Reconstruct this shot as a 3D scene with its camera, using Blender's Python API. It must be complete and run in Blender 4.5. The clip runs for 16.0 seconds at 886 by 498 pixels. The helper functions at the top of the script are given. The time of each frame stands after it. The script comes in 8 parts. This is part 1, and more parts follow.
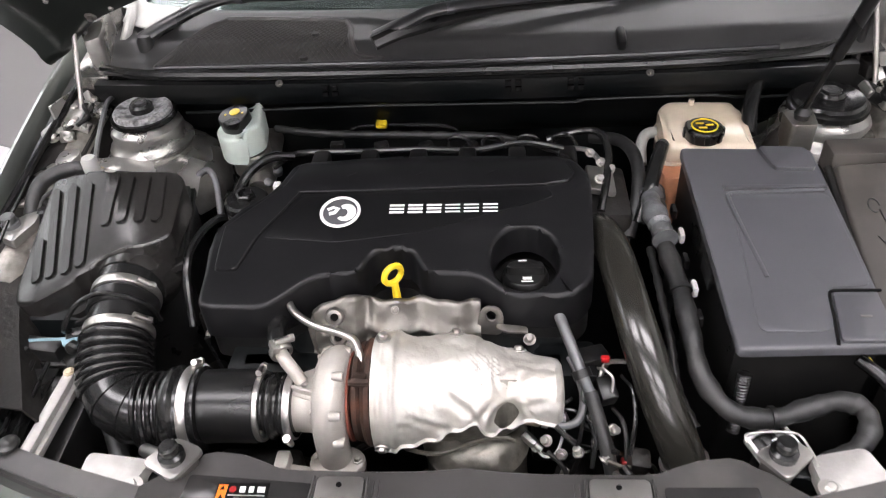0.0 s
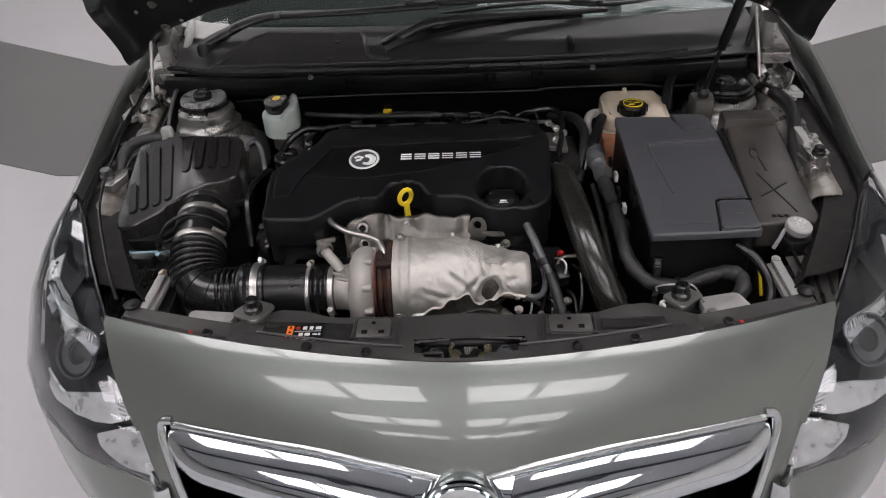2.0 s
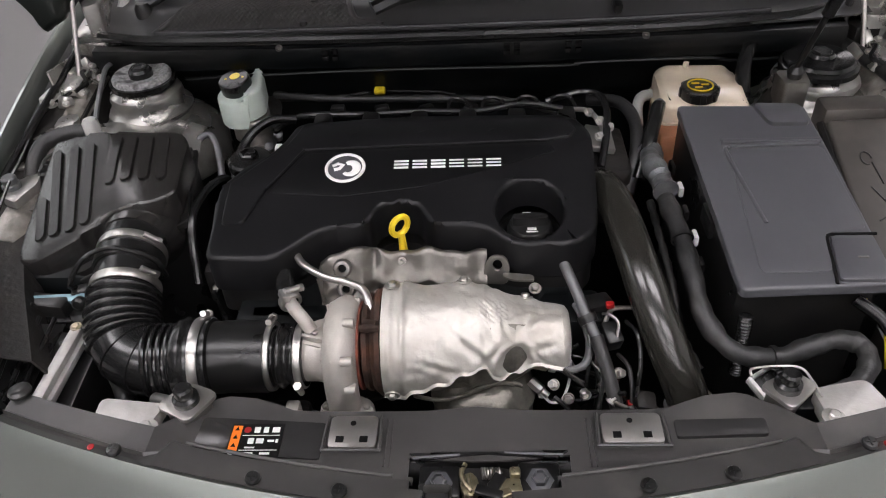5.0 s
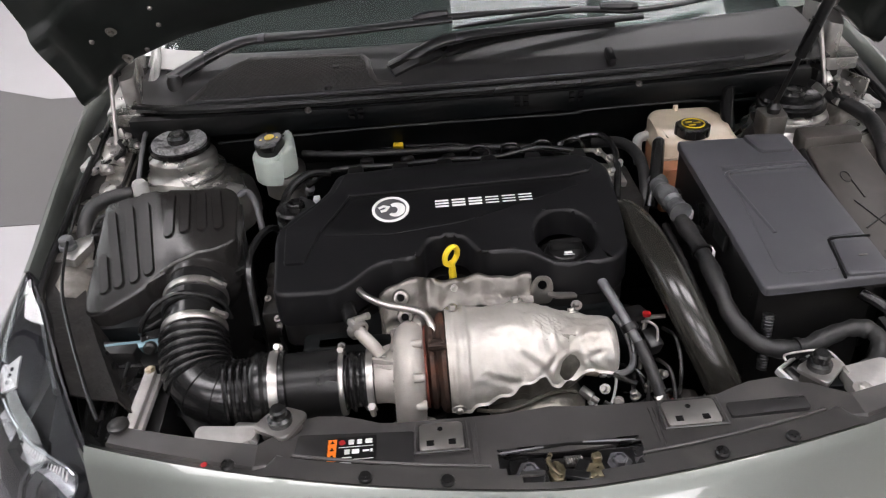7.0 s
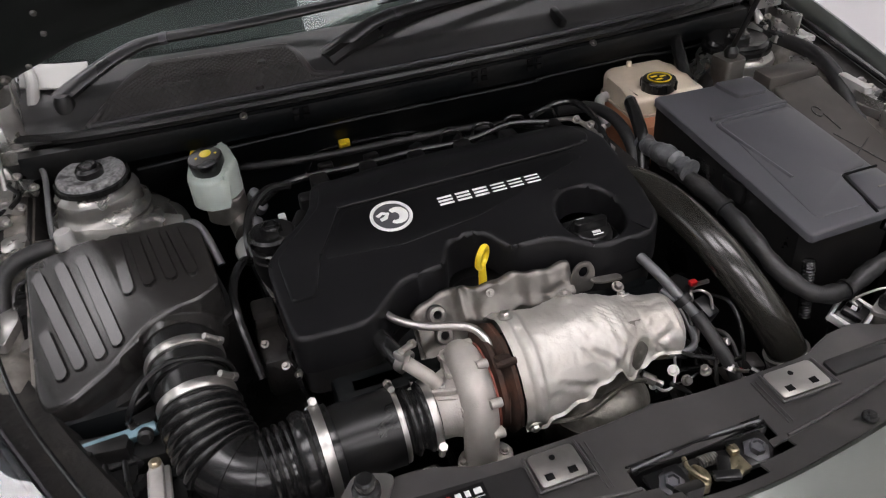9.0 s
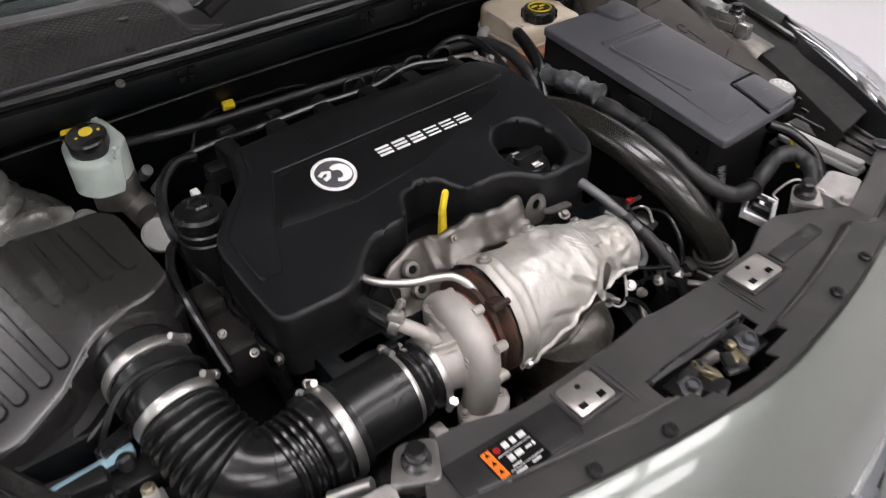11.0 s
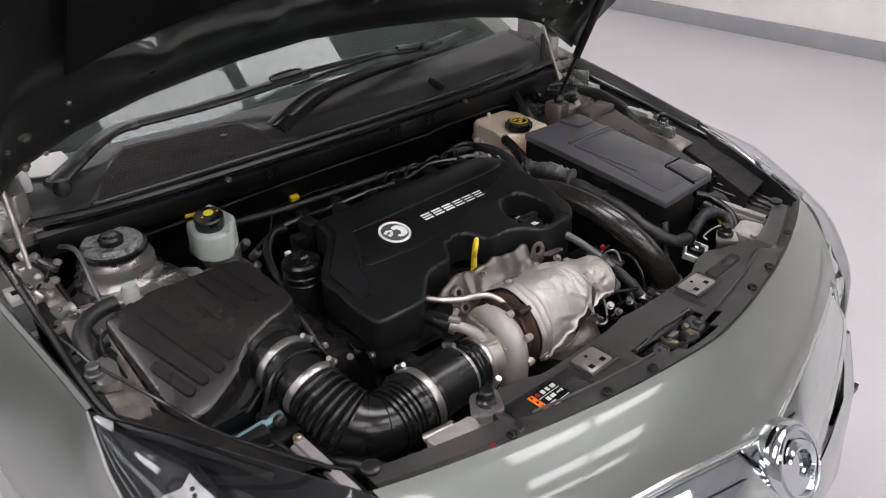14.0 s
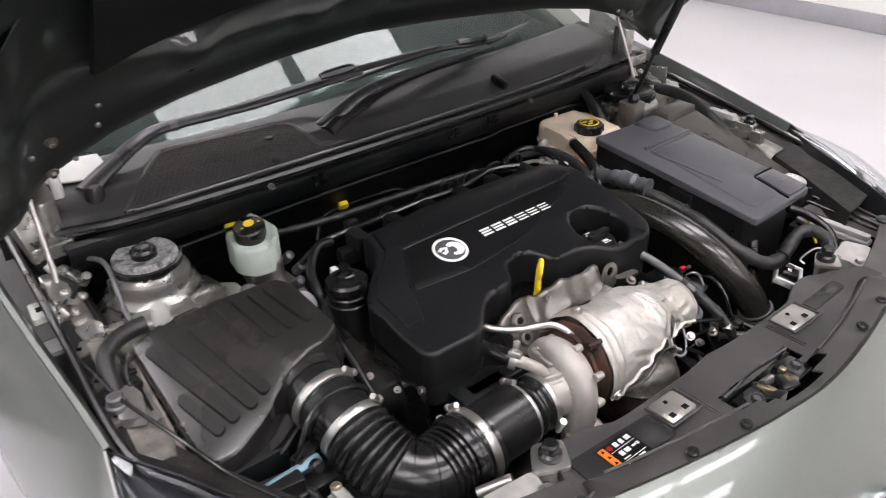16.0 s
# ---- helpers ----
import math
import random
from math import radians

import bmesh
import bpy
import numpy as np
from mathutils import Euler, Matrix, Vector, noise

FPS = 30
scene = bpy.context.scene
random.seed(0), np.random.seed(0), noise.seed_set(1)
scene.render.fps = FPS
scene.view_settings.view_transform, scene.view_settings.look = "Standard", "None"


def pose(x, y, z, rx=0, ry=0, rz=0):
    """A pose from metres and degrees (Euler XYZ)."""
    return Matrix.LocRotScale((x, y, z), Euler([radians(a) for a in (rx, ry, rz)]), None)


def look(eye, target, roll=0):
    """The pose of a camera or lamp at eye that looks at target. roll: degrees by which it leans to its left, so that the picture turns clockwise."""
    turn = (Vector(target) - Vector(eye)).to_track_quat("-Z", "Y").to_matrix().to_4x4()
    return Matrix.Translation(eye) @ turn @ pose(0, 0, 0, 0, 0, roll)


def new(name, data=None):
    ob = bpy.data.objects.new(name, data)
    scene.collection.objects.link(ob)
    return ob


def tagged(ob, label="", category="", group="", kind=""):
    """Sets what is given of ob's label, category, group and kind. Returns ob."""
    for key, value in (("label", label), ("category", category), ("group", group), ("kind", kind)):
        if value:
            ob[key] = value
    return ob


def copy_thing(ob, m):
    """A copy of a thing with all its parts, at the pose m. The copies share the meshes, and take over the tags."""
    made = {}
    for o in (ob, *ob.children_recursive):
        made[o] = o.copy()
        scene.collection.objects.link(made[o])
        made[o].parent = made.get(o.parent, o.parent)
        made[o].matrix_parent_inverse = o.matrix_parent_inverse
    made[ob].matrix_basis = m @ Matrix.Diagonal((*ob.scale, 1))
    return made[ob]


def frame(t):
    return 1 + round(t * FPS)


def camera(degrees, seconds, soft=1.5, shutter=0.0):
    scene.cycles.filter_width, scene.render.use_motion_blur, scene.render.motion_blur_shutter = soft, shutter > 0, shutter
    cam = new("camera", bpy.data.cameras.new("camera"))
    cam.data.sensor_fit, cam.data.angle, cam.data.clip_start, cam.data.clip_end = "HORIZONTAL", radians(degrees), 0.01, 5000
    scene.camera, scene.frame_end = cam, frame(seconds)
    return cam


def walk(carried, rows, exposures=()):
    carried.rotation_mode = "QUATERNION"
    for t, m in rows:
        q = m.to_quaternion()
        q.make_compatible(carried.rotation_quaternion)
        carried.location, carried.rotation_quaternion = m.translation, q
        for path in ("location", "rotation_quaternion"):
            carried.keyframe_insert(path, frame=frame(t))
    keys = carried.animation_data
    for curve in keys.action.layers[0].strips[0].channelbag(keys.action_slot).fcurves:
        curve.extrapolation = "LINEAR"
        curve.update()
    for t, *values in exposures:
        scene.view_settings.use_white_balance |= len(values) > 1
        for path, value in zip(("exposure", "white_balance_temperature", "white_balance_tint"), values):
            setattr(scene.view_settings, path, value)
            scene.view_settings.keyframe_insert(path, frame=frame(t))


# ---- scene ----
cam = camera(60.1, 16.0, soft=1.1, shutter=0.3)
PATH = [
    (0, (0.054, -0.016, 1.578), (-0.117, 1.526, 0.316), -4.6),
    (0.5, (0.072, -0.161, 1.583), (-0.093, 1.435, 0.389), -4.6),
    (1, (0.061, -0.314, 1.586), (-0.073, 1.318, 0.439), -4.2),
    (1.5, (0.048, -0.473, 1.598), (-0.059, 1.161, 0.45), -4.2),
    (2, (0.034, -0.487, 1.619), (-0.065, 1.164, 0.495), -3.3),
    (2.5, (0.042, -0.377, 1.624), (-0.057, 1.268, 0.491), -3.5),
    (3, (0.066, -0.257, 1.599), (-0.045, 1.368, 0.438), -3.6),
    (3.5, (0.075, -0.193, 1.585), (-0.056, 1.389, 0.368), -4.0),
    (4, (0.054, -0.113, 1.56), (-0.091, 1.444, 0.313), -4.3),
    (4.2, (0.045, -0.071, 1.551), (-0.101, 1.474, 0.289), -4.4),
    (6.3, (-0.049, -0.149, 1.528), (-0.082, 1.429, 0.3), -3.2),
    (6.5, (-0.066, -0.183, 1.535), (-0.087, 1.428, 0.349), -3.4),
    (7, (-0.139, -0.203, 1.546), (-0.108, 1.463, 0.44), -4.2),
    (7.5, (-0.271, -0.221, 1.546), (-0.109, 1.44, 0.443), -5.2),
    (8, (-0.374, -0.204, 1.529), (0.01, 1.394, 0.39), -4.5),
    (8.5, (-0.387, -0.144, 1.54), (0.026, 1.433, 0.381), -4.8),
    (8.7, (-0.394, -0.086, 1.525), (0.033, 1.484, 0.363), -4.8),
    (10.8, (-0.569, 0.19, 1.481), (0.334, 1.409, 0.178), -1.2),
    (11, (-0.608, 0.143, 1.489), (0.323, 1.348, 0.193), -0.5),
    (11.5, (-0.705, 0.0, 1.524), (0.292, 1.279, 0.353), 0.6),
    (12, (-0.784, -0.074, 1.555), (0.252, 1.243, 0.463), -0.2),
    (12.5, (-0.915, -0.085, 1.575), (0.187, 1.215, 0.527), -1.0),
    (13, (-1.042, -0.108, 1.6), (0.086, 1.176, 0.56), -0.8),
    (13.5, (-1.049, -0.115, 1.597), (0.105, 1.157, 0.573), -0.4),
    (14, (-0.99, -0.084, 1.592), (0.179, 1.19, 0.588), -0.9),
    (14.5, (-0.875, -0.018, 1.56), (0.287, 1.263, 0.555), -1.0),
    (15, (-0.802, 0.01, 1.534), (0.322, 1.317, 0.52), -1.3),
    (15.5, (-0.808, 0.034, 1.539), (0.265, 1.37, 0.509), -2.1),
    (16, (-0.892, 0.032, 1.566), (0.154, 1.391, 0.539), -2.1),
]
EXPOSURES = [(0, 0.91), (0.5, 0.85), (1, 0.4), (1.5, -0.22), (2, -0.37), (2.5, -0.33), (3, -0.03), (3.5, 0.18), (4, 0.16), (6.5, 0.36), (7, 0.3), (7.5, 0.36), (8, 0.17), (8.5, -0.04), (11, 0.3), (11.5, 0.19), (12.5, 0.15), (13, -0.07), (13.5, -0.15), (14.5, 0.16), (15, 0.27), (15.5, 0.57), (16, 0.59)]
walk(cam, [(t, look(eye, target, roll)) for t, eye, target, roll in PATH], EXPOSURES)

# ---- light ----
world = bpy.data.worlds.new("world")
scene.world = world
world.use_nodes = True
world.node_tree.nodes["Background"].inputs[0].default_value = (0.75, 0.8, 0.9, 1)
world.node_tree.nodes["Background"].inputs[1].default_value = 0.1
scene.view_settings.exposure = 0.0
PANEL_GLOW = 8.5
LAMP_GLOW = 75.0


# ---- materials ----
def mat(name, color, rough=0.5, metal=0.0, vary=0.15, scale=8.0, bump=0.0, bump_scale=200.0, coat=0.0, stain=0.0, stain_color=(0.1, 0.08, 0.06), stain_scale=5.0, glow=0.0, trans=0.0, ior=1.45, spec=0.5):
    m = bpy.data.materials.new(name)
    m.use_nodes = True
    nt = m.node_tree
    n, l = nt.nodes, nt.links
    p = n["Principled BSDF"]
    p.inputs["Base Color"].default_value = (*color, 1)
    p.inputs["Roughness"].default_value = rough
    p.inputs["Metallic"].default_value = metal
    p.inputs["IOR"].default_value = ior
    p.inputs["Specular IOR Level"].default_value = spec
    p.inputs["Coat Weight"].default_value = coat
    p.inputs["Coat Roughness"].default_value = 0.03
    p.inputs["Transmission Weight"].default_value = trans
    if glow:
        p.inputs["Emission Color"].default_value = (*color, 1)
        p.inputs["Emission Strength"].default_value = glow
    co = n.new("ShaderNodeTexCoord")
    if vary or stain:
        tex = n.new("ShaderNodeTexNoise")
        tex.inputs["Scale"].default_value = scale
        tex.inputs["Detail"].default_value = 6
        l.new(co.outputs["Object"], tex.inputs["Vector"])
        hsv = n.new("ShaderNodeHueSaturation")
        hsv.inputs["Color"].default_value = (*color, 1)
        rng = n.new("ShaderNodeMapRange")
        rng.inputs["From Min"].default_value, rng.inputs["From Max"].default_value = 0.3, 0.7
        rng.inputs["To Min"].default_value, rng.inputs["To Max"].default_value = 1 - vary, 1 + vary
        l.new(tex.outputs["Fac"], rng.inputs["Value"])
        l.new(rng.outputs["Result"], hsv.inputs["Value"])
        out = hsv.outputs["Color"]
        rr = n.new("ShaderNodeMapRange")
        rr.inputs["From Min"].default_value, rr.inputs["From Max"].default_value = 0.3, 0.7
        rr.inputs["To Min"].default_value, rr.inputs["To Max"].default_value = max(0.02, rough * 0.85), min(1, rough * 1.15)
        l.new(tex.outputs["Fac"], rr.inputs["Value"])
        l.new(rr.outputs["Result"], p.inputs["Roughness"])
        if stain:
            st = n.new("ShaderNodeTexNoise")
            st.inputs["Scale"].default_value = stain_scale
            st.inputs["Detail"].default_value = 8
            l.new(co.outputs["Object"], st.inputs["Vector"])
            sr = n.new("ShaderNodeMapRange")
            sr.inputs["From Min"].default_value, sr.inputs["From Max"].default_value = 0.5, 0.68
            sr.inputs["To Max"].default_value = stain
            l.new(st.outputs["Fac"], sr.inputs["Value"])
            mix = n.new("ShaderNodeMix")
            mix.data_type = "RGBA"
            l.new(sr.outputs["Result"], mix.inputs["Factor"])
            l.new(out, mix.inputs["A"])
            mix.inputs["B"].default_value = (*stain_color, 1)
            out = mix.outputs["Result"]
        l.new(out, p.inputs["Base Color"])
    if bump:
        bt = n.new("ShaderNodeTexNoise")
        bt.inputs["Scale"].default_value = bump_scale
        bt.inputs["Detail"].default_value = 4
        l.new(co.outputs["Object"], bt.inputs["Vector"])
        b = n.new("ShaderNodeBump")
        b.inputs["Strength"].default_value = bump
        b.inputs["Distance"].default_value = 0.3 / bump_scale
        l.new(bt.outputs["Fac"], b.inputs["Height"])
        l.new(b.outputs["Normal"], p.inputs["Normal"])
    return m


PAINT = mat("grey_green_metallic_paint", (0.19, 0.205, 0.188), 0.37, 0.82, vary=0.04, scale=900, coat=1.0)
COVER = mat("engine_cover_plastic", (0.0085, 0.0085, 0.0092), 0.33, vary=0.15, bump=0.2, bump_scale=900, spec=0.29)
GLOSSPANEL = mat("smooth_cover_panel", (0.0055, 0.0055, 0.006), 0.36, vary=0.1, bump=0.1, bump_scale=900, spec=0.3)
BLACK = mat("black_moulded_plastic", (0.01, 0.01, 0.01), 0.3, vary=0.25, bump=0.12, bump_scale=500, stain=0.3, stain_color=(0.03, 0.028, 0.025), stain_scale=14)
AIRBOX = mat("dusty_black_plastic", (0.0175, 0.0164, 0.0156), 0.25, vary=0.2, spec=0.72, bump=0.2, bump_scale=700, stain=0.35, stain_color=(0.028, 0.0255, 0.023), stain_scale=9)
BATTERY = mat("grey_black_plastic", (0.072, 0.072, 0.079), 0.34, vary=0.12, scale=5, bump=0.1, bump_scale=900, spec=0.6)
DUSTY = mat("dusty_grey_plastic", (0.13, 0.122, 0.114), 0.48, vary=0.25, bump=0.2, bump_scale=500, stain=0.4, stain_color=(0.19, 0.175, 0.155), stain_scale=10)
SLAM = mat("grey_textured_trim", (0.05, 0.0475, 0.0465), 0.38, vary=0.22, bump=0.3, bump_scale=1100, stain=0.35, stain_color=(0.12, 0.113, 0.105), stain_scale=12)
RUBBER = mat("black_rubber", (0.012, 0.012, 0.012), 0.22, vary=0.15, bump=0.04, bump_scale=260, stain=0.1, stain_color=(0.03, 0.028, 0.025), spec=0.6)
LOOM = mat("taped_wiring_sleeve", (0.02, 0.02, 0.02), 0.42, vary=0.3, bump=0.4, bump_scale=160, stain=0.4, stain_color=(0.06, 0.057, 0.053), stain_scale=18)
PIPE = mat("satin_black_pipe", (0.02, 0.019, 0.016), 0.2, vary=0, spec=0.8)
SHIELD = mat("aluminium_heat_shield", (0.52, 0.50, 0.46), 0.44, 0.5, vary=0.1, scale=18, bump=0.35, bump_scale=70, stain=0.5, stain_color=(0.36, 0.32, 0.27), stain_scale=14)
REDRUST = mat("red_rust", (0.16, 0.045, 0.03), 0.7, vary=0.4, scale=60, bump=0.4, bump_scale=200)
CAST = mat("cast_aluminium", (0.44, 0.415, 0.38), 0.55, 0.35, vary=0.12, scale=30, bump=0.5, bump_scale=400, stain=0.35, stain_color=(0.34, 0.30, 0.25), stain_scale=20)
STEEL = mat("zinc_steel", (0.52, 0.505, 0.48), 0.34, 0.9, vary=0.15, bump=0.15, bump_scale=300, stain=0.35, stain_color=(0.28, 0.25, 0.21), stain_scale=25)
BRASSY = mat("yellow_zinc", (0.5, 0.43, 0.30), 0.32, 0.9, vary=0.2, stain=0.4, stain_color=(0.5, 0.48, 0.45), stain_scale=40)
TUBE = mat("grey_coated_tube", (0.13, 0.132, 0.135), 0.4, 0.4, vary=0.2, stain=0.3, stain_color=(0.05, 0.045, 0.04), stain_scale=20)
DULL = mat("dull_steel", (0.3, 0.285, 0.265), 0.36, 0.85, vary=0.2, scale=25, bump=0.25, bump_scale=120, stain=0.5, stain_color=(0.12, 0.1, 0.085), stain_scale=22)
SHEET = mat("stained_steel_sheet", (0.17, 0.16, 0.145), 0.36, 0.8, vary=0.25, scale=30, bump=0.2, bump_scale=90, stain=0.6, stain_color=(0.09, 0.075, 0.06), stain_scale=24)
SCORCHED = mat("scorched_metal", (0.2, 0.19, 0.165), 0.42, 0.7, vary=0.4, scale=30, bump=0.6, bump_scale=60, stain=0.6, stain_color=(0.06, 0.05, 0.042), stain_scale=18)
RUST = mat("rusty_iron", (0.045, 0.027, 0.02), 0.75, 0.3, vary=0.4, scale=40, bump=0.6, bump_scale=150, stain=0.6, stain_color=(0.12, 0.05, 0.03), stain_scale=30)
BAY = mat("dusty_bay_paint", (0.39, 0.382, 0.36), 0.28, 0.8, vary=0.2, scale=16, stain=0.45, stain_color=(0.15, 0.13, 0.11), stain_scale=20, bump=0.15, bump_scale=120)
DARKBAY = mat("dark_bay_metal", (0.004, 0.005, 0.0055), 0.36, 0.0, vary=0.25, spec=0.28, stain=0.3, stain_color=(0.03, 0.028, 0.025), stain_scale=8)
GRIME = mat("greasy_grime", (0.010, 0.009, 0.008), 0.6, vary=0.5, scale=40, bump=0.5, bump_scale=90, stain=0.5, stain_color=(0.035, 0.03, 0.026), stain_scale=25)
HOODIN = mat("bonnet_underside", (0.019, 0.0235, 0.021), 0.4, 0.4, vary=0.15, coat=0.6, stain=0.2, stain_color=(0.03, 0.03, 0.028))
# felt and print black; also painted where holes and wells lie in shade
FELTSHADE = mat("black_felt_and_hole_shade", (0.004, 0.004, 0.004), 0.95, vary=0.3, bump=0.5, bump_scale=350, spec=0.2)
GREASE = mat("dusty_top_mount", (0.27, 0.27, 0.27), 0.75, vary=0.5, scale=160, bump=0.5, bump_scale=300, stain=0.9, stain_color=(0.03, 0.03, 0.03), stain_scale=55)
FRAME = mat("satin_chrome", (0.6, 0.62, 0.62), 0.2, 1.0, vary=0.04)
CHROME = mat("chrome", (0.62, 0.65, 0.67), 0.05, 1.0, vary=0)


def clear(name, tint, base):
    """A thin clear sheet: see-through, with more gloss at a low angle."""
    m = bpy.data.materials.new(name)
    m.use_nodes = True
    n, l = m.node_tree.nodes, m.node_tree.links
    n.remove(n["Principled BSDF"])
    a, b, mix, lw = n.new("ShaderNodeBsdfTransparent"), n.new("ShaderNodeBsdfGlossy"), n.new("ShaderNodeMixShader"), n.new("ShaderNodeLayerWeight")
    a.inputs["Color"].default_value = (*tint, 1)
    b.inputs["Roughness"].default_value = 0.01
    lw.inputs["Blend"].default_value = 0.5
    pw = n.new("ShaderNodeMath")
    pw.operation = "POWER"
    pw.inputs[1].default_value = 5
    rg = n.new("ShaderNodeMapRange")
    rg.inputs["To Min"].default_value, rg.inputs["To Max"].default_value = base, 1.0
    l.new(lw.outputs["Facing"], pw.inputs[0])
    l.new(pw.outputs[0], rg.inputs["Value"])
    l.new(rg.outputs["Result"], mix.inputs[0])
    l.new(a.outputs[0], mix.inputs[1])
    l.new(b.outputs[0], mix.inputs[2])
    l.new(mix.outputs[0], n["Material Output"].inputs["Surface"])
    return m


GLASS = clear("windscreen_glass", (0.76, 0.82, 0.8), 0.024)
LENS = clear("clear_lens", (0.95, 0.96, 0.97), 0.045)
LAMPIN = mat("silver_reflector", (0.6, 0.59, 0.575), 0.3, 0.35, vary=0.2, scale=40)
LAMPDEEP = mat("lamp_housing_black", (0.035, 0.035, 0.038), 0.2, vary=0.2, scale=14)
LAMPBAR = mat("grey_light_bar", (0.36, 0.36, 0.365), 0.28, 0.4, vary=0.15, scale=40)
LAMPBLACK = mat("lamp_bezel_black", (0.035, 0.034, 0.034), 0.22, 0.2, vary=0.2, scale=14)
YELLOW = mat("yellow_plastic", (0.82, 0.60, 0.03), 0.35, vary=0.08)
WHITEP = mat("white_print", (0.78, 0.78, 0.76), 0.4, vary=0.05)
ORANGE = mat("orange_print", (0.9, 0.2, 0.02), 0.4, vary=0.05)
RED = mat("red_plastic", (0.32, 0.01, 0.012), 0.4, vary=0.1)
OILY = mat("oily_yellow_zinc", (0.28, 0.245, 0.16), 0.3, 0.75, vary=0.35, scale=60, stain=0.8, stain_color=(0.05, 0.04, 0.025), stain_scale=60)
RESERVOIR = mat("milky_green_white_plastic", (0.47, 0.53, 0.485), 0.38, vary=0.08, scale=30, stain=0.2, stain_color=(0.45, 0.5, 0.42), stain_scale=20)
TANK = mat("aged_cream_plastic", (0.70, 0.60, 0.47), 0.16, vary=0.1, scale=18, stain=0.45, stain_color=(0.55, 0.38, 0.26), stain_scale=10)
COOLANT = mat("coolant_stained_plastic", (0.6, 0.27, 0.15), 0.35, vary=0.15, scale=25)
GREYCAP = mat("pale_grey_plastic", (0.42, 0.42, 0.4), 0.5, vary=0.15)
BLUEISH = mat("blue_grey_strip", (0.16, 0.26, 0.3), 0.35, 0.3, vary=0.15)
FLOOR = mat("pale_grey_floor_paint", (0.52, 0.51, 0.52), 0.35, vary=0.06, scale=1.2, bump=0.05, bump_scale=60, stain=0.1, stain_color=(0.42, 0.41, 0.41), stain_scale=1.5)
FLOORDARK = mat("dark_grey_floor", (0.16, 0.155, 0.155), 0.4, vary=0.08, scale=1.5, bump=0.05, bump_scale=60)
WALL = mat("white_painted_brick", (0.8, 0.79, 0.76), 0.55, vary=0.04, scale=3, bump=0.3, bump_scale=60, stain=0.08, stain_color=(0.6, 0.58, 0.55), stain_scale=4)
WALLGREY = mat("grey_painted_brick", (0.4, 0.39, 0.38), 0.55, vary=0.06, scale=3, bump=0.3, bump_scale=60)
SKIRT = mat("grey_skirting_paint", (0.33, 0.33, 0.345), 0.45, vary=0.06)
CEIL = mat("pale_roof_sheet", (0.58, 0.59, 0.6), 0.6, vary=0.05)
BEAM = mat("dark_steel_beam", (0.06, 0.065, 0.08), 0.5, vary=0.1)
PANEL = mat("rooflight_panel", (1.0, 0.955, 0.985), 0.5, vary=0, glow=PANEL_GLOW)
DAYLIGHT = mat("pale_daylight", (0.96, 0.98, 1.0), 0.5, vary=0, glow=2.2)
LED = mat("led_lamp_face", (1.0, 0.955, 0.98), 0.5, vary=0, glow=LAMP_GLOW)
MESHBAR = mat("brown_black_mesh", (0.042, 0.039, 0.036), 0.5, vary=0.2)
WIPER = mat("wiper_black", (0.03, 0.03, 0.031), 0.3, vary=0.2, bump=0.05)
RAIL = mat("grimy_wing_metal", (0.32, 0.3, 0.27), 0.38, 0.6, vary=0.4, scale=30, bump=0.3, bump_scale=150, stain=0.6, stain_color=(0.02, 0.018, 0.016), stain_scale=22)
DUSTYSIDE = mat("dust_covered_plastic", (0.26, 0.24, 0.22), 0.6, vary=0.35, scale=40, bump=0.3, bump_scale=200, stain=0.6, stain_color=(0.04, 0.036, 0.032), stain_scale=30)
COWL = mat("scuttle_plastic", (0.036, 0.0355, 0.0355), 0.42, vary=0.2, bump=0.2, bump_scale=700, spec=0.55)
PLATE = mat("dusty_zinc_plate", (0.52, 0.505, 0.485), 0.42, 0.45, vary=0.12, scale=30, bump=0.15, bump_scale=200, stain=0.35, stain_color=(0.25, 0.23, 0.2), stain_scale=25)
TAPE = mat("silver_cloth_tape", (0.13, 0.133, 0.137), 0.34, 0.3, vary=0.3, scale=40, bump=0.8, bump_scale=110, stain=0.5, stain_color=(0.1, 0.1, 0.1), stain_scale=30)
LIP = mat("glossy_black_lip", (0.05, 0.05, 0.052), 0.14, vary=0.1, spec=1.0)
ECUCASE = mat("dusty_brown_black_plastic", (0.052, 0.047, 0.043), 0.36, vary=0.25, bump=0.2, bump_scale=500, stain=0.5, stain_color=(0.1, 0.09, 0.08), stain_scale=12)
DASH = mat("dashboard_plastic", (0.03, 0.03, 0.03), 0.6, vary=0.2)


# ---- mesh helpers ----
V = Vector


def thing(name, at, label, category, group="", kind=""):
    ob = new(name)
    ob.location = at
    ob.empty_display_size = 0.05
    return tagged(ob, label, category, group, kind)


def finish(bm, angle=35):
    bmesh.ops.recalc_face_normals(bm, faces=bm.faces)
    for f in bm.faces:
        f.smooth = True
    for e in bm.edges:
        if len(e.link_faces) == 2 and e.calc_face_angle(0) > radians(angle):
            e.smooth = False


def root_of(ob):
    while ob.parent:
        ob = ob.parent
    return ob


def part(name, bm, material, parent, label="", angle=35):
    """Links a mesh, given in the world's metres, under a thing or a part."""
    finish(bm, angle)
    if parent:
        bmesh.ops.translate(bm, vec=-root_of(parent).location, verts=bm.verts)
    me = bpy.data.meshes.new(name)
    bm.to_mesh(me)
    bm.free()
    me.materials.append(material)
    ob = new(name, me)
    ob.parent = parent
    return tagged(ob, label) if label else ob


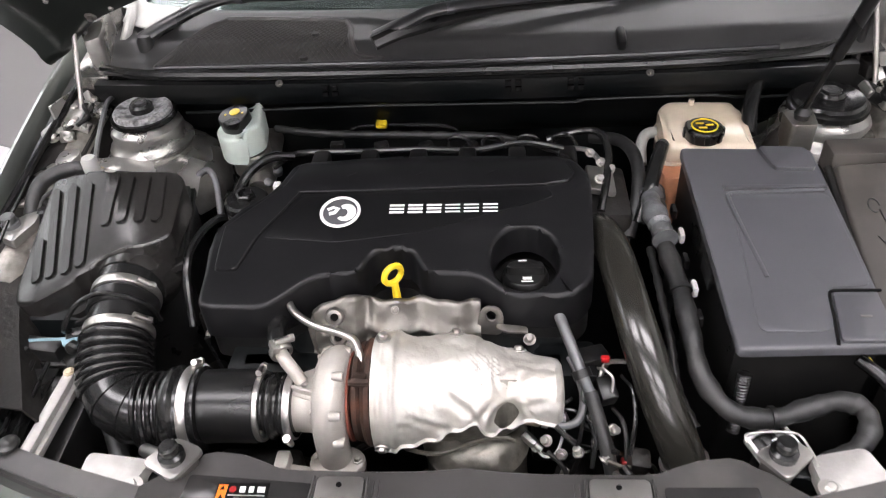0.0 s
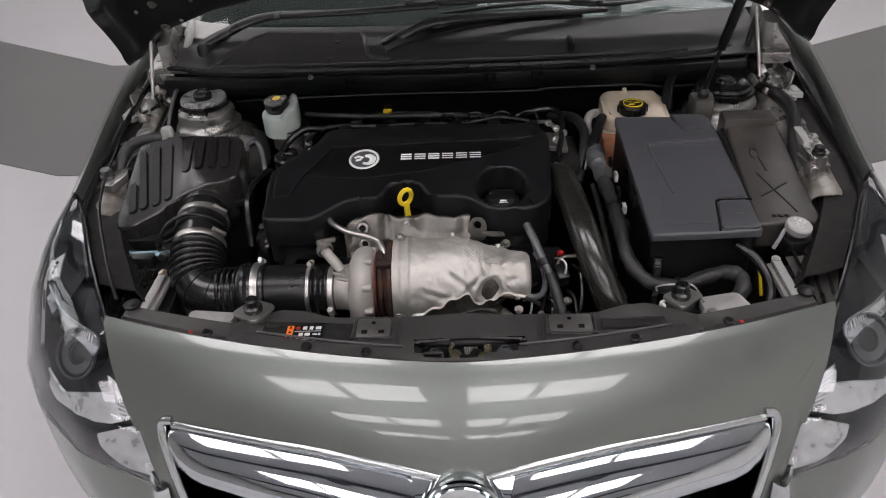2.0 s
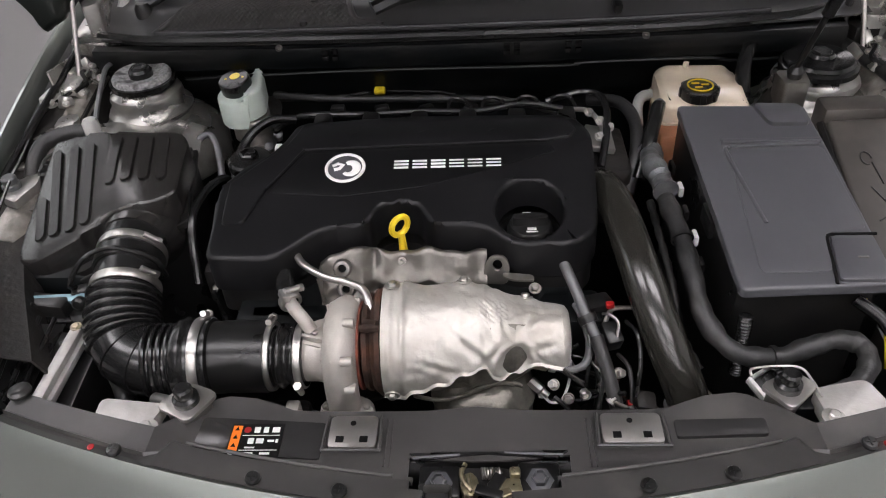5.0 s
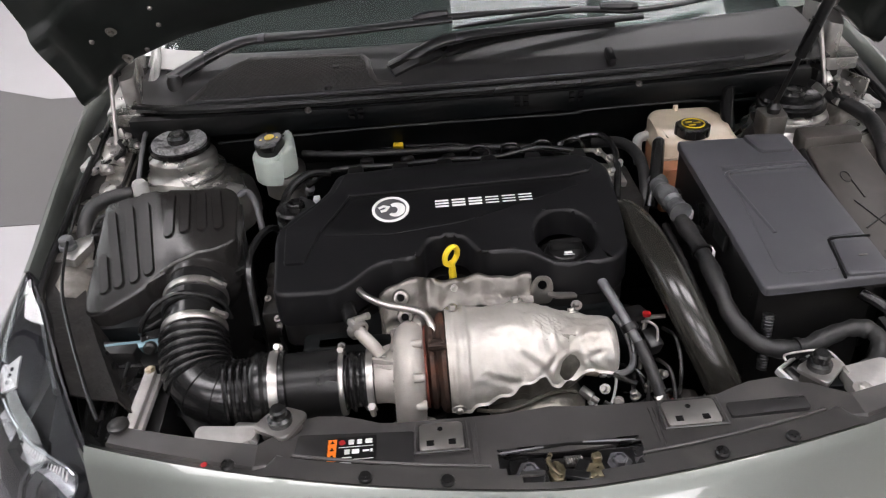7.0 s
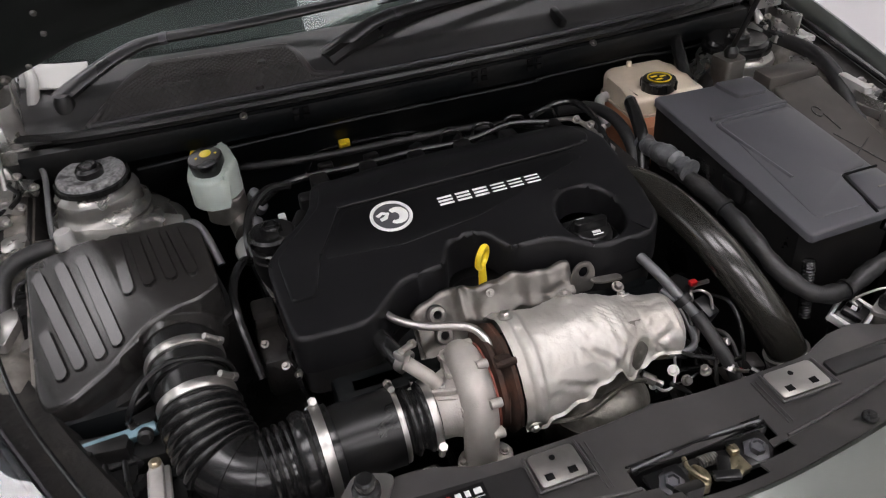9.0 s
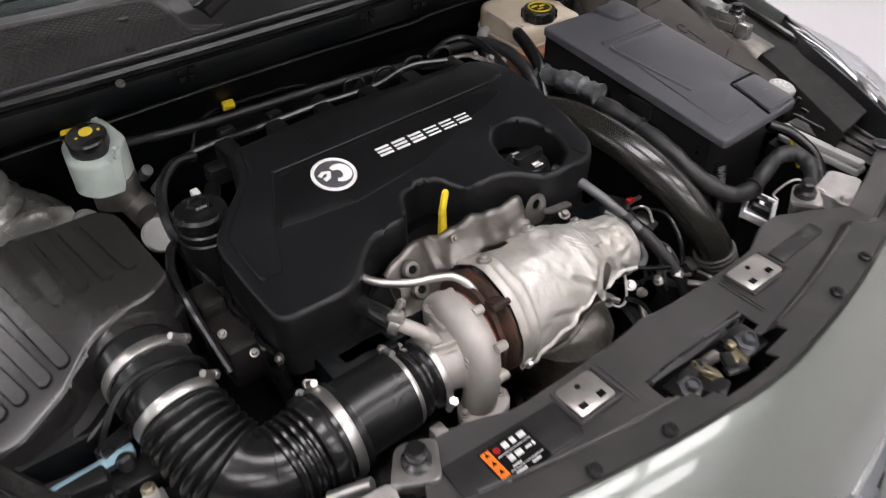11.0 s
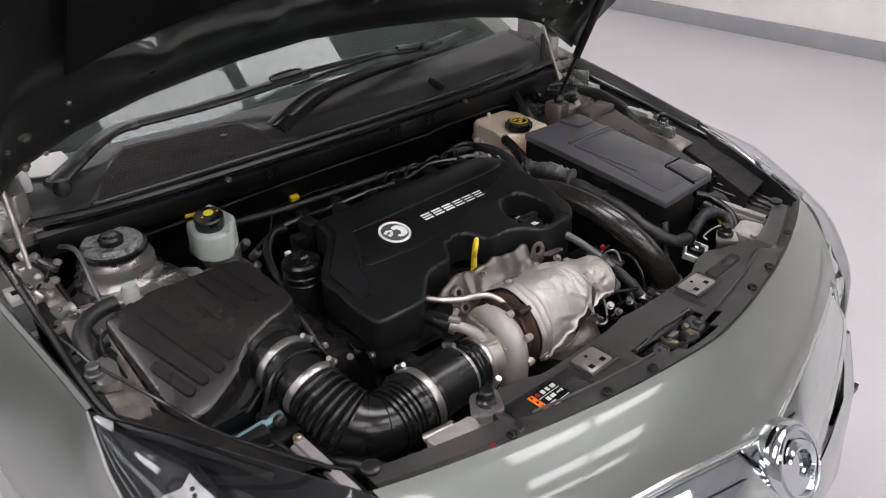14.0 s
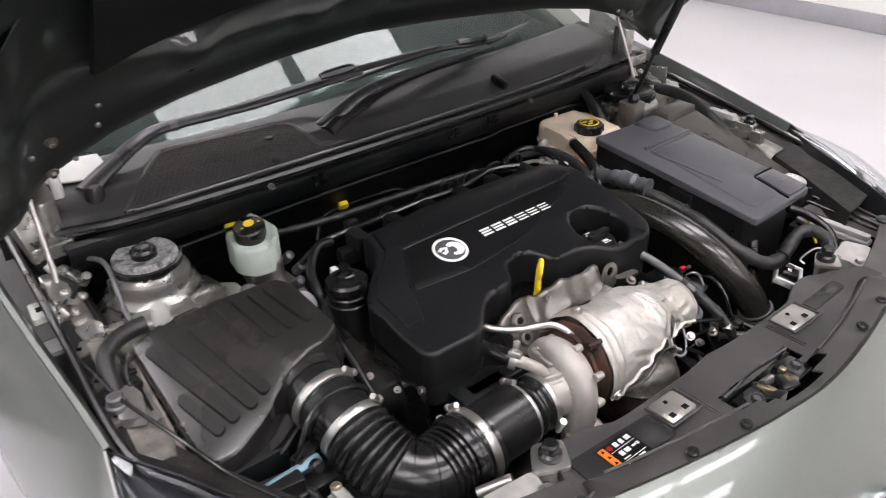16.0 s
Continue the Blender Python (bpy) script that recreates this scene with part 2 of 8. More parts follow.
def solo(name, bm, material, label, category, group="", kind="", angle=35):
    return tagged(part(name, bm, material, None, "", angle), label, category, group, kind)


def join(*bms):
    out = bms[0]
    for b in bms[1:]:
        me = bpy.data.meshes.new("tmp")
        b.to_mesh(me)
        out.from_mesh(me)
        bpy.data.meshes.remove(me)
        b.free()
    return out


def box(c, s, bev=0.0, seg=2, m=None):
    bm = bmesh.new()
    bmesh.ops.create_cube(bm, size=1)
    bmesh.ops.scale(bm, vec=V(s), verts=bm.verts)
    if bev:
        bmesh.ops.bevel(bm, geom=bm.edges[:], offset=bev, segments=seg, affect="EDGES", profile=0.5)
    bmesh.ops.transform(bm, matrix=Matrix.Translation(c) @ (m or Matrix()), verts=bm.verts)
    return bm


def rot(rx=0, ry=0, rz=0):
    return Euler([radians(a) for a in (rx, ry, rz)]).to_matrix().to_4x4()


def rounded(pts, r=0.02, n=4):
    """Rounds the corners of a plan outline."""
    out = []
    k = len(pts)
    for i in range(k):
        a, b, c = V(pts[i - 1]).to_2d(), V(pts[i]).to_2d(), V(pts[(i + 1) % k]).to_2d()
        d1, d2 = (a - b), (c - b)
        q = min(r, d1.length * 0.45, d2.length * 0.45)
        p1, p2 = b + d1.normalized() * q, b + d2.normalized() * q
        for j in range(n + 1):
            t = j / n
            out.append(tuple(p1 * (1 - t) ** 2 + b * 2 * t * (1 - t) + p2 * t * t))
    return out


def prism(pts, z0, z1, bev=0.0, seg=2, both=False):
    """An outline in plan, drawn up from z0 to z1 (numbers or functions of x, y)."""
    f0 = z0 if callable(z0) else (lambda x, y: z0)
    f1 = z1 if callable(z1) else (lambda x, y: z1)
    bm = bmesh.new()
    lo = [bm.verts.new((x, y, f0(x, y))) for x, y in pts]
    hi = [bm.verts.new((x, y, f1(x, y))) for x, y in pts]
    k = len(pts)
    top = bm.faces.new(hi)
    bot = bm.faces.new(lo[::-1])
    for i in range(k):
        bm.faces.new((lo[i], lo[(i + 1) % k], hi[(i + 1) % k], hi[i]))
    if bev:
        ed = list(top.edges) + (list(bot.edges) if both else [])
        bmesh.ops.bevel(bm, geom=ed, offset=bev, segments=seg, affect="EDGES", profile=0.5)
    return bm


def spline(pts, sub=6):
    p = [V(q) for q in pts]
    p = [p[0] * 2 - p[1]] + p + [p[-1] * 2 - p[-2]]
    out = []
    for i in range(1, len(p) - 2):
        for j in range(sub):
            t = j / sub
            a, b, c, d = p[i - 1], p[i], p[i + 1], p[i + 2]
            out.append(0.5 * ((2 * b) + (c - a) * t + (2 * a - 5 * b + 4 * c - d) * t * t + (3 * b - a - 3 * c + d) * t ** 3))
    out.append(p[-2])
    return out


def sweep(path, r, seg=12, flat=1.0):
    """A tube along the given places; r: a number or a function of the part of the way gone."""
    fr = r if callable(r) else (lambda s: r)
    bm = bmesh.new()
    n = len(path)
    t0 = (path[1] - path[0]).normalized()
    ref = V((0, 0, 1)) if abs(t0.z) < 0.9 else V((1, 0, 0))
    u = (ref - t0 * ref.dot(t0)).normalized()
    rings = []
    for i, p in enumerate(path):
        t = (path[min(i + 1, n - 1)] - path[max(i - 1, 0)]).normalized()
        u = (u - t * u.dot(t)).normalized()
        w = t.cross(u)
        rad = fr(i / (n - 1))
        rings.append([bm.verts.new(p + (u * math.cos(a) * flat + w * math.sin(a)) * rad) for a in (2 * math.pi * k / seg for k in range(seg))])
    for a, b in zip(rings, rings[1:]):
        for k in range(seg):
            bm.faces.new((a[k], a[(k + 1) % seg], b[(k + 1) % seg], b[k]))
    bm.faces.new(rings[0][::-1])
    bm.faces.new(rings[-1])
    return bm


def tube(pts, r, seg=12, sub=6):
    return sweep(spline(pts, sub), r, seg)


def lathe(profile, m, seg=28):
    """Radius and height pairs, turned about z, then placed by m."""
    bm = bmesh.new()
    rings = []
    for r, z in profile:
        rings.append([bm.verts.new((r * math.cos(a), r * math.sin(a), z)) for a in (2 * math.pi * k / seg for k in range(seg))] if r > 1e-5 else [bm.verts.new((0, 0, z))])
    for a, b in zip(rings, rings[1:]):
        for k in range(seg):
            q = [a[k % len(a)], a[(k + 1) % len(a)], b[(k + 1) % len(b)], b[k % len(b)]]
            q = list(dict.fromkeys(q))
            if len(q) > 2:
                bm.faces.new(q)
    if abs(profile[0][0] - profile[-1][0]) < 1e-6 and profile[0][0] > 1e-5:
        a, b = rings[-1], rings[0]
        for k in range(seg):
            bm.faces.new((a[k], a[(k + 1) % seg], b[(k + 1) % seg], b[k]))
    else:
        for ring in (rings[0], rings[-1]):
            if len(ring) > 2:
                bm.faces.new(ring)
    bmesh.ops.transform(bm, matrix=m, verts=bm.verts)
    return bm


def at(x, y, z):
    return Matrix.Translation((x, y, z))


def along(a, b):
    """A pose at a whose z axis points to b."""
    return Matrix.Translation(a) @ (V(b) - V(a)).to_track_quat("Z", "Y").to_matrix().to_4x4()


def rod(a, b, r, seg=12):
    return sweep([V(a), V(a).lerp(V(b), 0.5), V(b)], r, seg)


def skin(rows, thick=0.004):
    """A closed sheet over rows of places, with thickness."""
    nr, nc = len(rows), len(rows[0])
    P = [[V(p) for p in row] for row in rows]
    N = [[None] * nc for _ in range(nr)]
    for i in range(nr):
        for j in range(nc):
            du = P[min(i + 1, nr - 1)][j] - P[max(i - 1, 0)][j]
            dv = P[i][min(j + 1, nc - 1)] - P[i][max(j - 1, 0)]
            c = du.cross(dv)
            N[i][j] = c.normalized() if c.length > 1e-9 else V((0, 0, 1))
    bm = bmesh.new()
    A = [[bm.verts.new(P[i][j]) for j in range(nc)] for i in range(nr)]
    B = [[bm.verts.new(P[i][j] + N[i][j] * thick) for j in range(nc)] for i in range(nr)]
    for i in range(nr - 1):
        for j in range(nc - 1):
            bm.faces.new((A[i][j], A[i + 1][j], A[i + 1][j + 1], A[i][j + 1]))
            bm.faces.new((B[i][j], B[i][j + 1], B[i + 1][j + 1], B[i + 1][j]))
    for i in range(nr - 1):
        bm.faces.new((A[i][0], B[i][0], B[i + 1][0], A[i + 1][0]))
        bm.faces.new((A[i][-1], A[i + 1][-1], B[i + 1][-1], B[i][-1]))
    for j in range(nc - 1):
        bm.faces.new((A[0][j], A[0][j + 1], B[0][j + 1], B[0][j]))
        bm.faces.new((A[-1][j], B[-1][j], B[-1][j + 1], A[-1][j + 1]))
    return bm


def interp(xs, ys, x):
    return float(np.interp(x, xs, ys))


def bolt(m, r=0.007, h=0.006, washer=0.011):
    """A hexagon head on a washer; z is its axis."""
    return join(lathe([(washer, 0), (washer, 0.002), (r * 0.9, 0.0022)], m, 18), lathe([(r, 0.002), (r, h), (r * 0.75, h + 0.0012)], m, 6))


def clamp(name, centre, axis, radius, width, material, parent, screw=(0, 0, 1), label="steel hose clamp"):
    """A band round a hose, with its screw housing."""
    m = along(centre, V(centre) + V(axis))
    c = part(name, lathe([(radius - 0.003, -width / 2), (radius + 0.0014, -width / 2), (radius + 0.0022, -width * 0.3), (radius + 0.0022, width * 0.3), (radius + 0.0014, width / 2), (radius - 0.003, width / 2)], m, 40), material, parent, label)
    s = V(screw).normalized()
    t = s.cross(V(axis)).normalized()
    p = V(centre) + s * (radius + 0.006)
    part("clamp_screw", join(rod(p - t * 0.012, p + t * 0.009, 0.0045, 10), rod(p + t * 0.009, p + t * 0.016, 0.006, 6)), material, c)
    return c


def grid_shell(P, thick, keep=lambda i, j: True):
    """Like skin, straight down by thick, with cells left out where keep says no."""
    nr, nc = len(P), len(P[0])
    bm = bmesh.new()
    A = [[bm.verts.new(V(p)) for p in row] for row in P]
    B = [[bm.verts.new(V(p) - V((0, 0, thick))) for p in row] for row in P]
    ok = lambda i, j: 0 <= i < nr - 1 and 0 <= j < nc - 1 and keep(i, j)
    for i in range(nr - 1):
        for j in range(nc - 1):
            if not ok(i, j):
                continue
            bm.faces.new((A[i][j], A[i + 1][j], A[i + 1][j + 1], A[i][j + 1]))
            bm.faces.new((B[i][j], B[i][j + 1], B[i + 1][j + 1], B[i + 1][j]))
            for (di, dj), (a, b) in (((-1, 0), ((i, j), (i, j + 1))), ((1, 0), ((i + 1, j), (i + 1, j + 1))), ((0, -1), ((i, j), (i + 1, j))), ((0, 1), ((i, j + 1), (i + 1, j + 1)))):
                if not ok(i + di, j + dj):
                    bm.faces.new((A[a[0]][a[1]], A[b[0]][b[1]], B[b[0]][b[1]], B[a[0]][a[1]]))
    loose = [v for v in bm.verts if not v.link_faces]
    bmesh.ops.delete(bm, geom=loose, context="VERTS")
    return bm


def plate(outline, zf, drop, holes=(), cuts=(), bev=0.006, seg=3):
    """A lid: a top that follows zf, rounded rims, sides drawn down to the depth drop, holes with their own depth."""
    bm = bmesh.new()
    loops = []
    for pts in (outline, *[h[0] for h in holes]):
        vs = [bm.verts.new((x, y, 0)) for x, y in pts]
        loops.append(vs)
        for i in range(len(vs)):
            bm.edges.new((vs[i - 1], vs[i]))
    bmesh.ops.triangle_fill(bm, use_beauty=True, use_dissolve=False, edges=bm.edges[:], normal=(0, 0, 1))
    for axis, value in cuts:
        if axis == "slant":
            co, no = V((*value[0], 0)), V((*value[1], 0))
        else:
            co = V((value, 0, 0)) if axis == "x" else V((0, value, 0))
            no = V((1, 0, 0)) if axis == "x" else V((0, 1, 0))
        bmesh.ops.bisect_plane(bm, geom=bm.verts[:] + bm.edges[:] + bm.faces[:], plane_co=co, plane_no=no)
    rim = [e for e in bm.edges if len(e.link_faces) == 1]
    centres = [(sum((V(p).to_2d() for p in h[0]), V((0, 0))) / len(h[0]), max((V(p).to_2d() - sum((V(q).to_2d() for q in h[0]), V((0, 0))) / len(h[0])).length for p in h[0]), h[1]) for h in holes]
    for v in bm.verts:
        v.co.z = zf(v.co.x, v.co.y)
    made = bmesh.ops.extrude_edge_only(bm, edges=rim)["geom"]
    for v in (g for g in made if isinstance(g, bmesh.types.BMVert)):
        d = drop
        for c, r, depth in centres:
            if (v.co.to_2d() - c).length < r * 1.02:
                d = depth
        v.co.z -= d
    if bev:
        rim = [e for e in bm.edges if len(e.link_faces) == 2 and e.is_valid and abs(e.link_faces[0].normal.z - e.link_faces[1].normal.z) > 0 and e.calc_face_angle(0) > radians(50)]
        bmesh.ops.bevel(bm, geom=rim, offset=bev, segments=seg, affect="EDGES", profile=0.5)
    return bm


def circle(x, y, r, n=28, sy=1.0):
    return [(x + r * math.cos(2 * math.pi * k / n), y + r * sy * math.sin(2 * math.pi * k / n)) for k in range(n)]


# ---- the room ----
RX0, RX1, RY0, RY1, RH = -6.5, 4.85, -10.0, 9.0, 4.4
solo("floor", box(((RX0 + RX1) / 2, (RY0 + RY1) / 2, -0.05), (RX1 - RX0 + 0.6, RY1 - RY0 + 0.6, 0.1)), FLOOR, "pale grey painted concrete showroom floor", "floor", kind="structure")
solo("ceiling", box(((RX0 + RX1) / 2, (RY0 + RY1) / 2, RH + 0.1), (RX1 - RX0 + 0.6, RY1 - RY0 + 0.6, 0.2)), CEIL, "pale profiled roof lining", "ceiling", kind="structure")
# a thin polygon, evenly darker grey than the floor round it
solo("floor_dark_area", prism([(-3.6, 3.25), (-1.9, 2.56), (1.7, 2.46), (2.55, 2.75), (2.55, 4.2), (1.8, 3.8), (-2.2, 3.97), (-3.6, 4.75)], 0.0, 0.004), FLOORDARK, "darker grey area on the showroom floor", "floor marking", kind="structure")
solo("wall_east", box((RX1 + 0.15, (RY0 + RY1) / 2, RH / 2), (0.3, RY1 - RY0, RH)), WALL, "white painted brick wall", "wall", kind="structure")
# west wall with a band of high windows, seen only in reflections
WY0, WY1, WZ0, WZ1 = 0.6, 6.6, 2.7, 4.25
solo("wall_west", join(box((RX0 - 0.15, (RY0 + RY1) / 2, WZ0 / 2), (0.3, RY1 - RY0, WZ0)), box((RX0 - 0.15, (RY0 + RY1) / 2, (WZ1 + RH) / 2), (0.3, RY1 - RY0, RH - WZ1)), box((RX0 - 0.15, (RY0 + WY0) / 2, (WZ0 + WZ1) / 2), (0.3, WY0 - RY0, WZ1 - WZ0)), box((RX0 - 0.15, (WY1 + RY1) / 2, (WZ0 + WZ1) / 2), (0.3, RY1 - WY1, WZ1 - WZ0))), WALLGREY, "grey painted wall with a band of high windows", "wall", kind="structure")
win = thing("window_1", (RX0 - 0.1, (WY0 + WY1) / 2, WZ0), "high window band in dark frames letting daylight in", "window", kind="structure")
for z in (WZ0 + 0.03, WZ1 - 0.03):
    part("window_frame", box((RX0 - 0.1, (WY0 + WY1) / 2, z), (0.07, WY1 - WY0, 0.06), 0.004), BEAM, win)
for k in range(6):
    part("mullion", box((RX0 - 0.1, WY0 + 0.03 + (WY1 - WY0 - 0.06) * k / 5, (WZ0 + WZ1) / 2), (0.06, 0.06, WZ1 - WZ0 - 0.12), 0.004), BEAM, win)
solo("backdrop", box((RX0 - 1.2, (WY0 + WY1) / 2, (WZ0 + WZ1) / 2 + 0.3), (0.05, WY1 - WY0 + 4.0, 3.6)), DAYLIGHT, "pale overcast daylight outside the high windows", "sky", kind="structure")
solo("wall_north", box(((RX0 + RX1) / 2, RY1 + 0.15, RH / 2), (RX1 - RX0 + 0.6, 0.3, RH)), WALL, "white painted wall", "wall", kind="structure")
solo("wall_south", box(((RX0 + RX1) / 2, RY0 - 0.15, RH / 2), (RX1 - RX0 + 0.6, 0.3, RH)), WALL, "white painted wall", "wall", kind="structure")
solo("baseboard", box((RX1 - 0.012, (RY0 + RY1) / 2, 0.065), (0.024, RY1 - RY0, 0.13), 0.004), SKIRT, "grey painted skirting along the brick wall", "skirting", kind="structure")
for i in range(7):
    y = -9.3 + i * 2.65
    b = solo("roof_beam", join(box((0, y, RH - 0.02), (RX1 - RX0, 0.12, 0.012)), box((0, y, RH - 0.13), (RX1 - RX0, 0.012, 0.22)), box((0, y, RH - 0.24), (RX1 - RX0, 0.12, 0.012))), BEAM, "dark steel roof beam under the ceiling", "roof beam", "roof beams", kind="structure")
    b.location.x = (RX0 + RX1) / 2


def rooflight():
    t = thing("ceiling_light", (0, 0, RH - 0.03), "white glowing rectangular ceiling light panel", "ceiling light", "ceiling light panels")
    part("diffuser", box((0, 0, RH - 0.035), (1.2, 1.0, 0.012)), PANEL, t, "glowing white diffuser")
    fr = [box((0, s * 0.515, RH - 0.03), (1.26, 0.03, 0.05), 0.003) for s in (-1, 1)] + [box((s * 0.615, 0, RH - 0.03), (0.03, 1.0, 0.05), 0.003) for s in (-1, 1)]
    part("frame", join(*fr), WHITEP, t)
    return t


first = rooflight()
first.location = (-3.0, -8.0, RH - 0.03)
for j in range(6):
    for i, x in enumerate((-3.0, -1.65, 0.68, 2.03)):
        if (i or j) and not (j == 4 and i == 1):
            copy_thing(first, Matrix.Translation((x, -8.0 + j * 2.65, RH - 0.03)))


def high_bay():
    t = thing("pendant_lamp", (0, 0, 3.75), "round high-bay lamp hanging below the roof", "pendant lamp", "high-bay lamps")
    part("lamp_face", lathe([(0, 3.75), (0.15, 3.75), (0.15, 3.765), (0, 3.765)], Matrix(), 28), LED, t, "glowing round face")
    part("lamp_body", lathe([(0.18, 3.745), (0.19, 3.76), (0.17, 3.82), (0.06, 3.9), (0.05, 3.95), (0.0, 3.95)], Matrix(), 28), BEAM, t, "dark round housing")
    part("lamp_stem", rod((0, 0, 3.93), (0, 0, RH), 0.012, 8), BEAM, t)
    return t


bay_lamp = high_bay()
bay_lamp.location = (-1.3, -1.2, 3.75)
for x, y in ((1.2, -1.2), (-1.3, -3.8), (1.2, -3.8), (-1.3, -6.4), (1.2, -6.4)):
    copy_thing(bay_lamp, Matrix.Translation((x, y, 3.75)))


# ---- the car's body ----
car = thing("car", (0, 1.4, 0), "grey-green metallic saloon car with its bonnet raised", "car")

# bumper: from the edge at the bonnet gap down to the grille's top edge
GX = (0, 0.1, 0.22, 0.345, 0.475, 0.52)
GD = (0.125, 0.107, 0.096, 0.096, 0.098, 0.135)


def smooth(xs, ys, x):
    """A rounded course through the given places."""
    return sum(interp(xs, ys, abs(x + d)) for d in (-0.03, -0.02, -0.01, 0, 0.01, 0.02, 0.03)) / 7


def top_edge(x):
    return V((x, 0.339 + 0.07 * math.sqrt(x * x + 0.0009) + 0.3 * x * x, 0.85 - 0.016 * (x / 0.6) ** 2))


def bumper_place(x, d):
    """A place on the bumper's skin, d metres below its top edge."""
    t = top_edge(x)
    return V((x, t.y - 0.149 * (1 - math.exp(-d / 0.105)), t.z - d))


def grille_edge(x):
    return bumper_place(x, smooth(GX, GD, min(abs(x), 0.5)))


def bumper_rows():
    rows = []
    for i in range(65):
        s = -1 + 2 * i / 64
        gx = interp((0, 0.8, 1), (0, 0.475, 0.524), abs(s))
        end = smooth(GX, GD, gx)
        row = []
        for k in range(21):
            q = k / 20
            x = math.copysign(abs(s) * 0.594 * (1 - q) + gx * q, s)
            p = bumper_place(x, end * q)
            row.append(p)
        rows.append([row[0] + V((0, 0.012, -0.012))] + row)
    return rows


bumper = part("bumper", skin(bumper_rows(), -0.004), PAINT, car, "glossy grey-green painted bumper top", 50)


def headlamp_inner(q):
    """The lamp's edge towards the grille, from its top at 0 to its tip at 1."""
    pts = [(0.598, 0.487, 0.835), (0.566, 0.43, 0.795), (0.526, 0.368, 0.735), (0.506, 0.333, 0.675), (0.492, 0.311, 0.628)]
    return V([interp((0, 0.22, 0.5, 0.78, 1), [p[k] for p in pts], q) for k in range(3)])


def grille_side(q):
    pts = [(0.477, 0.348, 0.738), (0.472, 0.326, 0.69), (0.455, 0.30, 0.61), (0.44, 0.29, 0.5), (0.43, 0.29, 0.32)]
    return V([interp((0, 0.15, 0.4, 0.7, 1), [p[k] for p in pts], q) for k in range(3)])


def lamp_outer(q):
    """The lamp's outer and lower edge, from its rear top corner to its tip."""
    pts = [(0.806, 0.864, 0.857), (0.822, 0.77, 0.82), (0.826, 0.66, 0.765), (0.79, 0.52, 0.70), (0.735, 0.438, 0.675), (0.635, 0.358, 0.648), (0.491, 0.306, 0.63)]
    return V([interp((0, 0.16, 0.33, 0.55, 0.68, 0.85, 1), [p[k] for p in pts], q) for k in range(3)])


def lamp_top(q):
    """The lamp's upper inner edge along the bonnet gap."""
    pts = [(0.806, 0.864, 0.857), (0.745, 0.76, 0.853), (0.68, 0.63, 0.848), (0.63, 0.54, 0.842), (0.6, 0.489, 0.835)]
    return V([interp((0, 0.28, 0.62, 0.86, 1), [p[k] for p in pts], q) for k in range(3)])


def side(s, p):
    return V((p.x * s, p.y, p.z))


def wing_front(w):
    """The wing's front edge, from its top at 0 down to the sill at 1."""
    pts = [(0.806, 0.858), (0.814, 0.848), (0.832, 0.812), (0.845, 0.76), (0.845, 0.69), (0.85, 0.61), (0.84, 0.48), (0.825, 0.3)]
    return V((interp([k / 7 for k in range(8)], [p[0] for p in pts], w), 0.864, interp([k / 7 for k in range(8)], [p[1] for p in pts], w)))


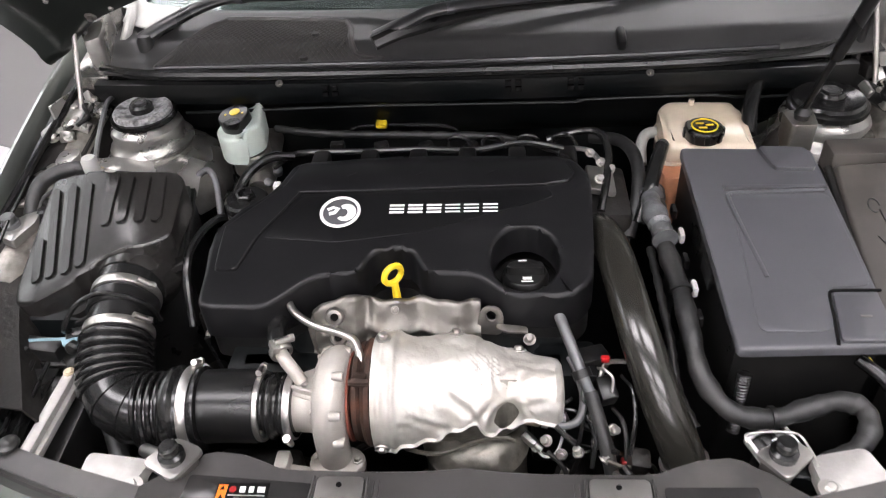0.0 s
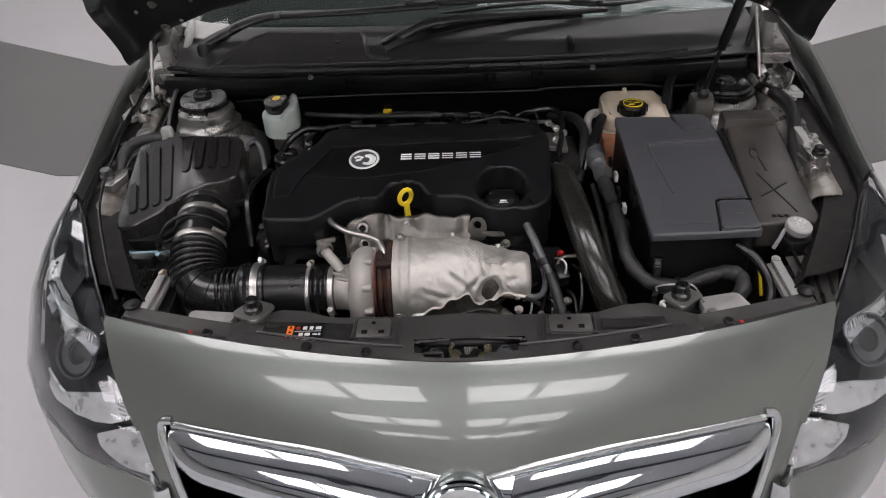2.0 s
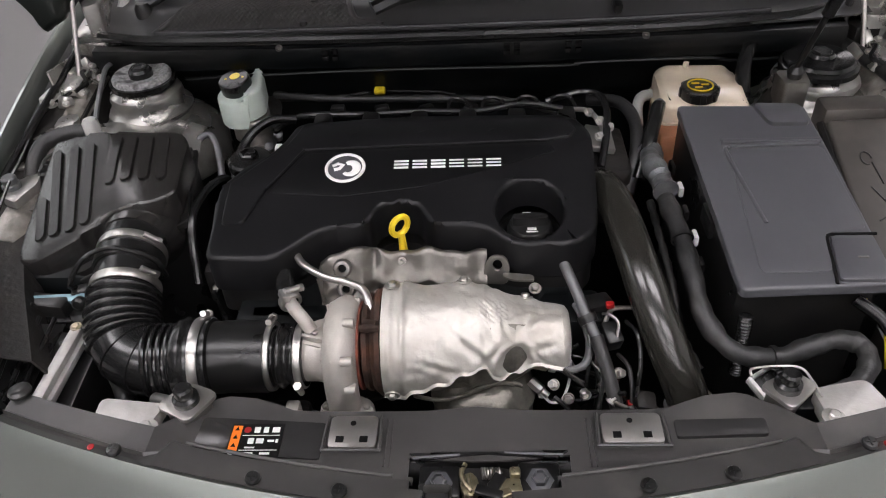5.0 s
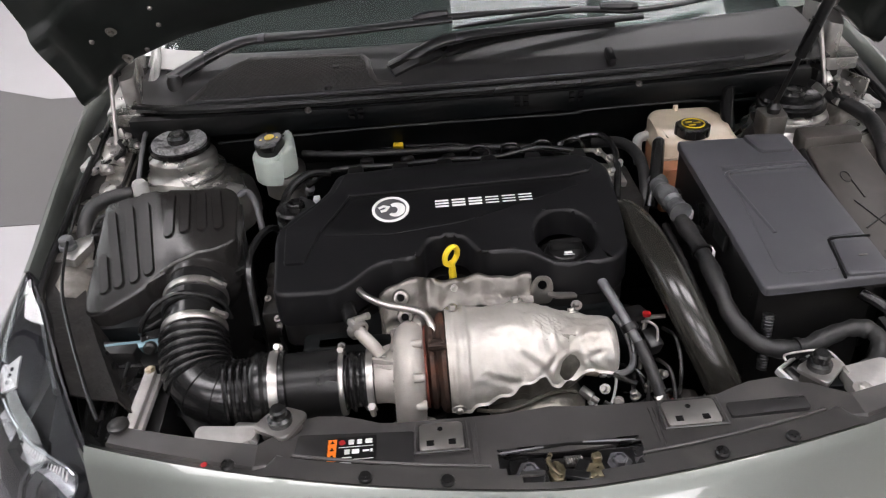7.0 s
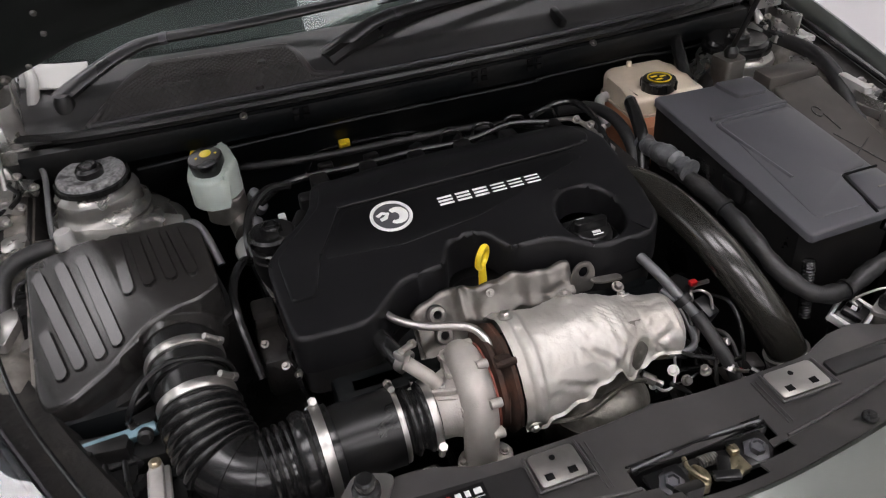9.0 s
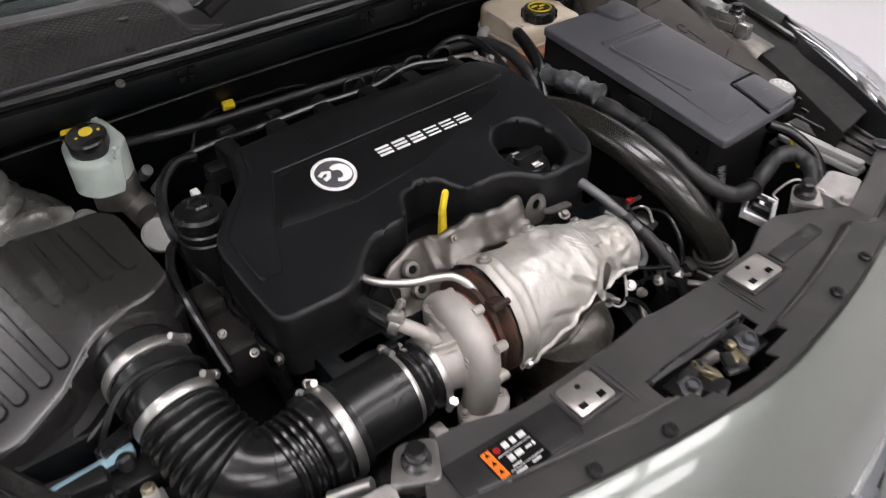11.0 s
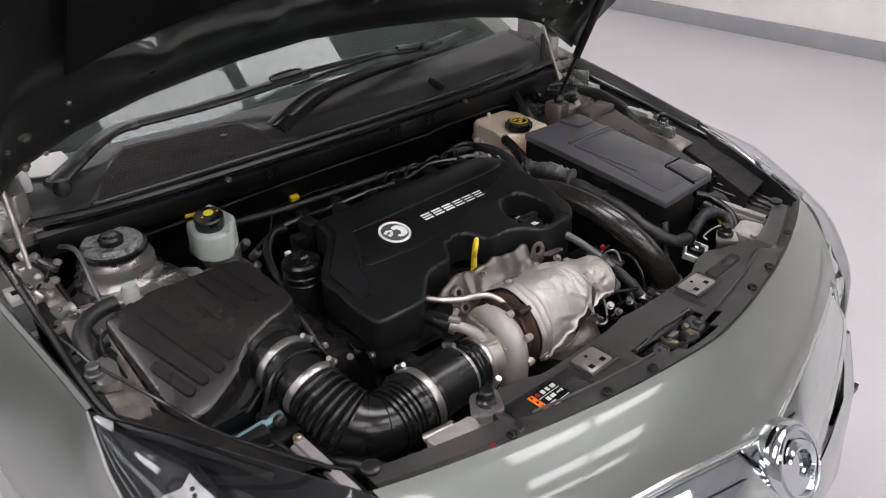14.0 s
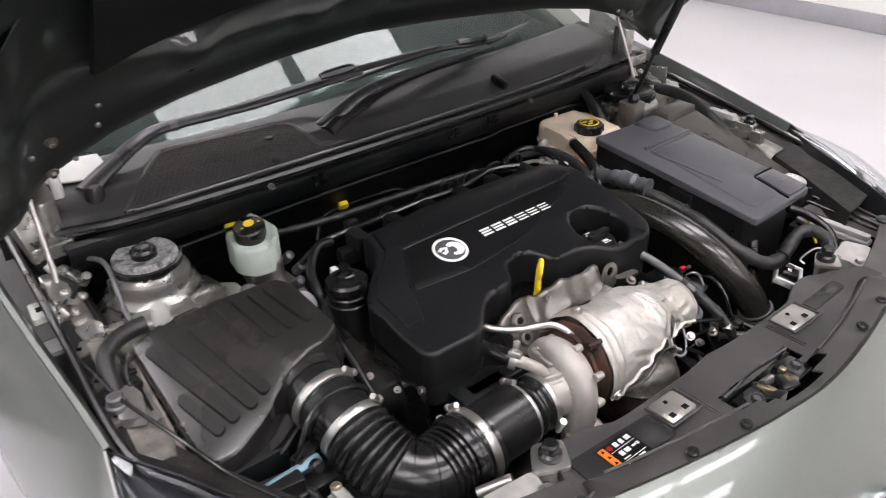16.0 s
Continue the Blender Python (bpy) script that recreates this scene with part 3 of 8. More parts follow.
for s in (-1, 1):
    rows = []
    for i in range(19):
        q = i / 18
        a = lamp_outer(1 - q) + V((0.0, 0.0, -0.004))
        row = []
        for k in range(8):
            w = k / 7
            bulge = 0.03 * math.sin(math.pi * w)
            low = V((interp((0, 1), (0.45, 0.88), q), interp((0, 0.5, 1), (0.30, 0.42, 0.86), q), 0.3))
            p = a.lerp(low, w) + V((bulge * (0.3 + 0.7 * q), -bulge * (1 - 0.6 * q), 0))
            p = p.lerp(wing_front(w), (max(0, q - 0.45) / 0.55) ** 1.5 if k else 0)
            row.append(side(s, p))
        rows.append(row)
    corner = rows
    rows = []
    for i in range(13):
        q = i / 12
        rows.append([side(s, grille_side(q).lerp(headlamp_inner(min(1, q * 1.4)) if q < 0.72 else V((0.47, 0.305, interp((0.72, 1), (0.62, 0.32), q))), k / 6) + V((0, -0.012 * math.sin(math.pi * k / 6), 0))) for k in range(7)])
    part("bumper_cheek", skin(rows, 0.004 * s), PAINT, car, "painted panel between grille and headlamp", 50)

    # wing
    rows = []
    for i in range(21):
        y = interp((0, 20), (0.864, 2.3), i)
        ze = interp((0.86, 1.1, 1.45, 2.3), (0.86, 0.905, 0.962, 1.0), y)
        xo = interp((0.86, 1.1, 1.5, 2.3), (0.845, 0.905, 0.925, 0.92), y)
        e = interp((0.86, 0.955, 1.05, 1.18, 1.33, 2.3), (0, 0.006, 0.015, 0.025, 0.035, 0.04), y)
        row = [V((0.79 + e, y, ze - 0.03)), V((0.797 + e, y, ze - 0.004)), V((0.80 + e, y, ze)), V((0.806 + e, y, ze - 0.002)), V((0.814 + e, y, ze - 0.012)), V((0.832 + e, y, ze - 0.048)), V((min(0.862 + e, xo), y, ze - 0.10)), V((xo, y, ze - 0.17)), V((xo + 0.005, y, ze - 0.25)), V((xo - 0.01, y, ze - 0.38)), V((xo - 0.02, y, 0.3))]
        rows.append([side(s, p) for p in row])
    part("wing_edge", skin([r[:4] for r in rows], -0.003 * s), PAINT, car, "painted folded edge of the wing", 50)
    part("front_wing", skin(corner[:-1] + [r[3:] for r in rows], -0.003 * s), PAINT, car, "grey-green front wing along the open bonnet gap", 50)
    # inner flange of the wing, with its strip of seal
    rows = []
    for i in range(19):
        y = interp((0, 18), (0.6, 1.4), i)
        x = interp((0.6, 0.75, 0.86, 1.4), (0.655, 0.735, 0.785, 0.785), y)
        z = interp((0.6, 0.86, 1.1, 1.4), (0.82, 0.83, 0.875, 0.925), y)
        rows.append([side(s, V(p)) for p in ((x, y, z), (x - 0.03, y, z - 0.012), (x - 0.06, y, z - 0.018), (x - 0.075, y, z - 0.05), (x - 0.08, y, z - 0.2))])
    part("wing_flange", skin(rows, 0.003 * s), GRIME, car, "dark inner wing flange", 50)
    part("wing_seal", tube([side(s, V((x, y, z))) for x, y, z in ((0.668, 0.6, 0.83), (0.735, 0.74, 0.838), (0.782, 0.86, 0.842), (0.783, 1.1, 0.888), (0.782, 1.38, 0.938))], 0.007, 8), RUBBER, car, "black rubber bonnet seal strip")

# headlamps
def lamp_place(q, w, depth=0.0):
    """A place under the lens: q from the rear corner to the tip, w from the inner to the outer edge."""
    if q < 0.65:
        a = lamp_top(interp((0, 0.55, 0.65), (0, 0.86, 1), q))
    else:
        a = headlamp_inner(interp((0.65, 1), (0, 1), q))
    n = V((0.25, -0.5, 0.6)).normalized()
    return a.lerp(lamp_outer(q), w) + n * (0.03 * math.sin(math.pi * w) * min(1, q * 4, (1 - q) * 4 + 0.15) - depth)


def lamp_patch(s, corners, depth, thick=0.004, dip=0.0, n=10):
    """A curved panel inside the lamp, between four corners given as q, w pairs."""
    (q0, w0), (q1, w1), (q2, w2), (q3, w3) = corners
    rows = []
    for i in range(n + 1):
        u = i / n
        row = []
        for j in range(7):
            v = j / 6
            q = (q0 * (1 - v) + q1 * v) * (1 - u) + (q3 * (1 - v) + q2 * v) * u
            w = (w0 * (1 - v) + w1 * v) * (1 - u) + (w3 * (1 - v) + w2 * v) * u
            row.append(side(s, lamp_place(q, w, depth + dip * math.sin(math.pi * v))))
        rows.append(row)
    return skin(rows, thick)


def lamp_band(s, pairs, depth, thick, dip=0.0):
    """A curved panel inside the lamp, lofted between two edges given as q, w pairs."""
    rows = []
    for i in range(37):
        u = i / 36 * (len(pairs) - 1)
        k = min(int(u), len(pairs) - 2)
        u -= k
        u = u * u * (3 - 2 * u) * 0.4 + u * 0.6
        (a, b), (c, d) = pairs[k], pairs[k + 1]
        e, f = [a[j] * (1 - u) + c[j] * u for j in (0, 1)], [b[j] * (1 - u) + d[j] * u for j in (0, 1)]
        rows.append([side(s, lamp_place(e[0] * (1 - v) + f[0] * v, e[1] * (1 - v) + f[1] * v, depth + dip * math.sin(math.pi * v))) for v in np.linspace(0, 1, 8)])
    return skin(rows, thick)


for s in (-1, 1):
    lamp = thing("headlamp", (0.7 * s, 0.55, 0.6), "clear swept-back headlamp with silver reflectors and a dark projector", "headlamp", "pair of headlamps")
    rows = [[side(s, lamp_place(i / 28, k / 12)) for k in range(13)] for i in range(29)]
    part("lens", skin(rows, 0.002 * s), LENS, lamp, "clear polycarbonate lens", 60)
    rows = [[side(s, lamp_place(i / 28, k / 12, 0.006 + 0.075 * min(1, 5 * i / 28, 5 * (1 - i / 28)) * min(1, 4 * k / 12, 4 * (1 - k / 12)))) for k in range(13)] for i in range(29)]
    part("housing", skin(rows, -0.003 * s), LAMPDEEP, lamp, "dark lamp housing", 60)
    part("upper_reflector", lamp_patch(s, ((0.38, 0.58), (0.40, 0.70), (0.69, 0.25), (0.665, 0.15)), 0.024, 0.004 * s, 0.006, 16), LAMPBAR, lamp, "pale grey upper light bar")
    part("chrome_line", sweep([side(s, lamp_place(0.375 + 0.29 * u, 0.595 - 0.44 * u, 0.020)) for u in np.linspace(0, 1, 18)], 0.0024, 8), FRAME, lamp, "bright line along the light bar")
    for k in range(22):
        u = 0.36 + 0.028 * k
        part("reflector_rib", rod(side(s, lamp_place(0.383 + 0.285 * u, 0.60 - 0.43 * u, 0.0215)), side(s, lamp_place(0.39 + 0.29 * u, 0.645 - 0.435 * u, 0.0225)), 0.0013, 6), LAMPIN, lamp)
    part("corner_wedge", lamp_patch(s, ((0.02, 0.2), (0.03, 0.6), (0.09, 0.45), (0.07, 0.2)), 0.012, 0.003 * s), LAMPIN, lamp, "pale corner wedge")
    part("bowl_edge", lamp_band(s, (((0.335, 0.50), (0.305, 0.46)), ((0.315, 0.63), (0.283, 0.61)), ((0.325, 0.73), (0.292, 0.76)), ((0.37, 0.79), (0.345, 0.84)), ((0.45, 0.81), (0.43, 0.87)), ((0.52, 0.81), (0.52, 0.86))), 0.024, 0.004 * s), LAMPIN, lamp, "pale frosted edge of the bowl")
    flap = part("pale_flap", lamp_patch(s, ((0.30, 0.31), (0.31, 0.52), (0.365, 0.57), (0.38, 0.38)), 0.016, 0.003 * s), LAMPIN, lamp, "pale stained flap")
    for q, w in ((0.325, 0.40), (0.338, 0.435), (0.352, 0.47)):
        p = side(s, lamp_place(q, w, 0.013))
        part("flap_hole", lathe([(0.0, 0.0), (0.0035, 0.0), (0.0035, 0.0012), (0, 0.0012)], along(p, p + V((0.25 * s, -0.5, 0.6))), 10), LAMPDEEP, flap)
    for w, d in ((0.90, 0.012), (0.82, 0.02)):
        part("side_line", sweep([side(s, lamp_place(q, w - 0.08 * q, d)) for q in np.linspace(0.05, 0.42, 14)], 0.0016, 6), FRAME, lamp, "thin bright styling line")
    part("main_reflector", lamp_band(s, (((0.60, 0.80), (0.63, 0.90)), ((0.64, 0.755), (0.69, 0.85)), ((0.70, 0.68), (0.755, 0.74)), ((0.73, 0.52), (0.80, 0.56)), ((0.755, 0.34), (0.82, 0.40)), ((0.77, 0.22), (0.825, 0.26))), 0.026, 0.004 * s, 0.006), LAMPIN, lamp, "broad pale main reflector")
    part("indicator_reflector", lamp_band(s, (((0.845, 0.14), (0.825, 0.60)), ((0.88, 0.08), (0.865, 0.73)), ((0.92, 0.06), (0.905, 0.86)), ((0.955, 0.10), (0.945, 0.93)), ((0.985, 0.35), (0.98, 0.86))), 0.020, 0.004 * s, 0.008), LAMPIN, lamp, "pale indicator reflector")
    fin = part("inner_fin", lamp_patch(s, ((0.74, 0.17), (0.79, 0.05), (0.83, 0.12), (0.815, 0.21)), 0.015, 0.004 * s), LAMPIN, lamp, "pale ribbed fin")
    for k in range(7):
        u = k / 6
        part("fin_rib", rod(side(s, lamp_place(0.755 + 0.06 * u, 0.165 + 0.03 * u, 0.012)), side(s, lamp_place(0.79 + 0.035 * u, 0.075 + 0.05 * u, 0.012)), 0.0011, 6), LAMPBAR, fin)
    part("rim_seal", sweep([side(s, lamp_outer(q) + V((0.001, -0.001, 0.002))) for q in np.linspace(0.0, 0.62, 24)], 0.0018, 8), GREYCAP, lamp, "thin pale rim of the lens")
    c = side(s, lamp_place(0.65, 0.42, 0.045))
    d = V((0.30 * s, -0.70, 0.62)).normalized()
    ring = part("projector", lathe([(0.0, -0.02), (0.038, -0.02), (0.042, 0.0), (0.042, 0.012), (0.036, 0.014), (0.033, 0.004), (0.028, 0.002), (0.022, 0.010), (0.012, 0.015), (0.0, 0.017)], along(c, c + d), 32), LAMPBLACK, lamp, "round dark projector")
    part("ring", lathe([(0.042, 0.010), (0.044, 0.011), (0.044, 0.016), (0.0418, 0.016), (0.041, 0.011)], along(c, c + d), 40), TUBE, ring, "grey ring")
    part("inner_ring", lathe([(0.028, 0.002), (0.030, 0.003), (0.030, 0.007), (0.028, 0.007)], along(c, c + d), 36), TUBE, ring, "thin grey ring")
    for q, w in ((0.36, 0.93), (0.665, 0.02)):
        m = along(side(s, lamp_place(q, w, 0.010)), side(s, lamp_place(q, w, -0.1)))
        part("lens_clip", box((0, 0, 0), (0.010, 0.006, 0.004), 0.001, m=m), TUBE, lamp)

# grille
grille = thing("grille", (0, 0.3, 0.5), "chrome-framed radiator grille with a winged chrome bar", "grille")
gp = [grille_edge(x) + V((0, -0.002, -0.006)) for x in np.linspace(-0.455, 0.455, 45)]
part("top_frame", sweep(gp, 0.0075, 12), FRAME, grille, "satin chrome frame strip")
for s in (-1, 1):
    part("side_frame", sweep(spline([side(s, V(p)) for p in ((0.452, 0.338, 0.746), (0.470, 0.343, 0.740), (0.476, 0.339, 0.724), (0.470, 0.323, 0.69), (0.454, 0.297, 0.61), (0.438, 0.284, 0.52), (0.40, 0.277, 0.42))], 6), 0.008, 12), FRAME, grille, "chrome frame strip")
    rows = []
    for i in range(21):
        q = i / 20
        x = 0.464 - 0.432 * q
        e = grille_edge(x)
        yo, zo = e.y + 0.002, e.z - 0.018
        h = interp((0, 0.03, 0.08, 0.15, 1), (0.022, 0.042, 0.054, 0.06, 0.085), q)
        rows.append([side(s, V((x, yo - h * dy, zo - h * w))) for w, dy in ((0.06, -0.1), (0.0, 0.0), (0.06, 0.14), (0.13, 0.28), (0.21, 0.42), (0.30, 0.55), (0.40, 0.67), (0.51, 0.78), (0.62, 0.86), (0.68, 0.86), (0.80, 0.90), (0.90, 0.88), (1, 0.7))])
    low = [((0.478, 0.300), (0.497, 0.302), 0.635), ((0.47, 0.275), (0.502, 0.277), 0.56), ((0.455, 0.257), (0.515, 0.263), 0.50), ((0.43, 0.251), (0.527, 0.256), 0.42), ((0.37, 0.246), (0.54, 0.251), 0.33), ((0.30, 0.236), (0.56, 0.246), 0.22)]
    part("lower_blade", skin([[side(s, V((a[0] + (b[0] - a[0]) * u, a[1] + (b[1] - a[1]) * u - 0.01 * math.sin(math.pi * u), z))) for u in (0, 0.25, 0.5, 0.75, 1)] + [side(s, V((b[0] + 0.012, b[1] + 0.02, z))), side(s, V((b[0] + 0.07, b[1] + 0.13, z)))] for a, b, z in low], 0.004 * s), FRAME, grille, "pale satin lower blade", 50)
    part("wing_bar", skin(rows, 0.004 * s), CHROME, grille, "polished chrome wing bar", 60)
part("backing", box((0, 0.40, 0.53), (0.66, 0.012, 0.36)), LAMPBLACK, grille, "black backing")
for k in range(4):
    z = 0.60 - 0.055 * k
    w = 0.40 - 0.03 * k
    part("slat", sweep(spline([(-w, 0.335, z), (-w * 0.5, 0.295, z - 0.004), (0, 0.262, z - 0.006), (w * 0.5, 0.295, z - 0.004), (w, 0.335, z)], 5), 0.013, 8, 0.6), BLACK, grille, "black grille slat")
bd = V((0, -0.86, 0.5))
bm0 = along((0, 0.190, 0.688), V((0, 0.190, 0.688)) + bd)
badge = part("badge_mount", lathe([(0.0, -0.03), (0.07, -0.03), (0.068, -0.005), (0.064, 0.010), (0.060, 0.014), (0.056, 0.011), (0.0, 0.010)], bm0, 44), CHROME, grille, "round chrome badge mount")
part("badge_neck", skin([[V((x * (1 - 0.25 * v), 0.244 - 0.05 * v - 0.012 * math.sin(math.pi * v), 0.724 - 0.05 * v + 0.03 * v * (1 - v))) for x in np.linspace(-0.075, 0.075, 9)] for v in np.linspace(0, 1, 6)], 0.004), CHROME, grille, "faceted chrome neck above the badge", 20)
part("badge_ring", lathe([(0.050, 0.010), (0.055, 0.010), (0.055, 0.016), (0.050, 0.016)], bm0, 44), CHROME, badge)
part("badge_mark", sweep([bm0 @ V((0.034 * math.cos(a) - 0.004, 0.03 * math.sin(a), 0.016)) for a in np.linspace(-1.2, 2.6, 14)], lambda t: 0.005 + 0.005 * math.sin(math.pi * t), 8), CHROME, badge, "plain chrome curl")

# bonnet, raised on its hinges
BA = radians(53)


def bonnet_point(x, d, lift=0.0):
    """A place on the bonnet: x across, d metres up from its rear edge."""
    y0 = interp((0, 0.2, 0.3, 0.45, 0.59, 0.70, 0.82), (1.46, 1.43, 1.405, 1.365, 1.335, 1.315, 1.302), abs(x))
    z0 = interp((0, 0.2, 0.3, 0.45, 0.59, 0.70, 0.82), (1.115, 1.113, 1.11, 1.105, 1.085, 1.05, 0.972), abs(x))
    nose = 0.16 * max(0, d - 0.55) ** 2
    return V((x * (1 - 0.05 * max(0, d) - 0.2 * max(0, d - 0.4) ** 2), y0 - d * math.cos(BA) - (lift + nose) * math.sin(BA), z0 + d * math.sin(BA) - (lift + nose) * math.cos(BA)))


def bonnet_length(x):
    return interp((0, 0.45, 0.82), (1.10, 0.99, 0.70), abs(x))


bonnet = thing("bonnet", (0, 1.3, 1.0), "grey-green bonnet raised high on its hinges, dark underneath", "bonnet")
rows = [[bonnet_point(x, -0.012 + bonnet_length(x) * i / 16, -0.005 - 0.03 * (1 - (abs(x) / 0.82) ** 8)) for x in np.linspace(-0.82, 0.82, 45)] for i in range(17)]
part("outer_skin", skin(rows, 0.003), PAINT, bonnet, "painted outer skin", 50)


def inner_lift(x, d):
    """The pressed relief of the bonnet's underside: a rolled rear rib, a recess before it, folded sides."""
    crown = 0.185 + 0.03 * (x / 0.7) ** 2
    rib = 0.05 * (math.exp(-((d - crown) / 0.085) ** 2) if d < crown else math.exp(-((d - crown) / 0.022) ** 4)) * interp((0.45, 0.66), (1, 0.25), abs(x))
    saddle = 0.012 * sum(math.exp(-((x - c) / 0.035) ** 4) for c in (-0.46, -0.2, 0.06, 0.32, 0.58)) * math.exp(-((d - 0.17) / 0.06) ** 4)
    edge = 0.02 * interp((0.73, 0.765, 0.805), (0, 1, 0.6), abs(x))
    lip = 0.008 * math.exp(-((d - 0.03) / 0.02) ** 2)
    return rib + saddle + edge + lip - (0.02 if d < 0.004 else 0)


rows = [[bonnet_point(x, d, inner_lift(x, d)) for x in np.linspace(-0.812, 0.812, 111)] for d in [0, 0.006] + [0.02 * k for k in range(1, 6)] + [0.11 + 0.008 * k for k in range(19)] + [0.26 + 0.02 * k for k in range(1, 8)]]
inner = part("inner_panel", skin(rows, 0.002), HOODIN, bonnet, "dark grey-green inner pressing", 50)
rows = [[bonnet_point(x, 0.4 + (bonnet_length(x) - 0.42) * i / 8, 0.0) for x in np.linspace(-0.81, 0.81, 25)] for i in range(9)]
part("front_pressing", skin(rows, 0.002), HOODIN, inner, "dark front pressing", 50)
rows = [[bonnet_point(x, 0.235 + (bonnet_length(x) - 0.42) * i / 8, 0.022 + 0.004 * math.sin(9 * x + i)) for x in np.linspace(-0.64, 0.64, 17)] for i in range(9)]
part("liner", skin(rows, -0.008), FELTSHADE, bonnet, "black felt sound liner", 50)
for x in (-0.446, 0.06, 0.446):
    p = bonnet_point(x, 0.10, 0.013)
    # black disc paints the hole's inner shade, no opening is cut
    part("drain_hole", lathe([(0.0, 0.0), (0.010, 0.0), (0.010, -0.006), (0.0, -0.006)], along(p, p + V((0, -0.8, -0.6))), 16), FELTSHADE, inner, "black disc for the shade in a hole")
for s in (-1, 1):
    for d in (0.03, 0.115):
        p = bonnet_point(0.70 * s, d, 0.012)
        part("hinge_bolt", bolt(along(p, p + V((0, -0.8, -0.6))), 0.006, 0.008, 0.0105), DULL, inner)
    for x, d in ((0.735, 0.13), (0.62, 0.13), (0.62, 0.08), (0.66, 0.03)):
        p = bonnet_point(x * s, d, 0.016)
        part("panel_stud", lathe([(0.0, 0.003), (0.004, 0.002), (0.005, -0.002)], along(p, p + V((0, -0.8, -0.6))), 10), DULL, inner)

for s in (-1, 1):
    hinge = part("hinge", prism(rounded([(0.70 * s, 1.27), (0.77 * s, 1.27), (0.775 * s, 1.45), (0.71 * s, 1.45)], 0.012), 0.93, lambda x, y: 0.955 + (y - 1.27) * 0.15, 0.003), BAY, bonnet, "pale painted steel hinge")
    part("hinge_leaf", prism(rounded([(0.705 * s, 1.30), (0.735 * s, 1.29), (0.745 * s, 1.42), (0.715 * s, 1.44)], 0.01), 0.95, lambda x, y: 1.02 + (y - 1.3) * 0.4, 0.003), BAY, hinge, "pale hinge leaf")
    lo, hi = ((-0.751, 1.224, 0.893), (-0.742, 1.30, 1.06)) if s < 0 else ((0.702, 1.25, 0.89), (0.683, 1.312, 1.055))
    part("silver_arm", rod(lo, hi, 0.0045), STEEL, hinge, "silver rod")
    part("rod_eye", lathe([(0.004, -0.005), (0.009, -0.005), (0.009, 0.005), (0.004, 0.005)], along(lo, V(lo) + V((1, 0.2, 0))), 14), BLACK, hinge, "black rod eye")
    part("dark_arm", tube([(lo[0] - 0.03 * s, 1.29, 0.915), (lo[0] - 0.025 * s, 1.305, 0.97), (lo[0] - 0.012 * s, 1.315, 1.03)], 0.007, 10), BLACK, hinge, "black hinge arm")
strut = thing("bonnet_strut", (0.534, 1.122, 0.92), "black gas strut holding the bonnet up", "gas strut")
part("piston_rod", rod((0.534, 1.122, 0.93), (0.545, 1.085, 1.04), 0.005, 12), BLACK, strut)
part("cylinder", rod((0.545, 1.085, 1.04), (0.611, 0.85, 1.70), 0.0105, 16), BLACK, strut)
part("upper_rod", rod((0.611, 0.85, 1.70), (0.619, 0.82, 1.80), 0.006, 12), BLACK, strut)
part("ball_end", lathe([(0, -0.012), (0.012, -0.006), (0.014, 0.004), (0.008, 0.014), (0, 0.016)], at(0.534, 1.122, 0.922), 14), BLACK, strut)
part("foot_bracket", prism(rounded([(0.515, 1.10), (0.555, 1.10), (0.56, 1.15), (0.51, 1.15)], 0.008), 0.84, 0.915, 0.003), DULL, strut, "dull steel foot bracket")

# windscreen and cowl
ws = thing("windscreen", (0, 1.5, 1.0), "sloping car windscreen with reflections of the roof", "windscreen")
rows = [[V((x * (1 - 0.1 * q), 1.40 + 0.06 * (1 - (x / 0.7) ** 2) * 0 + 0.10 * (x / 0.7) ** 2 + 0.85 * q, 0.985 + 0.42 * q)) for x in np.linspace(-0.72, 0.72, 17)] for q in np.linspace(0, 1, 8)]
part("pane", skin(rows, -0.005), GLASS, ws, "clear tinted glass", 60).visible_shadow = False
rows = [[V((x * (1 - 0.1 * q), 1.40 + 0.10 * (x / 0.7) ** 2 + 0.85 * q, 0.978 + 0.42 * q)) for x in np.linspace(-0.73, 0.73, 17)] for q in (-0.02, 0.015, 0.045)]
part("black_border", skin(rows, -0.003), LAMPBLACK, ws, "black printed border along the lower edge", 60)
for s in (-1, 1):
    rows = [[V((x * s, 1.40 + 0.10 * (x / 0.7) ** 2 + 0.85 * q, 0.99 + 0.42 * q)) for x in (0.70 - 0.07 * q, 0.75 - 0.06 * q, 0.79 - 0.06 * q)] for q in np.linspace(0, 1, 8)]
    part("pillar_trim", skin(rows, 0.006), PAINT, ws, "painted windscreen pillar", 60)
solo("dashboard", skin([[V((x, y, z)) for x in np.linspace(-0.74, 0.74, 7)] for y, z in ((1.47, 0.90), (1.6, 0.97), (2.0, 1.02), (2.15, 0.9), (2.2, 0.5))], 0.01), DASH, "dark dashboard top behind the windscreen", "dashboard")
part("roof_panel", box((0, 3.05, 1.42), (1.3, 1.7, 0.05), 0.02), PAINT, car, "painted roof")
part("cabin_side", box((0.86, 2.9, 0.72), (0.08, 1.25, 0.8), 0.03), PAINT, car)
part("cabin_side", box((-0.86, 2.9, 0.72), (0.08, 1.25, 0.8), 0.03), PAINT, car)

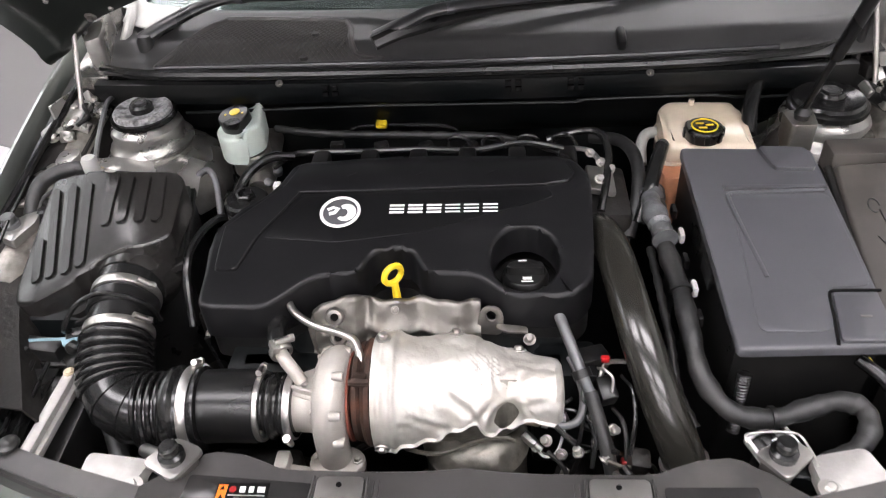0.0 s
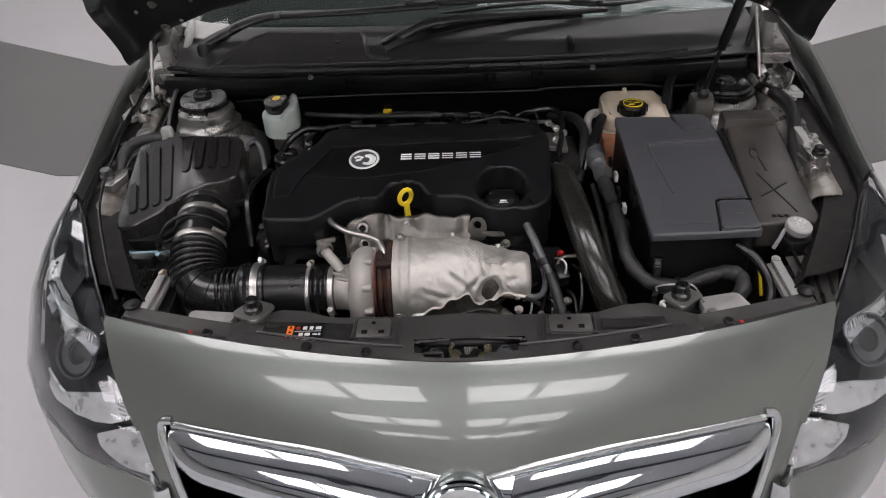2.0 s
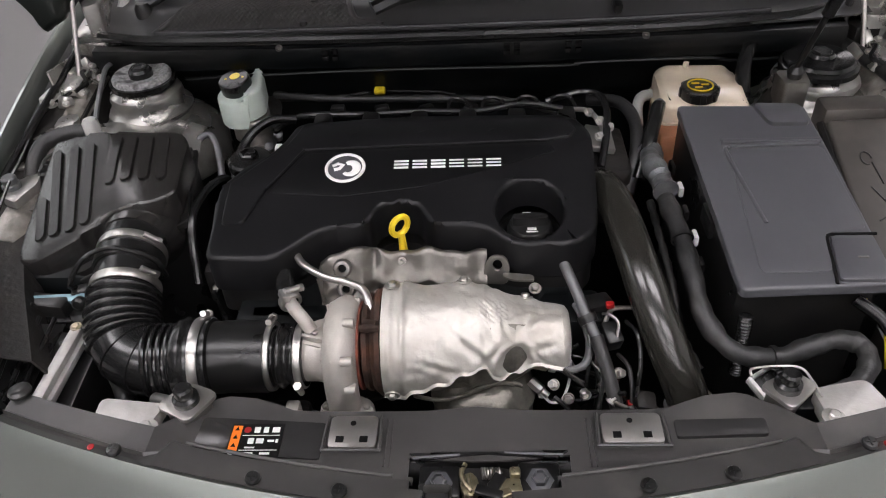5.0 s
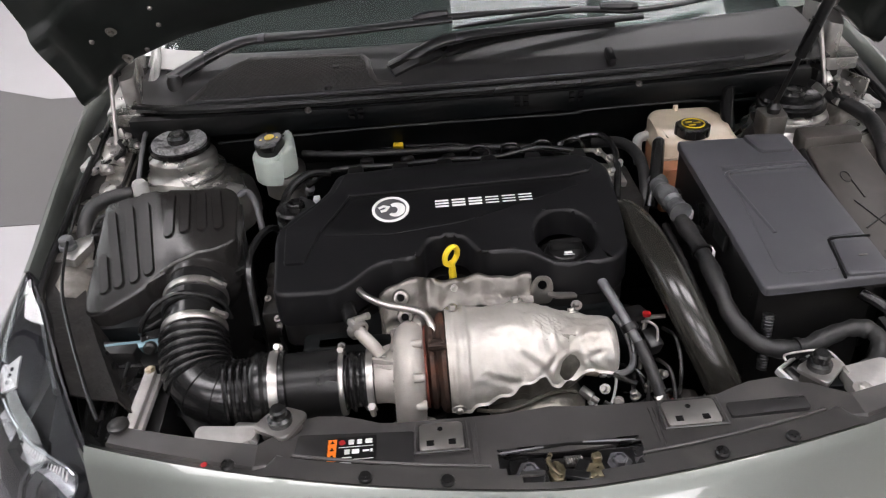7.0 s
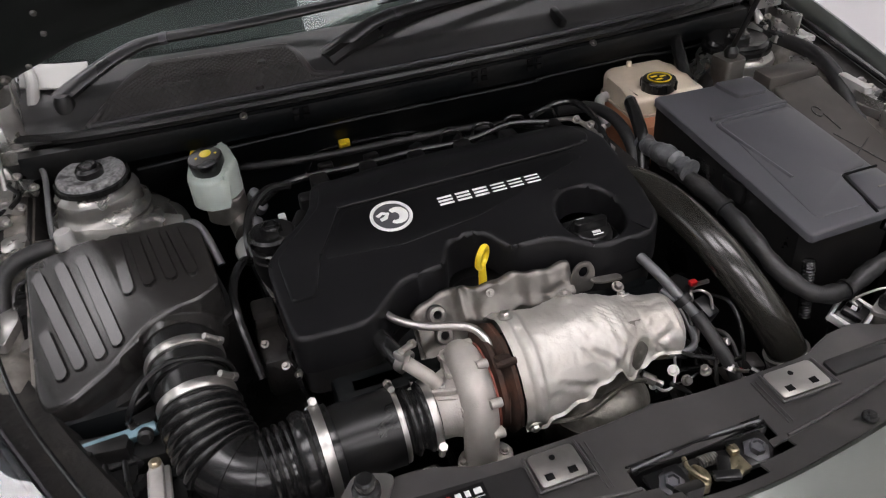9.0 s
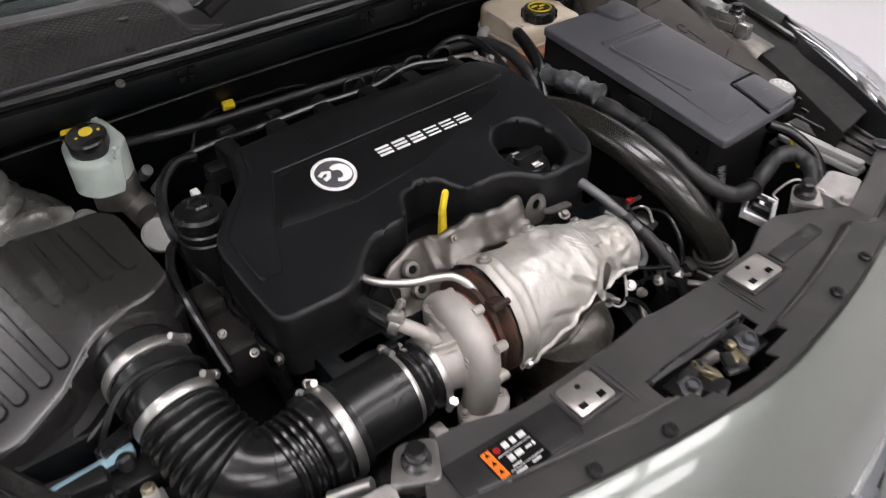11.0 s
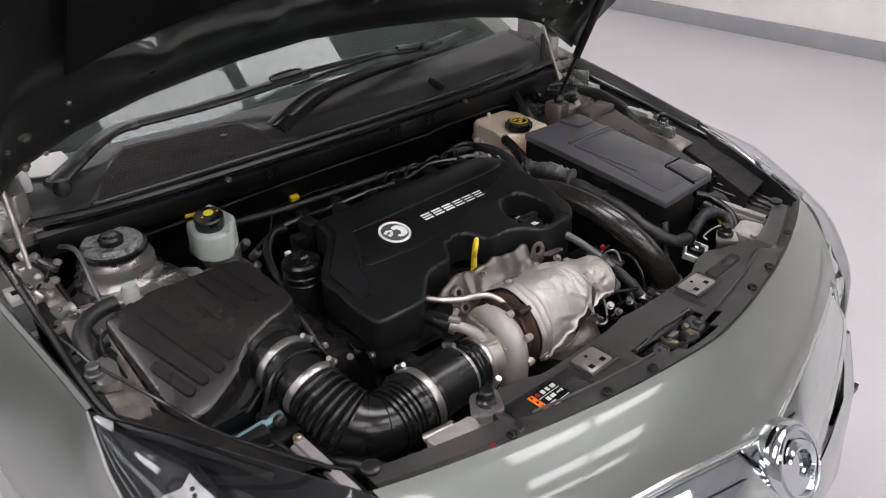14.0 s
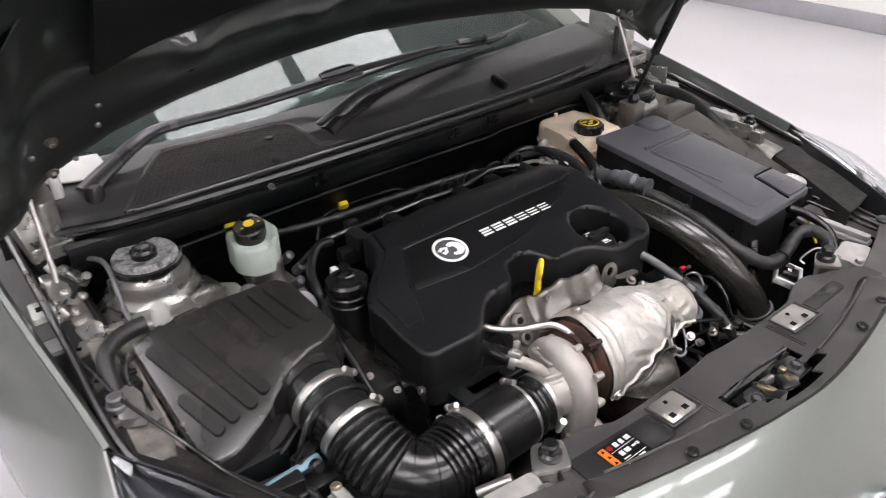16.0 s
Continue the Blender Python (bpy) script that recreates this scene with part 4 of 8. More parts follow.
for s in (-1,):
    rows = [[V((s * x, y + 0.05 * ((x - 0.56) / 0.14) ** 2, z)) for x in (0.595, 0.62, 0.65, 0.68, 0.71)] for y, z in ((1.36, 1.0), (1.385, 1.008), (1.41, 1.012), (1.44, 1.014))]
    part("scuttle_corner", skin(rows, -0.004 * s), GREYCAP, car, "pale grey scuttle end panel", 50)
    part("corner_trim", tube([(0.69 * s, 1.36, 0.985), (0.685 * s, 1.40, 1.015), (0.70 * s, 1.47, 1.03)], 0.010, 10), GREYCAP, car, "pale grey trim edge")

cowl = thing("cowl_panel", (0, 1.33, 0.93), "black plastic scuttle panel with an intake mesh below the windscreen", "scuttle panel")


def cowl_z(x, y):
    return interp((1.24, 1.275, 1.31, 1.42, 1.46), (0.955, 0.965, 0.988, 1.0, 0.99), y - 0.02 * (x / 0.7) ** 2)


rows = [[V((x, y + 0.03 * (x / 0.7) ** 4, cowl_z(x, y))) for x in np.linspace(-0.71, 0.71, 31)] for y in np.linspace(1.245, 1.47, 28)]
part("panel", skin(rows, -0.004), COWL, cowl, "satin black scuttle panel", 50)
part("front_seal", tube([(-0.72, 1.30, 0.955), (-0.6, 1.265, 0.957), (-0.35, 1.25, 0.957), (0, 1.245, 0.957), (0.35, 1.25, 0.957), (0.56, 1.275, 0.957), (0.66, 1.32, 0.957)], 0.011, 10, 8), RUBBER, cowl, "black rubber bulkhead seal")
part("chrome_lip", tube([(-0.6, 1.272, 0.968), (-0.3, 1.262, 0.97), (0, 1.258, 0.97), (0.3, 1.262, 0.97), (0.53, 1.28, 0.968)], 0.0055, 10, 8), LIP, cowl, "shiny raised lip")
# intake mesh: a lattice of slanting bars on a dark well
mesh_pts = [(-0.608, 1.284), (-0.535, 1.365), (-0.500, 1.402), (-0.478, 1.411), (-0.346, 1.397), (-0.262, 1.386), (-0.246, 1.372), (-0.238, 1.35), (-0.234, 1.318), (-0.222, 1.29), (-0.195, 1.272)]
# black sheet on the panel, painted for the shade behind the mesh
part("mesh_well", plate(mesh_pts, lambda x, y: cowl_z(x, y - 0.03 * (x / 0.7) ** 4) + 0.0016, 0.003, (), [("y", y) for y in (1.295, 1.31, 1.33, 1.35, 1.37, 1.39, 1.41)] + [("x", x) for x in (-0.55, -0.5, -0.45, -0.4, -0.35, -0.3)], 0), FELTSHADE, cowl, "black sheet standing in for the shade under the mesh")


def inside(x, y, poly):
    c = False
    for (x1, y1), (x2, y2) in zip(poly, poly[1:] + poly[:1]):
        if (y1 > y) != (y2 > y) and x < (x2 - x1) * (y - y1) / (y2 - y1) + x1:
            c = not c
    return c


bars = []
for k in range(-56, 84):
    for sl in (1, -1):
        run = []
        for j in range(40):
            y = 1.265 + 0.16 * j / 39
            x = -0.42 + k * 0.0105 + sl * (y - 1.34) * 0.9
            if inside(x, y, mesh_pts):
                run.append((x, y))
        if len(run) > 3:
            (xa, ya), (xb, yb) = run[0], run[-1]
            line = [(xa + (xb - xa) * u, ya + (yb - ya) * u) for u in np.linspace(0, 1, 13)]
            bars.append(sweep([V((x, y, cowl_z(x, y - 0.03 * (x / 0.7) ** 4) + 0.0046)) for x, y in line], 0.0014, 4))
mesh_bm = bars[0]
me_tmp = bpy.data.meshes.new("tmp")
for b in bars[1:]:
    b.to_mesh(me_tmp)
    mesh_bm.from_mesh(me_tmp)
    b.free()
tagged(part("intake_mesh", mesh_bm, MESHBAR, cowl, "fine black diamond mesh"), kind="stuff")
part("mesh_frame", sweep(spline([(x, y, cowl_z(x, y - 0.03 * (x / 0.7) ** 4) + 0.003) for x, y in mesh_pts + mesh_pts[:1]], 6), 0.0062, 10), SLAM, cowl, "raised rim of the mesh")
for x, y in ((-0.304, 1.338), (-0.32, 1.285)):
    part("clip", lathe([(0.0, 0.006), (0.007, 0.006), (0.0085, 0.0)], at(x, y, cowl_z(x, y) + 0.002), 16), BLACK, cowl)
part("washer_nozzle", box((0.257, 1.29, 0.99), (0.016, 0.05, 0.02), 0.006, m=rot(14)), BLACK, cowl, "black washer nozzle")
# swage where the second wiper lies
part("wiper_bulge", tube([(-0.19, 1.31, 0.98), (-0.12, 1.34, 0.995), (0.05, 1.42, 1.0), (0.3, 1.45, 0.995)], 0.02, 10), BLACK, cowl)


def wiper(pivot, pts, blade, label):
    w = thing("wiper", pivot, label, "wiper", "windscreen wipers")
    part("pivot_cap", lathe([(0.0, 0.03), (0.012, 0.029), (0.017, 0.02), (0.018, -0.01)], at(*pivot), 18), BLACK, w)
    part("arm", sweep(spline(pts, 6), lambda t: 0.023 - 0.0125 * t, 12, 0.6), WIPER, w, "black wiper arm")
    part("blade", sweep(spline(blade, 6), lambda t: 0.0035 + 0.008 * math.sin(math.pi * min(1, max(0, t))) ** 0.5, 8, 0.6), WIPER, w, "black wiper blade")
    bc = [V(blade[1]).lerp(V(blade[2]), u) + V((0, -0.004, 0.010)) for u in (0.45, 0.6, 0.8, 0.95)]
    part("blade_bridge", sweep(bc, lambda t: 0.009 + 0.004 * math.sin(math.pi * t), 8, 0.8), WIPER, w, "raised bridge of the blade")
    part("arm_clip", sweep([V(pts[-3]) + (V(pts[-2]) - V(pts[-3])) * u for u in (0.02, 0.06, 0.1)], 0.0175, 12, 0.62), BATTERY, w, "grey clip on the arm")
    return w


wiper((-0.638, 1.34, 0.975), [(-0.651, 1.352, 0.99), (-0.60, 1.37, 1.012), (-0.53, 1.40, 1.035), (-0.465, 1.415, 1.043), (-0.30, 1.375, 1.056), (-0.056, 1.382, 1.062)], [(-0.45, 1.44, 1.03), (-0.2, 1.43, 1.045), (-0.056, 1.40, 1.062), (0.2, 1.43, 1.055)], "black windscreen wiper resting low on the glass")
wiper((-0.19, 1.335, 0.965), [(-0.19, 1.335, 0.985), (-0.13, 1.338, 1.012), (-0.06, 1.34, 1.036), (0.12, 1.39, 1.03), (0.36, 1.435, 1.02)], [(-0.05, 1.46, 1.02), (0.2, 1.47, 1.035), (0.36, 1.45, 1.03), (0.55, 1.50, 1.03)], "black windscreen wiper with a curved arm")

# bulkhead and the shell of the bay
bay = car
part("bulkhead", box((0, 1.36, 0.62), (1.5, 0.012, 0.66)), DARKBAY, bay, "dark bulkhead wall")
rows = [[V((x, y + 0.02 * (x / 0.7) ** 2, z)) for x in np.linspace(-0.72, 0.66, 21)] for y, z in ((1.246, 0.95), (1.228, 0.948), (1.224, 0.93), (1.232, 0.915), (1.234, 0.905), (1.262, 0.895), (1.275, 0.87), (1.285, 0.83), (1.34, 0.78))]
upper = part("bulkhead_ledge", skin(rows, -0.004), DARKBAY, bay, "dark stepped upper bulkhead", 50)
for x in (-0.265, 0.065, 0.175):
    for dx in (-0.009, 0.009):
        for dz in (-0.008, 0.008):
            # slots are black blocks, their shade put into the colour
            part("clip_slot", box((x + dx, 1.221, 0.938 + dz * 0.8), (0.011, 0.006, 0.009), 0.001), FELTSHADE, upper)
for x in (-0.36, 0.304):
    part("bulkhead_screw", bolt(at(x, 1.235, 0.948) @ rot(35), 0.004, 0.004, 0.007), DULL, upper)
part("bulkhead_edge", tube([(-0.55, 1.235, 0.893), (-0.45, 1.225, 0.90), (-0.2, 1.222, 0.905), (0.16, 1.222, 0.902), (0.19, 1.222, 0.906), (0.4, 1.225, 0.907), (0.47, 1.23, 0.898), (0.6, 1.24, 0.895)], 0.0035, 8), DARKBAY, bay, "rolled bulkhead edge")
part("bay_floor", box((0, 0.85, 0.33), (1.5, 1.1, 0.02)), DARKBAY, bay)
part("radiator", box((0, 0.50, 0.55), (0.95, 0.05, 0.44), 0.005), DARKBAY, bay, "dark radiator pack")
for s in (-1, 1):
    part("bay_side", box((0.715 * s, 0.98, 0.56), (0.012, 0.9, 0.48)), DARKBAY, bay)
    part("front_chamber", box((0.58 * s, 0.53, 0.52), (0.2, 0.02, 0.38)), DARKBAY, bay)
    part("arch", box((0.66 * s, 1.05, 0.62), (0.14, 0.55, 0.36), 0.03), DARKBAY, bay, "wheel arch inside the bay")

for s, x0, y0, up in ((-1, -0.617, 1.203, 0.007), (1, 0.600, 1.19, 0.0)):
    tw = thing("strut_tower", (x0, y0, 0.75), "dusty silver suspension strut tower with a round top mount", "strut tower", "pair of strut towers")
    m = at(x0, y0, up) @ Matrix.Diagonal((0.9, 0.9, 1, 1)) if s < 0 else at(x0, y0, 0)
    part("dome", lathe([(0.15, 0.74), (0.14, 0.79), (0.12, 0.812), (0.098, 0.825), (0.086, 0.834), (0.084, 0.842), (0.087, 0.846), (0.087, 0.851), (0.078, 0.858), (0.073, 0.868), (0.075, 0.878), (0.072, 0.885), (0.063, 0.89), (0.058, 0.896), (0.05, 0.902), (0.0, 0.904)], m, 48), BAY, tw, "silver pressed dome")
    part("apron", skin([[V((x0 + dx * s, y0 - 0.06 - 0.13 * q, 0.853 - 0.05 * q * q - 0.25 * max(0, abs(dx - 0.02) - 0.09) + 0.003 * math.sin(dx * 60) + 0.004 * math.sin(q * 9))) for dx in np.linspace(-0.12, 0.15, 13)] for q in np.linspace(0, 1, 7)], -0.004), BAY, tw, "dusty silver inner wing pressing", 50)
    part("top_mount", lathe([(0.052, 0.906), (0.0595, 0.907), (0.0595, 0.913), (0.055, 0.918), (0.036, 0.912), (0.03, 0.912), (0.0, 0.912)], m, 40), GREASE if s < 0 else RUBBER, tw, "powdery grey top mount" if s < 0 else "black top mount")
    part("centre_boss", lathe([(0.024, 0.908), (0.024, 0.922), (0.02, 0.927), (0.0, 0.928)], m, 24), RUBBER, tw, "black centre boss")
    part("mount_ring", lathe([(0.052, 0.896), (0.066, 0.898), (0.066, 0.907), (0.052, 0.908)], m, 40), RUBBER, tw, "black ring")
    part("mount_cap", lathe([(0.019, 0.91), (0.019, 0.926), (0.016, 0.931), (0.0, 0.932)], m, 6), BLACK, tw, "black plastic cap")
    for a in (-2.2, -1.6, -1.0):
        part("stud", lathe([(0.009, 0), (0.009, 0.006), (0.004, 0.007), (0.004, 0.016), (0, 0.017)], at(x0 + 0.105 * math.cos(a), y0 + 0.105 * math.sin(a), 0.818), 6), STEEL, tw, "steel stud")

for s in (-1, 1):
    tyre = part("wheel", lathe([(0.22, -0.09), (0.30, -0.10), (0.325, -0.085), (0.33, -0.05), (0.33, 0.05), (0.325, 0.085), (0.30, 0.10), (0.22, 0.09)], at(0.77 * s, 1.33, 0.33) @ rot(0, 90), 40), RUBBER, car, "black tyre")
    part("rim", lathe([(0.22, -0.08), (0.2, -0.02), (0.06, 0.02), (0.0, 0.02)], at(0.77 * s, 1.33, 0.33) @ rot(0, 90 * s), 30), STEEL, tyre, "alloy rim")


# ---- front trim over the crossmember ----
slam = thing("slam_panel", (0, 0.45, 0.7), "dark grey grained plastic trim over the front crossmember", "front trim")
SX = sorted(set([round(-0.575 + 0.025 * k, 4) for k in range(47)] + [-0.078, 0.104, -0.057, 0.061, -0.0725, 0.088, 0.036, -0.01, 0.012, -0.31, 0.31, -0.285, 0.29, -0.34, 0.34, -0.36, 0.36]))


def slam_depth(x):
    return interp((0, 0.06, 0.17, 0.22, 0.27, 0.32, 0.345, 0.375, 0.6), (0.181, 0.171, 0.156, 0.147, 0.158, 0.152, 0.12, 0.062, 0.052), abs(x))


def slam_rows():
    base = [(0.150, 0.77), (0.153, 0.796), (0.150, 0.801), (0.118, 0.801), (0.098, 0.8012), (0.072, 0.8016), (0.062, 0.8028), (0.055, 0.820), (0.048, 0.832), (0.034, 0.837), (0.018, 0.8435), (0.004, 0.8495)]
    rows = []
    for b, z in base:
        row = []
        for x in SX:
            e = top_edge(max(-0.594, min(0.594, x)))
            d = slam_depth(x)
            back = (b if b < 0.1 else 0.1 + (b - 0.1) * (d - 0.1) / 0.053) if d > 0.105 else b * d / 0.153
            lift = interp((0, 0.335, 0.375, 0.6), (0, 0, 0.75, 0.8), abs(x))
            row.append((x, e.y + 0.004 + back, z + (0.846 - z) * lift * (1 if b > 0.05 else 0.3) + (e.z - 0.85)))
        rows.append(row)
    return rows


hole_j = [k for k, x in enumerate(SX[:-1]) if -0.078 <= x < 0.104]
part("trim_panel", grid_shell(slam_rows(), 0.003, lambda i, j: not ((i == 4 and j in hole_j) or (5 <= i < 9 and -0.0725 <= SX[j] < 0.088) or (i == 9 and -0.057 <= SX[j] < 0.036))), SLAM, slam, "grained dark grey trim panel", 30)
for x0, x1, y0, y1 in ((-0.174, -0.118, 0.459, 0.504), (0.143, 0.212, 0.464, 0.506)):
    br = part("bonnet_stop_plate", prism(rounded([(x0, y0), (x1, y0), (x1, y1), (x0, y1)], 0.006), 0.799, 0.8065, 0.001), STEEL, slam, "bare metal plate with square holes")
    w = x1 - x0
    for fx in (0.24, 0.74):
        # black pieces on the solid plate paint the shade of its holes
        part("square_hole", box((x0 + w * fx, y0 + 0.011, 0.8068), (0.0095, 0.0085, 0.001)), FELTSHADE, br)
    part("round_hole", lathe([(0, 0), (0.0035, 0), (0.0035, 0.001), (0, 0.001)], at(x0 + w * 0.48, y1 - 0.011, 0.8062), 12), FELTSHADE, br)
    part("plate_rim", sweep(spline([(x0 - 0.004, y1, 0.806), (x0 - 0.005, y0, 0.807), (x0, y0 - 0.005, 0.808), (x1, y0 - 0.005, 0.808), (x1 + 0.005, y0, 0.807), (x1 + 0.004, y1, 0.806)], 3), 0.002, 6), SLAM, slam)
for x, y in ((-0.236, 0.389), (-0.142, 0.374), (0.174, 0.38), (0.262, 0.394), (-0.40, 0.425), (0.41, 0.43)):
    part("trim_screw", join(lathe([(0.0085, 0), (0.0085, 0.003), (0.007, 0.005), (0.0, 0.0055)], at(x, y, 0.8475), 18), box((x, y, 0.8532), (0.009, 0.0018, 0.001)), box((x, y, 0.8532), (0.0018, 0.009, 0.001))), BLACK, slam, "black clip screw")
for s in (-1, 1):
    part("red_stop", lathe([(0.0, 0.001), (0.003, 0.001), (0.004, 0.0007), (0.004, 0.0)], at(0.43 * s, 0.432, 0.8455), 18), RED, slam, "red rubber stop")
part("ribbed_pad", prism(rounded([(0.228, 0.474), (0.332, 0.478), (0.332, 0.500), (0.228, 0.498)], 0.003), 0.797, 0.8035, 0.001), LAMPBLACK, slam, "smooth dark pad")
part("label_pad", prism(rounded([(-0.336, 0.456), (-0.182, 0.446), (-0.180, 0.497), (-0.332, 0.507)], 0.004), 0.797, 0.8022, 0.0008), LAMPBLACK, slam, "smooth dark pad under the label")
# seams that divide the middle from the ends
for x in (-0.107, 0.127):
    for dx in (0, 0.006):
        part("trim_seam", rod((x + dx, 0.503, 0.8008), (x + dx, 0.436, 0.8012), 0.0012, 6), SLAM, slam, "raised seam rib")
for s in (-1, 1):
    part("lip_rib", sweep([V((x * s, top_edge(x).y + 0.054, 0.8345 + top_edge(x).z - 0.85)) for x in np.linspace(0.09, 0.33, 12)], 0.0022, 6), SLAM, slam, "raised rib along the front strip")

latch = thing("bonnet_latch", (0.012, 0.42, 0.75), "oily bonnet latch with spring in its opening", "bonnet latch")
# black sheet added for the shade at the bottom of the opening
part("latch_tray", box((0.012, 0.41, 0.735), (0.2, 0.11, 0.004)), FELTSHADE, latch, "black sheet for the shade below the latch")
part("latch_plate", box((0.012, 0.448, 0.765), (0.19, 0.004, 0.06), 0.001), BLACK, latch)
part("latch_cover", prism([(-0.078, 0.452), (0.102, 0.456), (0.09, 0.446), (0.045, 0.449), (0.012, 0.452), (-0.02, 0.449), (-0.066, 0.444)], 0.80, 0.805, 0.001), BLACK, latch, "black lip")
for x, y in ((-0.043, 0.414), (0.068, 0.418)):
    seat = part("bolt_seat", box((x, y + 0.004, 0.796), (0.046, 0.040, 0.010), 0.003), BLACK, latch, "black bolt seat")
    part("latch_bolt", lathe([(0.0155, 0), (0.0155, 0.002), (0.009, 0.003), (0.009, 0.011), (0.007, 0.012), (0.006, 0.008), (0, 0.008)], at(x, y, 0.801) @ rot(8), 6), BATTERY, seat, "worn black hexagon bolt")
part("claw", join(prism(rounded([(-0.016, 0.398), (-0.006, 0.396), (0.002, 0.408), (-0.002, 0.424), (-0.012, 0.428), (-0.02, 0.415)], 0.004), 0.790, 0.804, 0.002), box((-0.009, 0.412, 0.806), (0.004, 0.022, 0.006), 0.001, m=rot(0, 0, 8))), OILY, latch, "oily yellow-zinc claw")
part("curved_arm", sweep(spline([(-0.014, 0.436, 0.806), (-0.018, 0.424, 0.808), (-0.015, 0.412, 0.808), (-0.007, 0.402, 0.806)], 4), 0.003, 8), OILY, latch, "oily curved arm")
part("catch_block", join(box((0.035, 0.408, 0.800), (0.026, 0.022, 0.012), 0.003, m=rot(6, 8, 12)), box((0.041, 0.424, 0.807), (0.012, 0.012, 0.01), 0.003), box((0.03, 0.398, 0.806), (0.014, 0.010, 0.008), 0.002, m=rot(0, 0, 25))), OILY, latch, "oily yellow-zinc catch")
part("spring", sweep([V((0.004 + 0.02 * t, 0.43 + 0.006 * math.cos(40 * t), 0.797 + 0.006 * math.sin(40 * t))) for t in np.linspace(0, 1, 60)], 0.0013, 6), DULL, latch, "steel coil spring")
part("latch_lever", join(box((0.012, 0.396, 0.812), (0.030, 0.012, 0.006), 0.002, m=rot(0, 0, -18)), box((0.018, 0.408, 0.806), (0.014, 0.03, 0.008), 0.002, m=rot(0, 0, -30))), BLACK, latch, "black release lever")
part("pivot_plate", join(box((-0.005, 0.432, 0.786), (0.05, 0.022, 0.003), 0.001, m=rot(12)), box((0.035, 0.432, 0.788), (0.04, 0.02, 0.003), 0.001, m=rot(-8, 14))), GRIME, latch, "oily steel plate")
part("finger_tab", prism(rounded([(-0.056, 0.378), (-0.03, 0.378), (-0.027, 0.396), (-0.058, 0.396)], 0.004), 0.81, lambda x, y: 0.838 - (y - 0.378) * 0.6, 0.002), BLACK, latch, "black finger tab")
for a, b in (((-0.074, 0.4455, 0.8035), (-0.02, 0.450, 0.8035)), ((0.03, 0.4525, 0.8035), (0.096, 0.4495, 0.8035))):
    part("opening_lip", rod(a, b, 0.0022, 8), BATTERY, latch, "shiny lip of the opening")

sticker = thing("warning_label", (-0.26, 0.47, 0.80), "black warning label with orange strip and white symbols", "label")
ax, ay, aw, ah = -0.2915, 0.4475, 0.0595, 0.0465
LZ = 0.8028
part("label_sheet", box((ax + aw / 2, ay + ah / 2, LZ), (aw + 0.004, ah + 0.003, 0.0008)), FELTSHADE, sticker, "matt black sheet")
part("orange_strip", box((ax + 0.0055, ay + ah * 0.58, LZ + 0.0006), (0.011, ah * 0.78, 0.0006)), ORANGE, sticker, "orange strip")
for k in range(3):
    part("warning_mark", prism([(ax + 0.0025, ay + 0.0145 + k * 0.0118), (ax + 0.0085, ay + 0.0145 + k * 0.0118), (ax + 0.0055, ay + 0.0205 + k * 0.0118)], LZ + 0.0008, LZ + 0.0012), FELTSHADE, sticker)
part("red_symbol", lathe([(0, 0), (0.0042, 0), (0.0042, 0.0006), (0, 0.0006)], at(ax + 0.018, ay + ah * 0.84, LZ + 0.0004), 18), RED, sticker, "red round symbol")
for fx, fy, w, h in ((0.5, 0.84, 0.007, 0.008), (0.68, 0.84, 0.006, 0.008), (0.88, 0.84, 0.009, 0.0075), (0.42, 0.5, 0.007, 0.008), (0.6, 0.5, 0.009, 0.007), (0.82, 0.5, 0.008, 0.003), (0.42, 0.3, 0.012, 0.002), (0.4, 0.12, 0.014, 0.003), (0.75, 0.12, 0.012, 0.003), (0.07, 0.09, 0.005, 0.005), (0.94, 0.5, 0.003, 0.005)):
    part("white_mark", box((ax + aw * fx, ay + ah * fy, LZ + 0.0006), (w, h, 0.0006), 0.0002), WHITEP, sticker, "white symbol")
part("white_rule", box((ax + aw * 0.6, ay + ah * 0.67, LZ + 0.0006), (aw * 0.75, 0.0008, 0.0005)), WHITEP, sticker)
part("white_rule", box((ax + aw * 0.6, ay + ah * 0.22, LZ + 0.0006), (aw * 0.75, 0.0008, 0.0005)), WHITEP, sticker)

